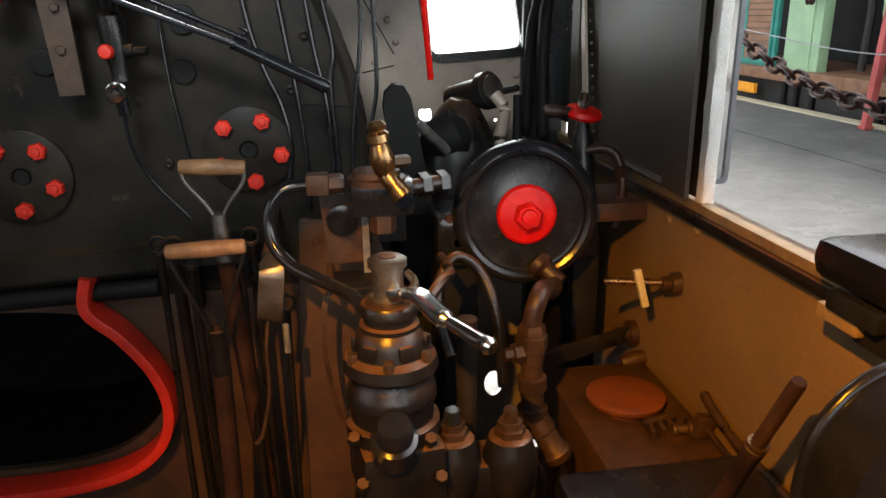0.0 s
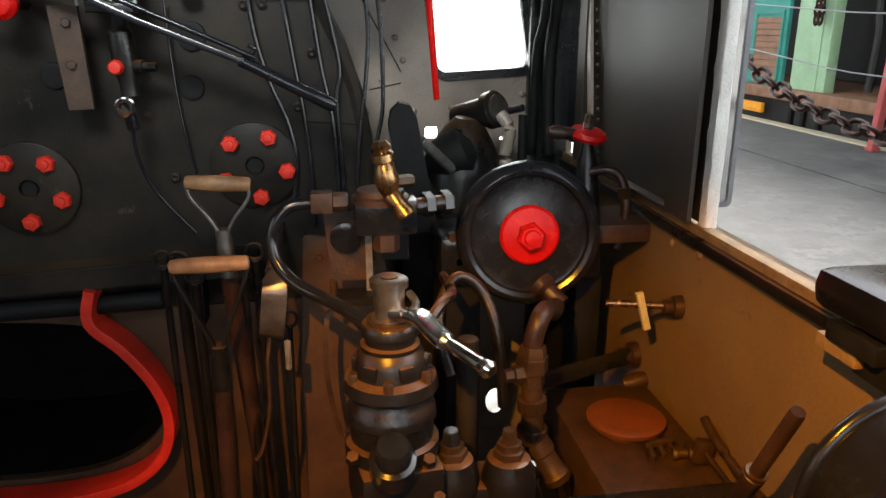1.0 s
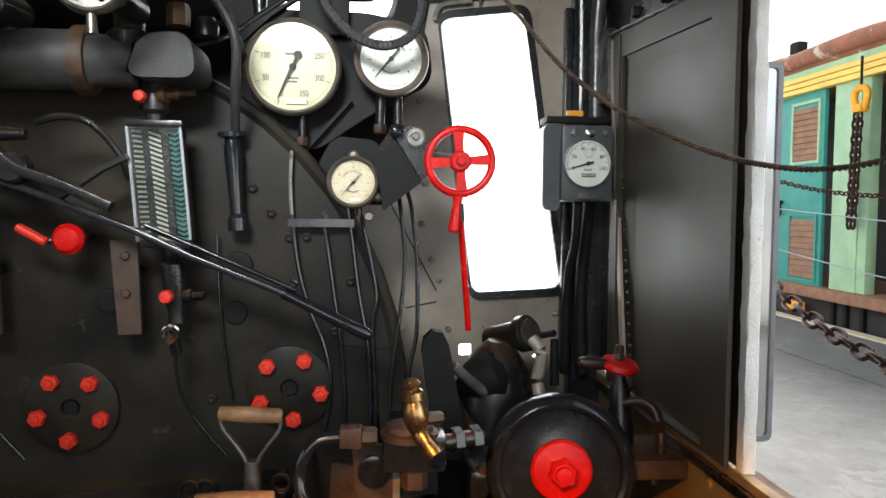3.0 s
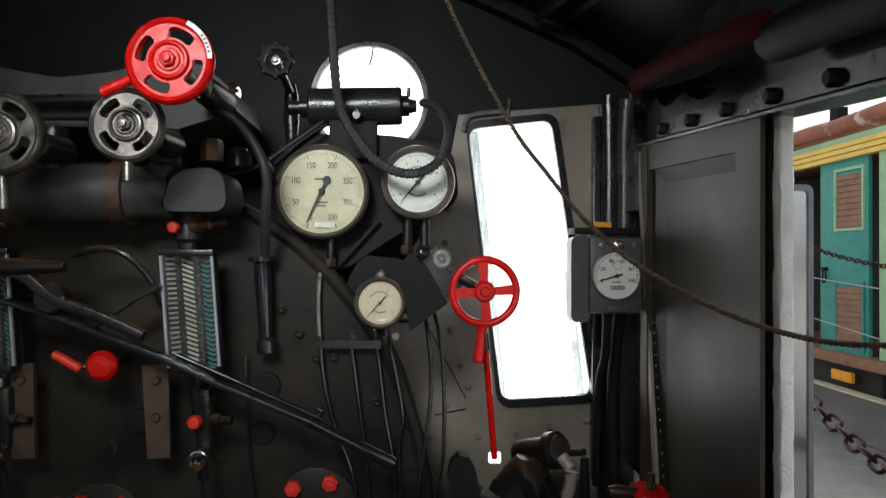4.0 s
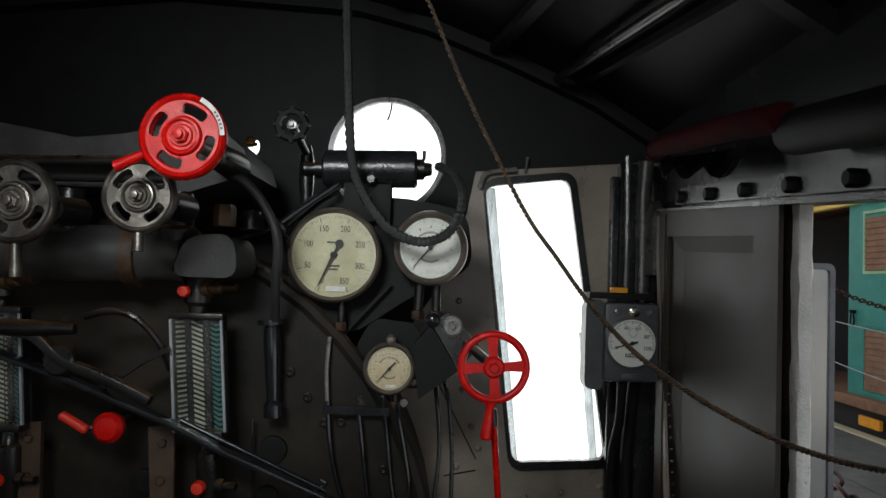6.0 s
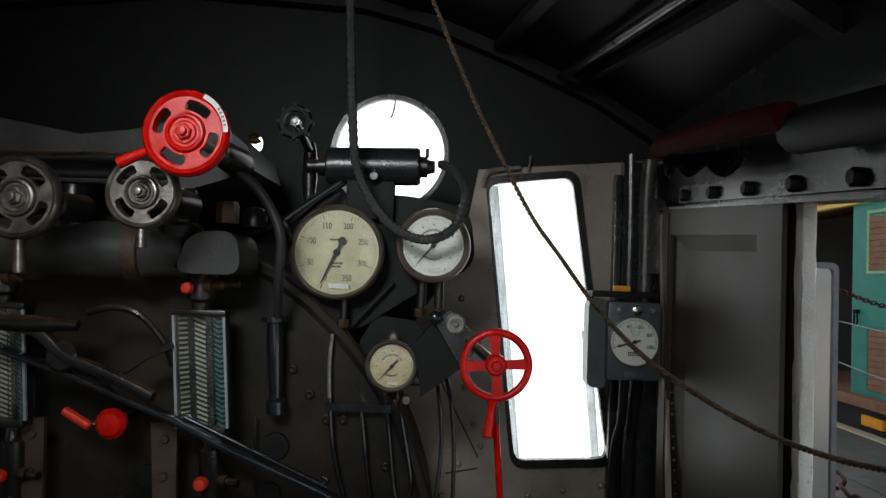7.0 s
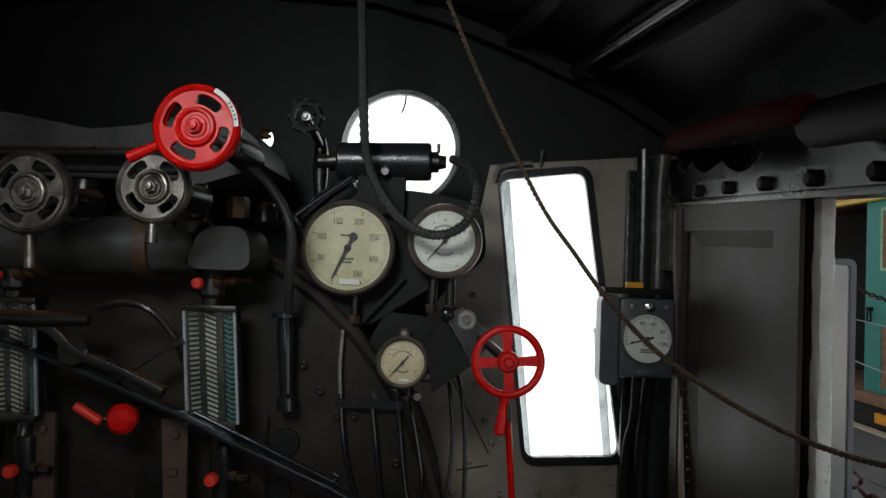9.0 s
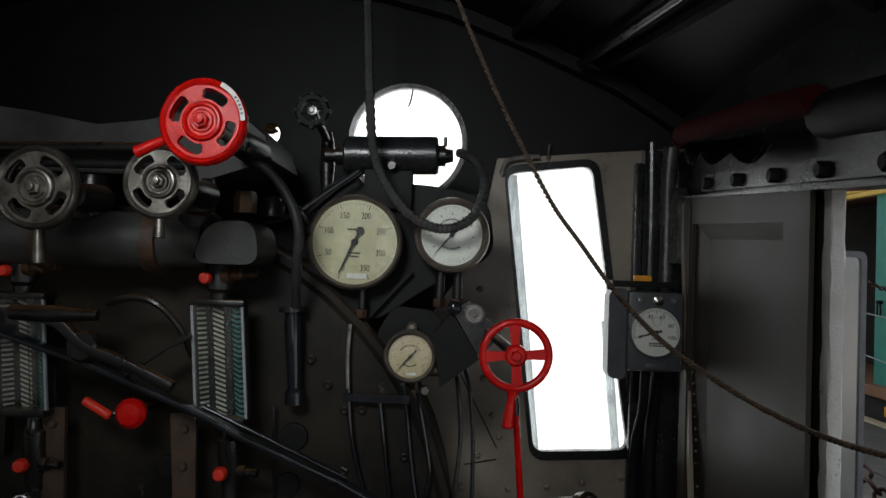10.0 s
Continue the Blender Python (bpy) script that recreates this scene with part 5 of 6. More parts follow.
    part("drain_socket", rod(B(), o + Vector((-0.012, 2.265, 1.205)), o + Vector((-0.006, 2.27, 1.165)), 0.014), BLACK, g)
    return g


water_gauge(0.0, "boiler water gauge with striped glass protector and red caps")
water_gauge(-0.475, "boiler water gauge with striped glass protector half hidden")

# brown vertical straps below
for x0 in (-0.130, -0.450):
    s = thing("steel_strap", (x0, 2.30, 1.20), "brown painted flat steel strap with two bolts", "strap", "straps on the backhead")
    part("bar", prism(B(), [(x0 - 0.033, 2.285, 1.436), (x0 + 0.030, 2.285, 1.440), (x0 + 0.038, 2.285, 1.212), (x0 - 0.016, 2.285, 1.210)], (0, 0.014, 0)), STRAPWOOD, s)
    for z in (1.40, 1.31):
        part("bolt", hexa(B(), (x0 + 0.004, 2.285, z), (0, -1, 0), 0.011, 0.010), STRAPWOOD, s)
    part("spacer", rod(B(), (x0, 2.299, 1.36), (x0, BH, 1.36), 0.012), SOOT, s)

# ---------------------------------------------------------------- regulator lever and the handles behind it
rg = thing("regulator_lever", (0.05, 2.2, 1.2), "long black steel regulator lever with a round grip", "lever")
part("arm", sweep(B(), [Vector((-0.60, 2.215, 1.640)), Vector((-0.32, 2.21, 1.555)), Vector((-0.085, 2.205, 1.464)), Vector((0.05, 2.20, 1.402)), Vector((0.26, 2.195, 1.318))], rounded([(-0.007, -0.019), (0.007, -0.019), (0.007, 0.019), (-0.007, 0.019)], 0.004, 2), up=(0, 1, 0)), BLACK, rg)
part("grip", lathe(B(), (0.25, 2.195, 1.322), (0.2, 0, -0.101), [(0, 0.014), (0.02, 0.0125), (0.12, 0.0145), (0.215, 0.016), (0.225, 0.012)], 16), BLACK, rg)
part("latch", rod(B(), (-0.05, 2.18, 1.475), (0.285, 2.18, 1.328), 0.006), BLACK, rg, "black latch rod")
part("latch_hook", tube(B(), [(0.27, 2.18, 1.333), (0.285, 2.175, 1.345), (0.272, 2.17, 1.355)], 0.005), BLACK, rg)
part("pivot", lathe(B(), (-0.60, 2.385, 1.64), (0, -1, 0), [(0, 0.06), (0.10, 0.05), (0.18, 0.04), (0.20, 0.03)], 20), IRON, rg)
fk = thing("regulator_link", (-0.3, 2.22, 1.55), "brown dusty forked link across the backhead", "link")
part("fork", sweep(B(), spline([(-0.50, 2.19, 1.668), (-0.40, 2.19, 1.655), (-0.33, 2.19, 1.600), (-0.24, 2.19, 1.566), (-0.125, 2.19, 1.515)], 4), rounded([(-0.012, -0.016), (0.012, -0.016), (0.012, 0.016), (-0.012, 0.016)], 0.005, 2), up=(0, 1, 0)), IRON, fk)
part("eye", lathe(B(), (-0.335, 2.215, 1.60), (0, -1, 0), [(0, 0.036), (0.035, 0.036), (0.04, 0.03), (0.04, 0.0)], 20), IRON, fk)
part("crank", tube(B(), [(-0.29, 2.2, 1.70), (-0.23, 2.2, 1.715), (-0.17, 2.2, 1.70), (-0.12, 2.22, 1.64), (-0.105, 2.25, 1.58)], 0.008), IRON, fk)
part("grip", lathe(B(), (-0.50, 2.18, 1.672), (1, 0, 0.0), [(0, 0.018), (0.10, 0.02), (0.15, 0.016), (0.2, 0.012)], 14), IRON, fk)
part("stay", sweep(B(), [Vector((-0.26, 2.23, 1.53)), Vector((-0.16, 2.23, 1.60)), Vector((-0.10, 2.23, 1.63))], [(-0.006, -0.014), (0.006, -0.014), (0.006, 0.014), (-0.006, 0.014)], up=(0, 1, 0)), IRON, fk)
rh = thing("cock_lever", (-0.24, 2.24, 1.42), "cock lever with a red round knob and grip", "lever")
part("knob", lathe(B(), (-0.240, 2.27, 1.440), (0, -1, 0), [(0, 0.012), (0.01, 0.034), (0.03, 0.036), (0.042, 0.026), (0.046, 0)], 22), RED, rh)
part("grip", lathe(B(), (-0.352, 2.24, 1.468), (0.075, 0, -0.042), [(0, 0.008), (0.004, 0.0115), (0.07, 0.0115), (0.074, 0.008)], 12), ORANGERED, rh, "orange red hand grip")
part("stem", rod(B(), (-0.29, 2.25, 1.435), (-0.24, 2.265, 1.44), 0.007), IRON, rh)
part("spindle", rod(B(), (-0.24, 2.26, 1.44), (-0.24, BH, 1.44), 0.012), IRON, rh)

# ---------------------------------------------------------------- thin pipes down the backhead
for pts, r, m, nm in (
        ([(0.392, 2.345, 1.519), (0.404, 2.36, 1.435), (0.421, 2.365, 1.30), (0.445, 2.365, 1.16), (0.452, 2.37, 0.99), (0.45, 2.37, 0.86)], 0.0055, BLACK, "pipe"),
        ([(0.430, 2.345, 1.50), (0.434, 2.36, 1.465), (0.452, 2.365, 1.380), (0.466, 2.365, 1.29), (0.456, 2.365, 1.21), (0.466, 2.37, 1.01), (0.464, 2.37, 0.86)], 0.0055, BLACK, "pipe"),
        ([(0.522, 2.37, 1.56), (0.530, 2.40, 1.50), (0.540, 2.40, 1.388), (0.530, 2.385, 1.26), (0.505, 2.375, 1.07), (0.502, 2.375, 0.95)], 0.0055, WALLDARK, "pipe"),
        ([(0.545, 2.37, 1.56), (0.560, 2.40, 1.50), (0.572, 2.40, 1.374), (0.572, 2.385, 1.20), (0.553, 2.375, 1.10), (0.545, 2.375, 0.98)], 0.0055, WALLDARK, "pipe"),
        ([(0.255, 2.36, 1.50), (0.262, 2.355, 1.42), (0.275, 2.36, 1.34), (0.300, 2.37, 1.25), (0.335, 2.37, 1.16), (0.350, 2.37, 1.06), (0.335, 2.37, 0.95)], 0.006, BLACK, "pipe"),
        ([(0.335, 2.36, 1.47), (0.345, 2.355, 1.40), (0.358, 2.36, 1.30), (0.372, 2.365, 1.2), (0.385, 2.37, 1.05), (0.385, 2.37, 0.90)], 0.0055, BLACK, "pipe"),
        ([(0.07, 2.355, 1.45), (0.072, 2.355, 1.36), (0.081, 2.36, 1.199), (0.104, 2.365, 1.03)], 0.003, BLACK, "wire"),
        ([(0.253, 2.365, 1.66), (0.25, 2.36, 1.58), (0.254, 2.36, 1.50)], 0.005, STEEL, "pipe")):
    solid("thin_" + nm, tube(B(), pts, r, 8), m, "thin dark %s running down the backhead" % nm, nm, "pipes on the backhead")
cl = thing("pipe_clamp", (0.26, 2.37, 1.48), "black flat bar clamp across the pipes", "clamp")
part("bar", slab(B(), (0.245, 2.345, 1.470), (0.41, 2.351, 1.490)), BLACK, cl)
part("spacer", rod(B(), (0.33, 2.351, 1.48), (0.33, BH, 1.48), 0.008), BLACK, cl)

# ---------------------------------------------------------------- brake gear on the right
bc = thing("brake_cylinder", (0.87, 2.2, FLOOR), "gloss black brake cylinder with a red centre boss", "brake cylinder")
c = Vector((0.880, 2.065, 0.937))
ax = Vector((-0.10, -1, 0.10)).normalized()
part("drum", lathe(B(), c - ax * 0.26, ax, [(0, 0.13), (0.02, 0.135), (0.19, 0.140), (0.19, 0.158), (0.20, 0.166), (0.235, 0.169), (0.252, 0.165), (0.262, 0.156), (0.266, 0.147), (0.262, 0.138), (0.252, 0.133), (0.250, 0.120), (0.254, 0.075), (0.260, 0.0)], 64), BLACK, bc)
boss = part("boss", lathe(B(), c - ax * 0.004, ax, [(0, 0.069), (0.006, 0.069), (0.012, 0.063), (0.016, 0.030), (0.018, 0.0)], 40), RED, bc, "red painted round boss")
part("nut", hexa(B(), c + ax * 0.012, ax, 0.033, 0.030), RED, boss)
part("nut_stud", lathe(B(), c + ax * 0.042, ax, [(0, 0.019), (0.008, 0.017), (0.010, 0)], 16), RED, boss)
for xa, xb in ((0.70, 0.79), (1.03, 1.10)):
    part("stand_leg", slab(B(), (xa, 2.16, FLOOR), (xb, 2.40, 0.86), 0.012), SOOT, bc, "sooty black cylinder stand leg")
part("saddle", box(B(), (0.88, 2.22, 0.86), (0.40, 0.20, 0.12), bev=0.02), BLACK, bc)
for x, z in ((0.742, 0.92), (0.76, 0.86)):
    part("bolt", hexa(B(), (x - 0.03, 2.14, z), (0, -1, 0), 0.013, 0.02), RUSTY, bc)
part("neck", lathe(B(), (0.905, 2.06, 0.822), (0.55, -0.55, -0.5), [(0, 0.030), (0.02, 0.032), (0.03, 0.022), (0.075, 0.022)], 18), BROWNPIPE, bc, "brown painted pipe neck")

# pipe with unions from the cylinder down
pv = thing("brake_pipe", (0.84, 1.80, 0.40), "brown brake pipe with bronze unions", "pipe")
part("elbow", tube(B(), [(0.93, 2.0, 0.785), (0.90, 1.93, 0.80), (0.865, 1.86, 0.835), (0.838, 1.81, 0.838), (0.824, 1.80, 0.80), (0.822, 1.80, 0.76)], 0.020, 12), BROWNPIPE, pv)
part("union", lathe(B(), (0.822, 1.80, 0.785), (0, 0, -1), [(0, 0.026), (0.012, 0.030), (0.022, 0.030), (0.024, 0.034), (0.055, 0.034), (0.058, 0.028), (0.085, 0.028)], 6), BRONZE, pv)
part("joint", lathe(B(), (0.824, 1.80, 0.70), (0.04, 0, -1), [(0, 0.022), (0.03, 0.022), (0.032, 0.030), (0.06, 0.030), (0.062, 0.022), (0.10, 0.024), (0.102, 0.032), (0.13, 0.032)], 14), BRONZE, pv)
part("outlet", lathe(B(), (0.832, 1.79, 0.575), (0.42, -0.2, -0.75), [(0, 0.028), (0.03, 0.030), (0.035, 0.024), (0.08, 0.028), (0.085, 0.032), (0.10, 0.030), (0.10, 0.018), (0.09, 0.0)], 16), BRONZE, pv)
part("side_union", lathe(B(), (0.80, 1.79, 0.73), (-1, -0.2, 0), [(0, 0.02), (0.02, 0.02), (0.022, 0.014), (0.04, 0.014)], 6), BRONZE, pv)
part("lower_pipe", tube(B(), [(0.872, 1.775, 0.515), (0.905, 1.80, 0.42), (0.915, 1.90, 0.2), (0.915, 1.95, FLOOR)], 0.018), IRON, pv)

# driver's brake valve
bv = thing("brake_valve", (0.54, 1.68, FLOOR), "dusty black driver's brake valve with a polished handle", "brake valve")
a = Vector((0.527, 1.655, 0))
at = lambda z: (a.x, a.y, z)
part("cap", lathe(B(), at(0.985), (0, 0, -1), [(0, 0.012), (0, 0.026), (0.004, 0.033), (0.016, 0.033), (0.018, 0.027), (0.05, 0.027)], 28), CAPMETAL, bv, "dull bare steel cap")
part("cap_recess", lathe(B(), at(0.980), (0, 0, 1), [(0, 0.016), (0.007, 0.015), (0.0075, 0)], 20), IRON, bv)
part("stem", lathe(B(), at(0.945), (0, 0, -1), [(0, 0.025), (0.03, 0.025), (0.03, 0.032), (0.05, 0.032)], 24), CAPMETAL, bv)
hd = part("handle", sweep(B(), spline([(0.535, 1.64, 0.925), (0.568, 1.60, 0.935), (0.590, 1.555, 0.925), (0.604, 1.53, 0.918)], 4), rounded([(-0.017, -0.010), (0.017, -0.010), (0.017, 0.010), (-0.017, 0.010)], 0.006, 2)), CHROME, bv, "polished steel handle")
part("grip", lathe(B(), (0.600, 1.537, 0.919), (0.053, -0.092, -0.009), [(0, 0.012), (0.010, 0.014), (0.018, 0.009), (0.03, 0.0105), (0.09, 0.0115), (0.098, 0.0115), (0.102, 0.014), (0.112, 0.0145), (0.118, 0.009), (0.119, 0)], 18), CHROME, hd)
part("collar", sweep(B(), spline([(0.560, 1.655, 0.955), (0.570, 1.635, 0.945), (0.562, 1.615, 0.938), (0.54, 1.61, 0.935)], 4), circle(0.007, 8)), CAPMETAL, bv)
part("cover", lathe(B(), at(0.905), (0, 0, -1), [(0, 0.030), (0, 0.046), (0.006, 0.050), (0.020, 0.050), (0.022, 0.044), (0.035, 0.044), (0.038, 0.052), (0.045, 0.052), (0.048, 0.046)], 32), IRON, bv)
part("ring", lathe(B(), at(0.912), (0, 0, -1), [(0, 0.034), (0, 0.040), (0.008, 0.040), (0.008, 0.034)], 28), BRONZE, bv)
part("bell", lathe(B(), at(0.865), (0, 0, -1), [(0, 0.044), (0.015, 0.058), (0.03, 0.062), (0.05, 0.066), (0.058, 0.080), (0.078, 0.084), (0.085, 0.080), (0.087, 0.066), (0.10, 0.066)], 36), IRON, bv)
for k in range(6):
    an = k * math.tau / 6 + 0.4
    part("stud", hexa(B(), (a.x + 0.072 * math.cos(an), a.y + 0.072 * math.sin(an), 0.806), (0, 0, 1), 0.010, 0.020), BRONZE, bv)
    part("lug", box(B(), (a.x + 0.052 * math.cos(an + 0.5), a.y + 0.052 * math.sin(an + 0.5), 0.83), (0.03, 0.03, 0.03), (0, 0, math.degrees(an + 0.5)), 0.008), IRON, bv)
part("body", lathe(B(), at(0.780), (0, 0, -1), [(0, 0.066), (0.02, 0.070), (0.03, 0.078), (0.05, 0.080), (0.055, 0.074), (0.09, 0.074), (0.095, 0.084), (0.12, 0.084), (0.125, 0.076)], 32), IRON, bv)
part("chest", box(B(), (0.530, 1.645, 0.60), (0.150, 0.16, 0.12), (0, 0, 8), 0.018), IRON, bv)
part("front_cap", lathe(B(), (0.520, 1.555, 0.700), (0.0, -0.45, 0.9), [(-0.05, 0.038), (0, 0.040), (0.004, 0.032), (0.03, 0.033), (0.042, 0.026), (0.044, 0)], 24), BLACK, bv, "round black cap")
for x, y, z in ((0.455, 1.60, 0.675), (0.585, 1.585, 0.668), (0.465, 1.565, 0.605), (0.60, 1.57, 0.60)):
    part("bolt", hexa(B(), (x, y, z), (0, -0.5, 0.8), 0.013, 0.016), IRON, bv)
part("lower_body", lathe(B(), at(0.56), (0, 0, -1), [(0, 0.070), (0.05, 0.078), (0.10, 0.078), (0.11, 0.06), (0.30, 0.055), (0.32, 0.075), (0.35, 0.075)], 28), IRON, bv)
part("pedestal", lathe(B(), at(0.25), (0, 0, -1), [(0, 0.05), (0.40, 0.05), (0.41, 0.09), (0.5, 0.09)], 20), IRON, bv)
for px, pz in ((0.634, 0.640), (0.742, 0.632)):
    pt = part("side_valve", lathe(B(), (px, 1.65, pz - 0.16), (0, 0, 1), [(0, 0.045), (0.05, 0.045), (0.06, 0.052), (0.11, 0.052), (0.13, 0.046), (0.15, 0.040), (0.155, 0.030)], 24), IRON, bv, "dusty black side valve")
    part("gland_nut", lathe(B(), (px, 1.65, pz - 0.008), (0, 0, 1), [(0, 0.030), (0.016, 0.030), (0.018, 0.024), (0.03, 0.024)], 6), BRONZE, pt)
    part("cap_nut", hexa(B(), (px, 1.65, pz + 0.02), (0, 0, 1), 0.0175 if px < 0.7 else 0.015, 0.028), BLACK if px < 0.7 else BRONZE, pt)
part("manifold", box(B(), (0.66, 1.67, 0.53), (0.26, 0.10, 0.10), bev=0.02), IRON, bv)
part("pipe", tube(B(), [(0.742, 1.68, 0.55), (0.80, 1.70, 0.50), (0.82, 1.75, 0.3), (0.82, 1.8, FLOOR)], 0.025, 12), IRON, bv)
part("pipe", tube(B(), [(0.634, 1.66, 0.52), (0.64, 1.66, 0.3), (0.65, 1.7, FLOOR)], 0.025, 12), IRON, bv)
part("pipe", rod(B(), (0.675, 1.74, FLOOR), (0.690, 1.80, 0.80), 0.022), BOILER, bv, "stout black riser pipe")
part("pipe", tube(B(), [(0.66, 1.80, 0.72), (0.64, 1.86, 0.82), (0.68, 1.90, 0.89), (0.735, 1.90, 0.86), (0.765, 1.86, 0.77), (0.775, 1.84, 0.62)], 0.012, 10), IRON, bv, "curved dusty pipe")
part("pipe", tube(B(), [(0.585, 1.68, 0.87), (0.63, 1.74, 0.90), (0.66, 1.82, 0.89), (0.67, 2.0, 0.86)], 0.011, 8), IRON, bv)
shift(bv, 0.0, 0.0, 0.010)

# black bent pipe from the cock to the brake valve
bp = thing("bent_air_pipe", (0.42, 1.95, 0.85), "gloss black bent air pipe with a square union", "pipe")
part("pipe", tube(B(), [(0.47, 1.97, 1.047), (0.414, 1.968, 1.048), (0.362, 1.965, 1.043), (0.335, 1.96, 1.018), (0.322, 1.955, 0.972), (0.335, 1.94, 0.925), (0.372, 1.91, 0.893), (0.43, 1.85, 0.880), (0.475, 1.78, 0.878), (0.50, 1.70, 0.880)], 0.0135, 12), BLACK, bp)
part("union", box(B(), (0.425, 1.967, 1.050), (0.045, 0.042, 0.042), bev=0.005), RUSTY, bp)
part("nut", hexa(B(), (0.448, 1.967, 1.049), (1, 0, 0), 0.020, 0.030), RUSTY, bp)
shift(bp, -0.009, 0.0, 0.004)

# cock block with the brass tap
ck = thing("brass_cock", (0.54, 1.98, 0.98), "tarnished brass tap on a dark valve block", "tap")
part("block", box(B(), (0.545, 1.99, 1.02), (0.13, 0.10, 0.075), bev=0.012), BLACK, ck, "dark painted valve block")
part("seat", lathe(B(), (0.535, 1.97, 1.05), (0, 0, 1), [(0, 0.060), (0.012, 0.060), (0.016, 0.05), (0.026, 0.048), (0.03, 0.03)], 24), RUSTY, ck)
part("tap", lathe(B(), (0.533, 1.905, 1.185), (0.15, 0.02, -1), [(0, 0), (0.001, 0.0122), (0.010, 0.0195), (0.020, 0.0146), (0.026, 0.0220), (0.040, 0.0232), (0.045, 0.0159), (0.055, 0.0207), (0.075, 0.0256), (0.095, 0.0220), (0.105, 0.0171), (0.11, 0.0146)], 20), BRASS, ck)
part("spout", lathe(B(), (0.549, 1.905, 1.083), (0.55, -0.3, -0.75), [(0, 0.013), (0.012, 0.0195), (0.03, 0.0165), (0.050, 0.0207), (0.058, 0.0207), (0.060, 0.0122)], 16), BRASS, ck)
part("side_nut", hexa(B(), (0.566, 1.925, 1.100), (1, 0.3, 0), 0.013, 0.035), BRONZE, ck)
part("bottom_nut", lathe(B(), (0.545, 1.96, 0.985), (0, 0, -1), [(0, 0.028), (0.035, 0.028), (0.04, 0.022)], 6), RUSTY, ck)
part("outlet", rod(B(), (0.60, 1.97, 1.035), (0.69, 2.0, 1.038), 0.018), IRON, ck)
for x in (0.625, 0.665):
    part("outlet_nut", hexa(B(), (x, 1.975 + (x - 0.6) * 0.33, 1.036), (1, 0.33, 0), 0.027, 0.024), BLACK, ck)
part("support", slab(B(), (0.50, 2.04, 0.90), (0.60, BH, 0.99)), SOOT, ck)
cp = thing("cover_plate", (0.46, 2.05, 0.86), "brown plate with a dark round port under the tap", "plate")
part("plate", prism(B(), [(x, 2.03, z) for x, z in rounded([(0.415, 1.02), (0.50, 1.01), (0.515, 0.86), (0.43, 0.86)], 0.012)], (0, 0.014, 0)), RUSTY, cp)
part("port", lathe(B(), (0.462, 2.03, 0.960), (0, -1, 0), [(0, 0.034), (0.012, 0.034), (0.014, 0.028), (0.014, 0)], 24), BLACK, cp)
part("stay", rod(B(), (0.46, 2.044, 0.93), (0.46, BH, 0.93), 0.02), SOOT, cp)
part("rail", slab(B(), (0.503, 2.0, 0.82), (0.517, 2.02, 1.00)), STEEL, cp)
part("foot", slab(B(), (0.44, 1.95, 0.83), (0.53, 2.02, 0.845)), SOOT, cp)

# dark gear behind the cylinder: upright lever plate, pump body, inclined pump cylinder
lv = thing("reverser_lever", (0.65, 2.32, 0.90), "dark upright lever plate with a rounded top", "lever")
plate = [(0.580, 1.160), (0.586, 1.195), (0.607, 1.215), (0.632, 1.210), (0.648, 1.18), (0.70, 0.90), (0.62, 0.90)]
part("plate", prism(B(), [(x, 2.29, z) for x, z in plate], (0, 0.05, 0)), SOOT, lv)
part("rod", rod(B(), (0.66, 2.33, 1.12), (0.76, 2.45, 1.02), 0.014), STEEL, lv)
pm = thing("feed_pump", (0.8, 2.5, 0.90), "dark brown pump casting with an inclined cylinder", "pump")
part("body", lathe(B(), (0.80, 2.56, 0.88), (0.05, -0.1, 1), [(0, 0.13), (0.12, 0.12), (0.20, 0.085), (0.24, 0.06), (0.27, 0.03), (0.272, 0)], 28), IRON, pm)
part("cylinder", lathe(B(), (0.80, 2.62, 1.13), (0.62, -0.72, 0.28), [(0, 0.03), (0.01, 0.042), (0.12, 0.042), (0.125, 0.052), (0.15, 0.052), (0.155, 0.044), (0.155, 0)], 26), IRON, pm)
part("cover", lathe(B(), (0.896, 2.509, 1.173), (0.62, -0.72, 0.28), [(0, 0.040), (0.010, 0.040), (0.012, 0.02), (0.012, 0)], 22), CAPMETAL, pm, "bare steel cylinder cover")
part("plug", rod(B(), (0.925, 2.485, 1.17), (0.955, 2.45, 1.182), 0.010), SOOT, pm)
part("arm", sweep(B(), spline([(0.90, 2.49, 1.16), (0.925, 2.47, 1.12), (0.915, 2.48, 1.05), (0.92, 2.46, 1.0)], 4), circle(0.018, 10)), WALL, pm)
part("lever", rod(B(), (0.962, 2.48, 1.16), (0.964, 2.48, 1.03), 0.012, 0.014), SOOT, pm)
part("cone", lathe(B(), (0.70, 2.52, 1.0), (0.9, -0.1, 0.45), [(0, 0.03), (0.05, 0.07), (0.12, 0.08), (0.15, 0.05)], 24), SOOT, pm)
part("flange", lathe(B(), (0.70, 2.48, 0.93), (0.3, -0.6, 0.6), [(0, 0.06), (0.03, 0.06), (0.035, 0.04)], 18), BOILER, pm)
part("stand", slab(B(), (0.62, 2.45, FLOOR), (0.80, 2.70, 0.884), 0.01), SOOT, pm)
part("shelf", slab(B(), (0.62, 2.30, 0.885), (1.165, 2.72, 0.90)), SOOT, pm)

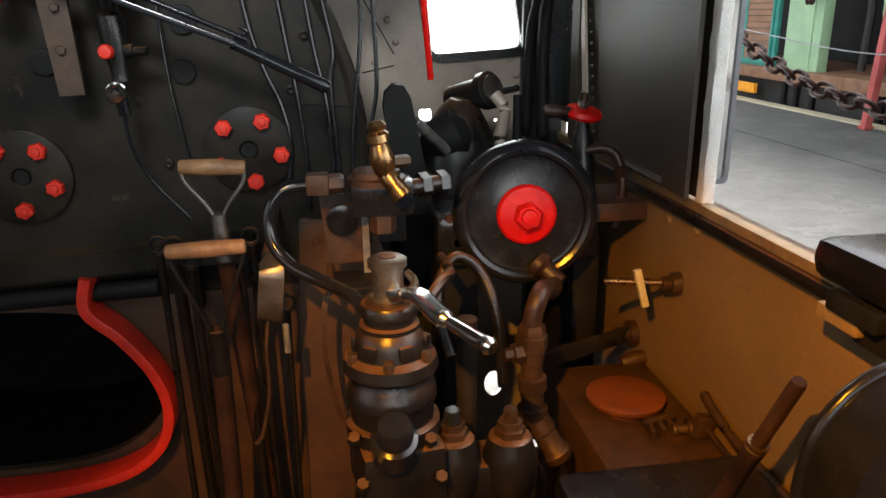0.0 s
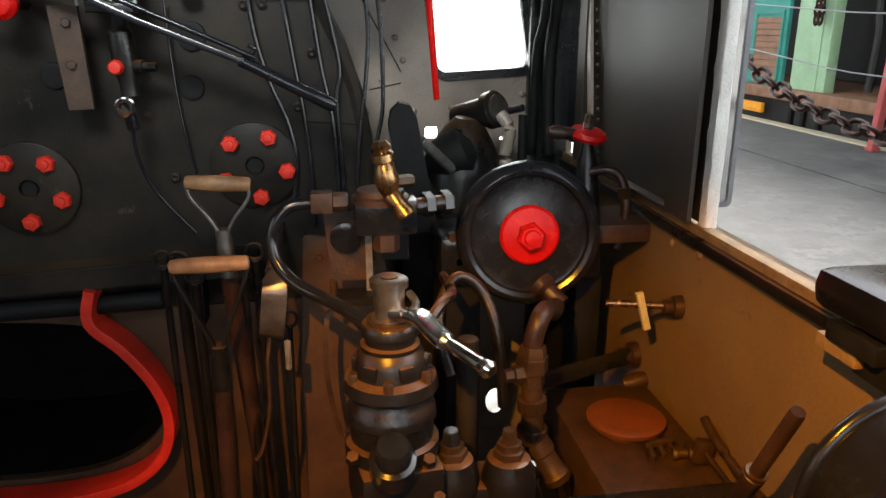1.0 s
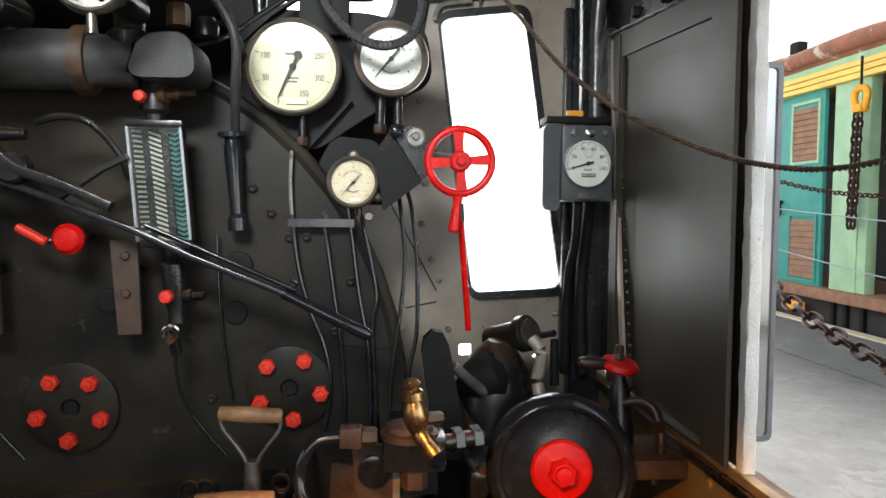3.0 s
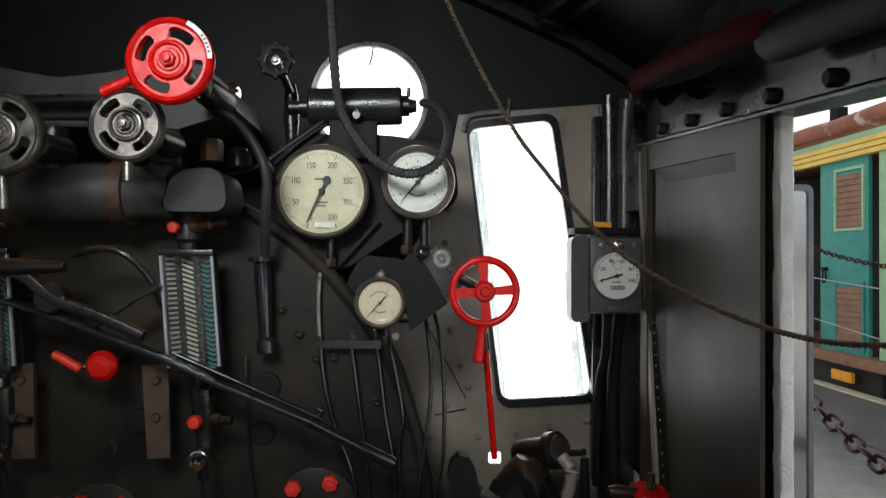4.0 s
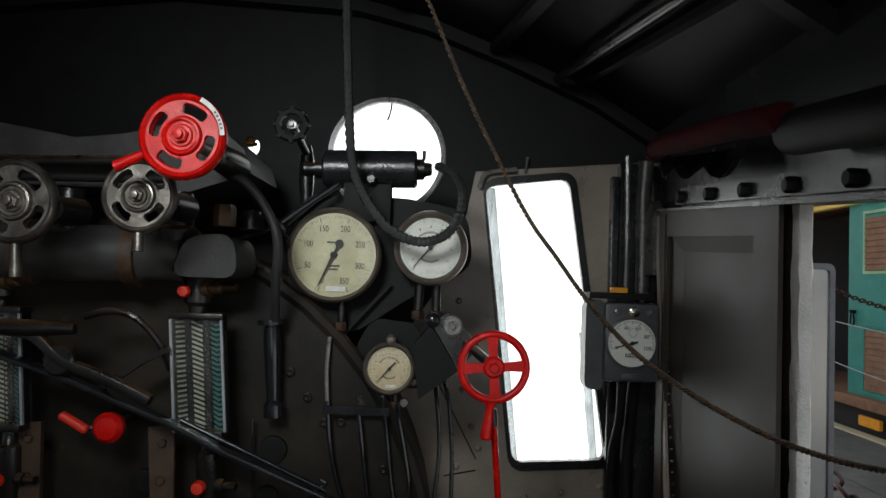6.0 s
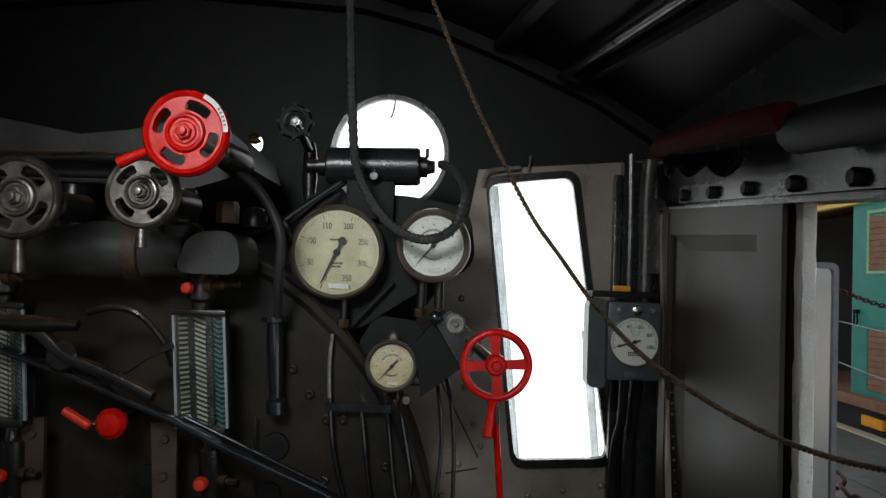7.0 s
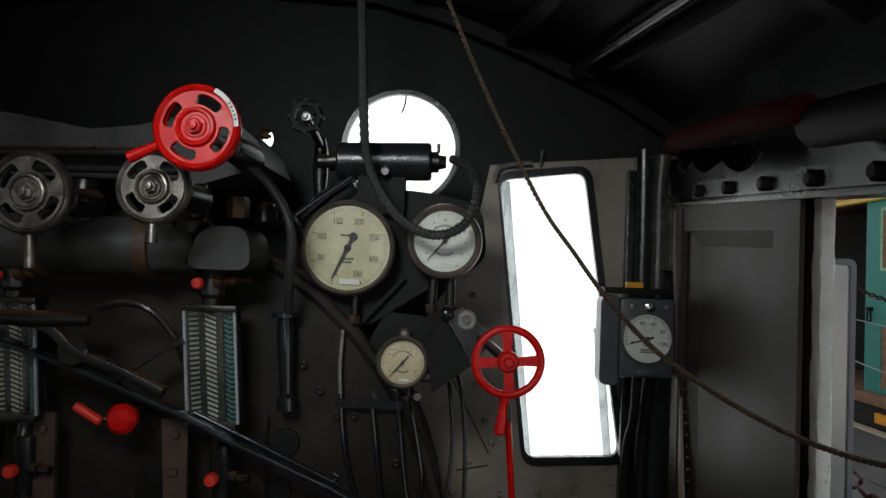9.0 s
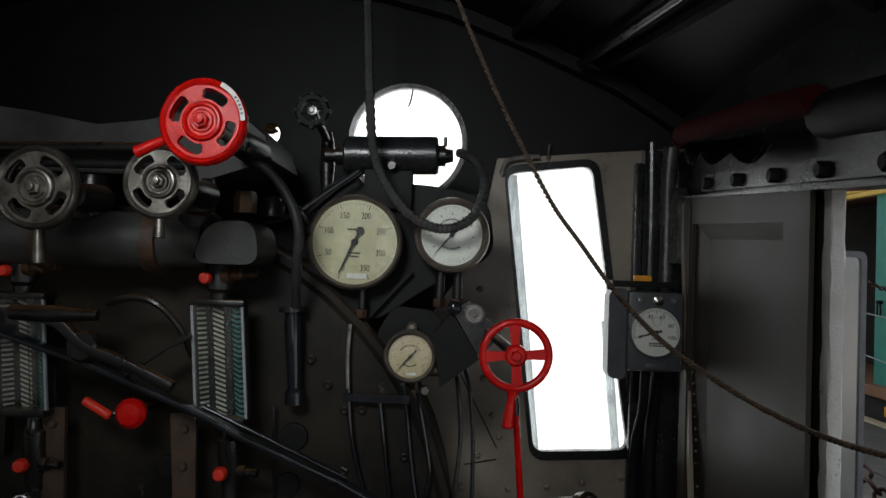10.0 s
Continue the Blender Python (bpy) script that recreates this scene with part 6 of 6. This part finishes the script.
# red topped valve with its grip
vr = thing("sanding_valve", (1.06, 2.23, 0.90), "valve with a flat red cap and a brown grip", "valve")
part("cap", lathe(B(), (1.060, 2.227, 1.118), (0.12, -0.25, 1), [(0, 0.020), (0.002, 0.044), (0.010, 0.048), (0.020, 0.042), (0.024, 0.016)], 28), RED, vr, "red painted flat cap")
part("spindle", rod(B(), (1.060, 2.225, 1.138), (1.062, 2.222, 1.178), 0.012, 0.010), BRONZE, vr)
part("spindle_nut", hexa(B(), (1.061, 2.224, 1.146), (0, 0, 1), 0.014, 0.012), CAPMETAL, vr)
part("grip", lathe(B(), (1.032, 2.222, 1.130), (-1, -0.08, 0.12), [(0, 0.010), (0.01, 0.014), (0.06, 0.0165), (0.075, 0.010), (0.078, 0)], 14), BROWNPIPE, vr)
part("body", lathe(B(), (1.065, 2.235, 1.115), (0.03, 0, -1), [(0, 0.014), (0.03, 0.018), (0.05, 0.026), (0.09, 0.026), (0.11, 0.034), (0.24, 0.034)], 18), IRON, vr)
part("pipe", tube(B(), [(1.07, 2.22, 1.035), (1.11, 2.20, 1.043), (1.137, 2.18, 1.025), (1.146, 2.16, 0.96), (1.140, 2.16, 0.90), (1.128, 2.16, 0.855)], 0.013, 10), BROWNPIPE, vr)
part("pipe_nut", hexa(B(), (1.140, 2.165, 1.005), (0.1, 0, -1), 0.018, 0.026), BRONZE, vr)
part("bracket", slab(B(), (1.04, 2.10, 0.885), (1.188, 2.30, 0.93), 0.004), RUSTY, vr)
shift(vr, 0.0, 0.0, 0.012)

# ---------------------------------------------------------------- along the right side panel
tc = thing("drain_cock", (1.10, 1.87, 0.78), "pale brass drain cock with a T handle on the side panel", "drain cock")
part("flange", lathe(B(), (SIDE_X - 0.012, 1.885, 0.815), (-1, 0.12, 0), [(0, 0.026), (0.02, 0.024), (0.022, 0.016), (0.04, 0.016)], 14), BRONZE, tc)
part("spindle", rod(B(), (1.155, 1.89, 0.815), (1.02, 1.93, 0.815), 0.008), BRASS, tc)
part("handle", sweep(B(), [Vector((1.086, 1.905, 0.845)), Vector((1.092, 1.90, 0.818)), Vector((1.106, 1.895, 0.762))], rounded([(-0.008, -0.008), (0.008, -0.008), (0.008, 0.008), (-0.008, 0.008)], 0.003, 2), up=(0, 1, 0)), DIAL, tc, "pale painted handle bar")
shift(tc, 0.012, 0.030, -0.012)

tank = thing("oil_tank", (1.07, 1.80, FLOOR), "brown dusty oil tank with a round rusty lid", "tank")
part("body", slab(B(), (0.93, 1.60, FLOOR), (SIDE_X - 0.003, 2.06, 0.545), 0.012), RUSTY, tank)
lid = part("lid", lathe(B(), (1.057, 1.858, 0.545), (0, 0, 1), [(0, 0.066), (0.016, 0.068), (0.017, 0.084), (0.026, 0.086), (0.030, 0.080), (0.029, 0.05), (0.031, 0)], 40), LIDRUST, tank, "round rusty filler lid")
part("hinge", rod(B(), (1.055, 1.752, 0.565), (1.125, 1.765, 0.565), 0.009), BRONZE, lid)
for k in range(3):
    part("hinge_knuckle", box(B(), (1.066 + 0.022 * k, 1.742 + 0.006 * k, 0.557), (0.012, 0.046, 0.020), (14, 0, -10 + 10 * k), 0.004), BRONZE, lid)
ch = thing("pipe_clip", (1.16, 1.70, 0.545), "bronze pipe clip with a small pipe along the side panel", "clip")
part("pipe", tube(B(), [(1.172, 1.735, 0.628), (1.172, 1.70, 0.616), (1.172, 1.60, 0.596), (1.172, 1.44, 0.590), (1.172, 1.20, 0.585)], 0.010, 10), BRONZE, ch)
part("pipe", tube(B(), [(1.160, 1.69, 0.575), (1.160, 1.60, 0.566), (1.160, 1.44, 0.562), (1.160, 1.20, 0.56)], 0.006, 8), BRONZE, ch)
part("clip", box(B(), (1.160, 1.705, 0.572), (0.040, 0.026, 0.052), (0, 12, 0), 0.008), BRONZE, ch)
part("wing", box(B(), (1.148, 1.722, 0.560), (0.010, 0.050, 0.022), (25, 0, 15), 0.004), BRONZE, ch)
part("valve", lathe(B(), (1.150, 1.715, 0.562), (-1, 0.25, -0.1), [(0, 0.015), (0.014, 0.015), (0.016, 0.010), (0.036, 0.010), (0.038, 0.014), (0.046, 0.012)], 12), BRONZE, ch)

bar = thing("flat_bar", (1.0, 2.0, 0.55), "grey flat steel bar running to the side panel", "bar")
part("bar", sweep(B(), [Vector((0.845, 1.93, 0.628)), Vector((1.165, 2.115, 0.590))], rounded([(-0.004, -0.022), (0.004, -0.022), (0.004, 0.022), (-0.004, 0.022)], 0.002, 2)), WALLDARK, bar)
part("end", lathe(B(), (SIDE_X, 2.125, 0.588), (-1, 0, 0), [(0, 0.035), (0.02, 0.033), (0.022, 0.02), (0.05, 0.02)], 14), BROWNPIPE, bar)
part("knob", lathe(B(), (SIDE_X, 2.06, 0.552), (-1, 0, -0.2), [(0, 0.02), (0.03, 0.024), (0.06, 0.018), (0.062, 0)], 14), BROWNPIPE, bar)

lev = thing("sander_lever", (1.02, 1.44, 0.60), "dark brown upright lever with a round collar", "lever")
part("shaft", lathe(B(), (1.035, 1.425, 0.61), (0.016, -0.13, 0.29), [(0, 0.015), (0.15, 0.015), (0.153, 0.0165), (0.165, 0.0165), (0.168, 0.0115), (0.315, 0.0115), (0.32, 0.010)], 20), BROWNPIPE, lev)
part("collar", lathe(B(), (1.0435, 1.356, 0.764), (0.016, -0.13, 0.29), [(0, 0.017), (0.006, 0.017)], 20), BRONZE, lev)

seat = thing("driver_seat", (1.0, 1.3, FLOOR), "black leatherette driver's seat with a rounded back", "seat")
part("cushion", box(B(), (0.985, 1.31, 0.565), (0.37, 0.52, 0.075), bev=0.025), LEATHER, seat)
back = rounded([(0.920, 0.52), (0.920, 1.035), (1.205, 1.035), (1.205, 0.52)], 0.15, 12)
bk = part("backrest", prism(B(), [(x, 1.10, z) for x, z in back], (0, -0.075, 0)), LEATHER, seat)
part("piping", sweep(B(), [Vector((x, 1.098, z)) for x, z in back], circle(0.008, 10), True, (0, 1, 0)), LEATHER, bk)
part("back_stay", rod(B(), (1.05, 1.06, 0.50), (1.05, 1.06, 0.62), 0.02), STEEL, seat)
part("pedestal", lathe(B(), (0.99, 1.28, FLOOR), (0, 0, 1), [(0, 0.14), (0.02, 0.14), (0.03, 0.05), (0.72, 0.05), (0.74, 0.12), (0.78, 0.12)], 24), IRON, seat)

arm = thing("armrest", (1.19, 1.2, SILL + 0.03), "padded black armrest on a bracket over the sill", "armrest")
part("pad", box(B(), (1.185, 1.165, 1.062), (0.15, 0.46, 0.062), bev=0.026), LEATHER, arm)
part("bracket", box(B(), (1.135, 1.30, 1.012), (0.045, 0.10, 0.030), bev=0.004), BLACK, arm)
part("slot_plate", box(B(), (1.128, 1.335, 0.985), (0.014, 0.085, 0.022), bev=0.003), SILLWOOD, arm, "small pale wooden slot plate")
part("wedge", box(B(), (1.15, 1.27, 0.985), (0.03, 0.09, 0.05), bev=0.004), SOOT, arm)
shift(arm, 0.0, 0.0, -0.015)

# ---------------------------------------------------------------- ropes and chains
def twisted(pts, r, name, material, label, category):
    """A two-strand laid rope."""
    p = spline(pts, 60)
    b = B()
    for ph in (0.0, math.pi):
        strand = []
        for i, q in enumerate(p):
            d = (p[min(i + 1, len(p) - 1)] - p[max(i - 1, 0)]).normalized()
            s = d.cross(Vector((0.3, 0.1, 1))).normalized()
            u = s.cross(d)
            a = ph + i * 0.62
            strand.append(q + (s * math.cos(a) + u * math.sin(a)) * r * 0.55)
        sweep(b, strand, circle(r * 0.62, 6), up=(0.3, 0.1, 1))
    return solid(name, b, material, label, category)


twisted([(0.40, 1.93, 2.67), (0.445, 1.925, 2.46), (0.505, 1.92, 2.313), (0.570, 1.91, 2.166), (0.628, 1.90, 2.049), (0.688, 1.87, 1.933), (0.738, 1.84, 1.859), (0.784, 1.80, 1.788), (0.823, 1.745, 1.734), (0.865, 1.70, 1.690), (0.925, 1.645, 1.646), (0.985, 1.60, 1.612), (1.04, 1.55, 1.590), (1.10, 1.49, 1.580), (1.145, 1.40, 1.592), (1.165, 1.25, 1.64), (1.165, 0.9, 1.80), (1.165, 0.5, 2.03)], 0.0043, "cord_rope", ROPE, "frayed brown twisted cord slung from roof to side opening", "rope")


def chain_links(name, pts, r, wire, material, label, group):
    """A chain of oval links on a sagging line; each link is a part."""
    c = thing(name, pts[0], label, "chain", group)
    p = spline(pts, 60)
    pitch, acc, spots = r * 2.55, 0.0, [0]
    for i in range(1, len(p)):
        acc += (p[i] - p[i - 1]).length
        if acc >= pitch:
            spots.append(i)
            acc = 0.0
    oval = [Vector((r * 0.72 * math.sin(a) + r * 0.95 * max(-1, min(1, 2.2 * math.sin(a))) * 0.75, r * 0.95 * math.cos(a), 0)) for a in np.linspace(0, math.tau, 17)[:-1]]
    me = mesh_of(sweep(B(), oval, circle(wire, 8), True, (0, 0, 1)), "link", material)
    for k, i in enumerate(spots):
        d = (p[min(i + 1, len(p) - 1)] - p[max(i - 1, 0)]).normalized()
        q = d.to_track_quat("X", "Z").to_matrix().to_4x4()
        ob = new("link", me)
        ob.parent = c
        ob.matrix_parent_inverse = HOME[c.name].inverted()
        ob.matrix_basis = Matrix.Translation(p[i]) @ q @ Matrix.Rotation(radians(45 if k % 2 else -45), 4, "X")
    return c


PLAT = 0.45
para = [(1.63, y, 1.165 + 0.30 * (y - 1.87) ** 2) for y in np.linspace(3.3, 0.5, 15)]
chain_links("barrier_chain", para, 0.0200, 0.0060, CHAINMAT, "heavy dark red iron barrier chain beside the engine", "platform chains")
for y in (3.32, 0.48):
    po = thing("chain_post", (1.63, y, PLAT), "red painted chain post on the platform", "post", "platform chain posts")
    part("post", rod(B(), (1.63, y, PLAT), (1.63, y, 1.80), 0.03), PINKRED, po)
    part("base", lathe(B(), (1.63, y, PLAT), (0, 0, 1), [(0, 0.09), (0.02, 0.09), (0.03, 0.04)], 18), PINKRED, po)
far = [(4.05, y, 1.64 + 0.058 * (y - 5.1) ** 2) for y in np.linspace(7.3, 3.0, 14)]
chain_links("thin_chain", far, 0.020, 0.006, CHAINMAT, "thin rusty barrier chain on the far side of the platform", "platform chains")

# ---------------------------------------------------------------- outside: platform, carriage, distance
solid("ground", slab(B(), (-300, -300, -1.2), (300, 300, -1.0)), GROUND, "pale ballast ground round the engine", "ground", kind="structure")
plat = tagged(new("platform", mesh_of(slab(B(), (1.55, -30, -1.0), (3.60, 40, PLAT)), "platform", CONCRETE, False)), "stained grey concrete platform", "platform", kind="structure")
part("slab", slab(B(), (3.622, -30, -1.0), (4.66, 40, PLAT - 0.002)), CONCRETE, plat, smooth=False)
part("joint", slab(B(), (3.60, -30, -1.0), (3.622, 40, PLAT - 0.012)), SOOT, plat, smooth=False)
part("edge_stone", slab(B(), (4.66, -30, -1.0), (4.80, 40, PLAT + 0.012), 0.01), EDGESTONE, plat, "pale yellow worn platform edge")

CX = 5.0
car = thing("railway_carriage", (CX + 1.2, 7.0, -1.0), "old teal and mint green wooden railway carriage with open doors", "carriage")
part("floor", slab(B(), (CX - 0.12, 0.0, 0.66), (CX + 2.4, 14.0, 0.77), 0.01), LOUVRE, car, "brown plank footboard")
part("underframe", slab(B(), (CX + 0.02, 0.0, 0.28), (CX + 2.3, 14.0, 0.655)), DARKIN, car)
# dark block fills the carriage, its inner shade put into the colour
part("inside", slab(B(), (CX + 1.1, 0.0, 0.78), (CX + 2.4, 14.0, 2.9)), DARKIN, car, "dark block for the shaded carriage inside")
part("marker", slab(B(), (CX - 0.14, 7.70, 0.50), (CX - 0.10, 8.06, 0.60), 0.004), ORANGE, car, "orange painted marker block")
for y0 in (7.35, 7.15, 6.9, 6.0, 5.0):
    part("step_iron", slab(B(), (CX - 0.02, y0, PLAT - 0.6), (CX + 0.03, y0 + 0.05, 0.66)), SOOT, car)


def louvre_door(y0, y1):
    d = part("door", slab(B(), (CX, y0, 0.655), (CX + 0.045, y1, 2.80), 0.006), TEAL, car, "teal painted door with two brown louvre panels")
    for z0, z1 in ((2.04, 2.70), (0.80, 1.52)):
        fr = pierced(B(), [(y0 + 0.05, z0), (y1 - 0.30, z0), (y1 - 0.30, z1), (y0 + 0.05, z1)], [[(y0 + 0.08, z0 + 0.03), (y1 - 0.33, z0 + 0.03), (y1 - 0.33, z1 - 0.03), (y0 + 0.08, z1 - 0.03)]], side(CX - 0.022), (0.02, 0, 0))
        part("louvre_frame", fr, MINT if z0 > 1 else TEAL, d, smooth=False)
        n = int((z1 - z0 - 0.06) / 0.062)
        for k in range(n):
            z = z0 + 0.035 + 0.062 * k
            part("slat", prism(B(), [(CX - 0.004, y0 + 0.08, z), (CX - 0.016, y0 + 0.08, z + 0.004), (CX - 0.006, y0 + 0.08, z + 0.060), (CX - 0.003, y0 + 0.08, z + 0.058)], (0, y1 - y0 - 0.41, 0)), LOUVRE, d, smooth=False)
    hl = part("handle", slab(B(), (CX - 0.05, y1 - 0.16, 1.62), (CX - 0.002, y1 - 0.10, 1.66), 0.006), SOOT, d)
    part("hasp", tube(B(), [(CX - 0.03, y1 - 0.15, 1.62), (CX - 0.03, y1 - 0.16, 1.52), (CX - 0.03, y1 - 0.10, 1.50), (CX - 0.03, y1 - 0.10, 1.62)], 0.01, 6), SOOT, hl)
    return d


louvre_door(7.64, 8.51)
louvre_door(10.2, 11.1)
louvre_door(3.6, 4.5)
for y0, y1 in ((6.92, 7.46), (9.6, 10.0), (4.7, 5.2)):
    part("pillar", slab(B(), (CX - 0.01, y0, 0.70), (CX + 0.10, y1, 2.86), 0.012), MINT, car, "mint green body pillar")
    part("pillar_bead", slab(B(), (CX - 0.022, y0 + 0.12, 0.75), (CX - 0.012, y0 + 0.15, 2.8)), MINT, car)
arc = [(6.20, 2.86), (6.50, 2.86), (6.50, 1.30), (6.44, 1.12), (6.30, 1.06), (6.20, 1.12)]
part("seat_end", prism(B(), [(CX + 0.25, y, z) for y, z in arc], (0.06, 0, 0)), MINT, car, "mint green curved seat end")
part("seat_end", prism(B(), [(CX + 0.25, y - 0.75, z) for y, z in arc], (0.06, 0, 0)), MINT, car, "mint green curved seat end")
part("seat_bracket", tube(B(), [(CX + 0.22, 6.62, 2.4), (CX + 0.22, 6.64, 1.6), (CX + 0.22, 6.60, 1.3), (CX + 0.22, 6.62, 0.8)], 0.035), DARKIN, car)
b = B()
for zz in (2.785, 2.845, 2.905):
    slab(b, (CX - 0.07, 0.0, zz), (CX + 0.03, 14.0, zz + 0.052), 0.008)
part("cornice", b, CREAM, car, "cream yellow moulded cornice")
part("fascia", slab(B(), (CX - 0.05, 0.0, 2.962), (CX + 0.03, 14.0, 3.09)), MINT, car)
b = B()
sweep(b, [Vector((CX - 0.10 + rng.uniform(-0.01, 0.01), 0.5 * k, 3.13 + rng.uniform(-0.012, 0.012))) for k in range(29)], circle(0.085, 10))
part("gutter", b, GUTTER, car, "rusty red round gutter pipe")
part("roof", prism(B(), [(CX - 0.12, 0.0, 3.09), (CX + 0.6, 0.0, 3.20), (CX + 1.3, 0.0, 3.24), (CX + 2.5, 0.0, 3.10), (CX + 2.5, 0.0, 3.02), (CX - 0.05, 0.0, 3.02)], (0, 14.0, 0)), GUTTER, car)
part("chimney", slab(B(), (CX + 0.1, 8.35, 3.18), (CX + 0.22, 8.5, 3.42)), SOOT, car, "small dark roof vent")
for y0 in (3.5, 9.5):
    part("wheel", lathe(B(), (CX + 0.3, y0, -0.52), (1, 0, 0), [(0, 0.44), (0.03, 0.48), (0.12, 0.46), (0.13, 0.1)], 28), SOOT, car)

hk = thing("chain_hoist", (4.85, 6.92, 1.35), "hanging chain with a big orange hook", "hook")
part("hook", tube(B(), [(4.85, 6.86, 2.665), (4.85, 6.945, 2.635), (4.85, 6.955, 2.55), (4.85, 6.90, 2.475), (4.85, 6.83, 2.475), (4.85, 6.785, 2.55), (4.85, 6.79, 2.635)], 0.032, 10, closed=True), ORANGE, hk)
part("block", box(B(), (4.85, 6.87, 2.48), (0.10, 0.13, 0.075), bev=0.02), ORANGE, hk)
part("shank", rod(B(), (4.85, 6.87, 2.66), (4.85, 6.87, 2.95), 0.012), SOOT, hk, "dark thin hanger rod")
b = B()
for side_off in (-0.03, 0.03):
    for k in range(15):
        c = Vector((4.85, 6.90 + side_off + 0.003 * k, 2.41 - 0.07 * k))
        tube(b, [c + Vector(((0.026 * math.cos(a)) * (k % 2), (0.026 * math.cos(a)) * (1 - k % 2), 0.05 * math.sin(a))) for a in np.linspace(0, math.tau, 9)[:-1]], 0.013, 6, 2, True)
part("chain", b, CHAINMAT, hk, "dark doubled hoist chain")
rp = thing("red_post", (4.55, 5.62, PLAT), "faded red leaning post at the platform edge", "post")
part("post", sweep(B(), [Vector((4.56, 5.62, PLAT)), Vector((4.56, 5.52, 1.8)), Vector((4.56, 5.44, 2.9))], rounded([(-0.03, -0.03), (0.03, -0.03), (0.03, 0.03), (-0.03, 0.03)], 0.006, 2), up=(0, 1, 0)), PINKRED, rp)
part("foot", slab(B(), (4.52, 5.58, PLAT + 0.01), (4.60, 5.66, PLAT + 0.03)), PINKRED, rp)
for ends in (((4.05, 7.3, 1.60), (4.05, 6.2, 1.52), (4.05, 4.8, 1.46), (4.05, 3.0, 1.58)), ((4.05, 7.3, 1.25), (4.05, 6.3, 1.15), (4.05, 5.0, 1.06), (4.05, 3.0, 1.15))):
    solid("wire_line", tube(B(), ends, 0.005, 6), GALV, "thin grey barrier wire between the far posts", "wire", "barrier wires")
for y in (7.3, 3.0):
    po = thing("chain_post", (4.05, y, PLAT), "red painted chain post on the platform", "post", "platform chain posts")
    part("post", rod(B(), (4.05, y, PLAT), (4.05, y, 2.0), 0.022), PINKRED, po)
    part("base", lathe(B(), (4.05, y, PLAT), (0, 0, 1), [(0, 0.08), (0.02, 0.08), (0.03, 0.03)], 18), PINKRED, po)
# glowing board that stands in for the bright distance beyond the front windows
solid("backdrop", slab(B(), (-2.6, 5.0, -0.98), (1.95, 5.05, 5.5)), DISTANCE_GLOW, "glowing board for the bright hazy distance ahead of the engine", "backdrop", kind="structure")
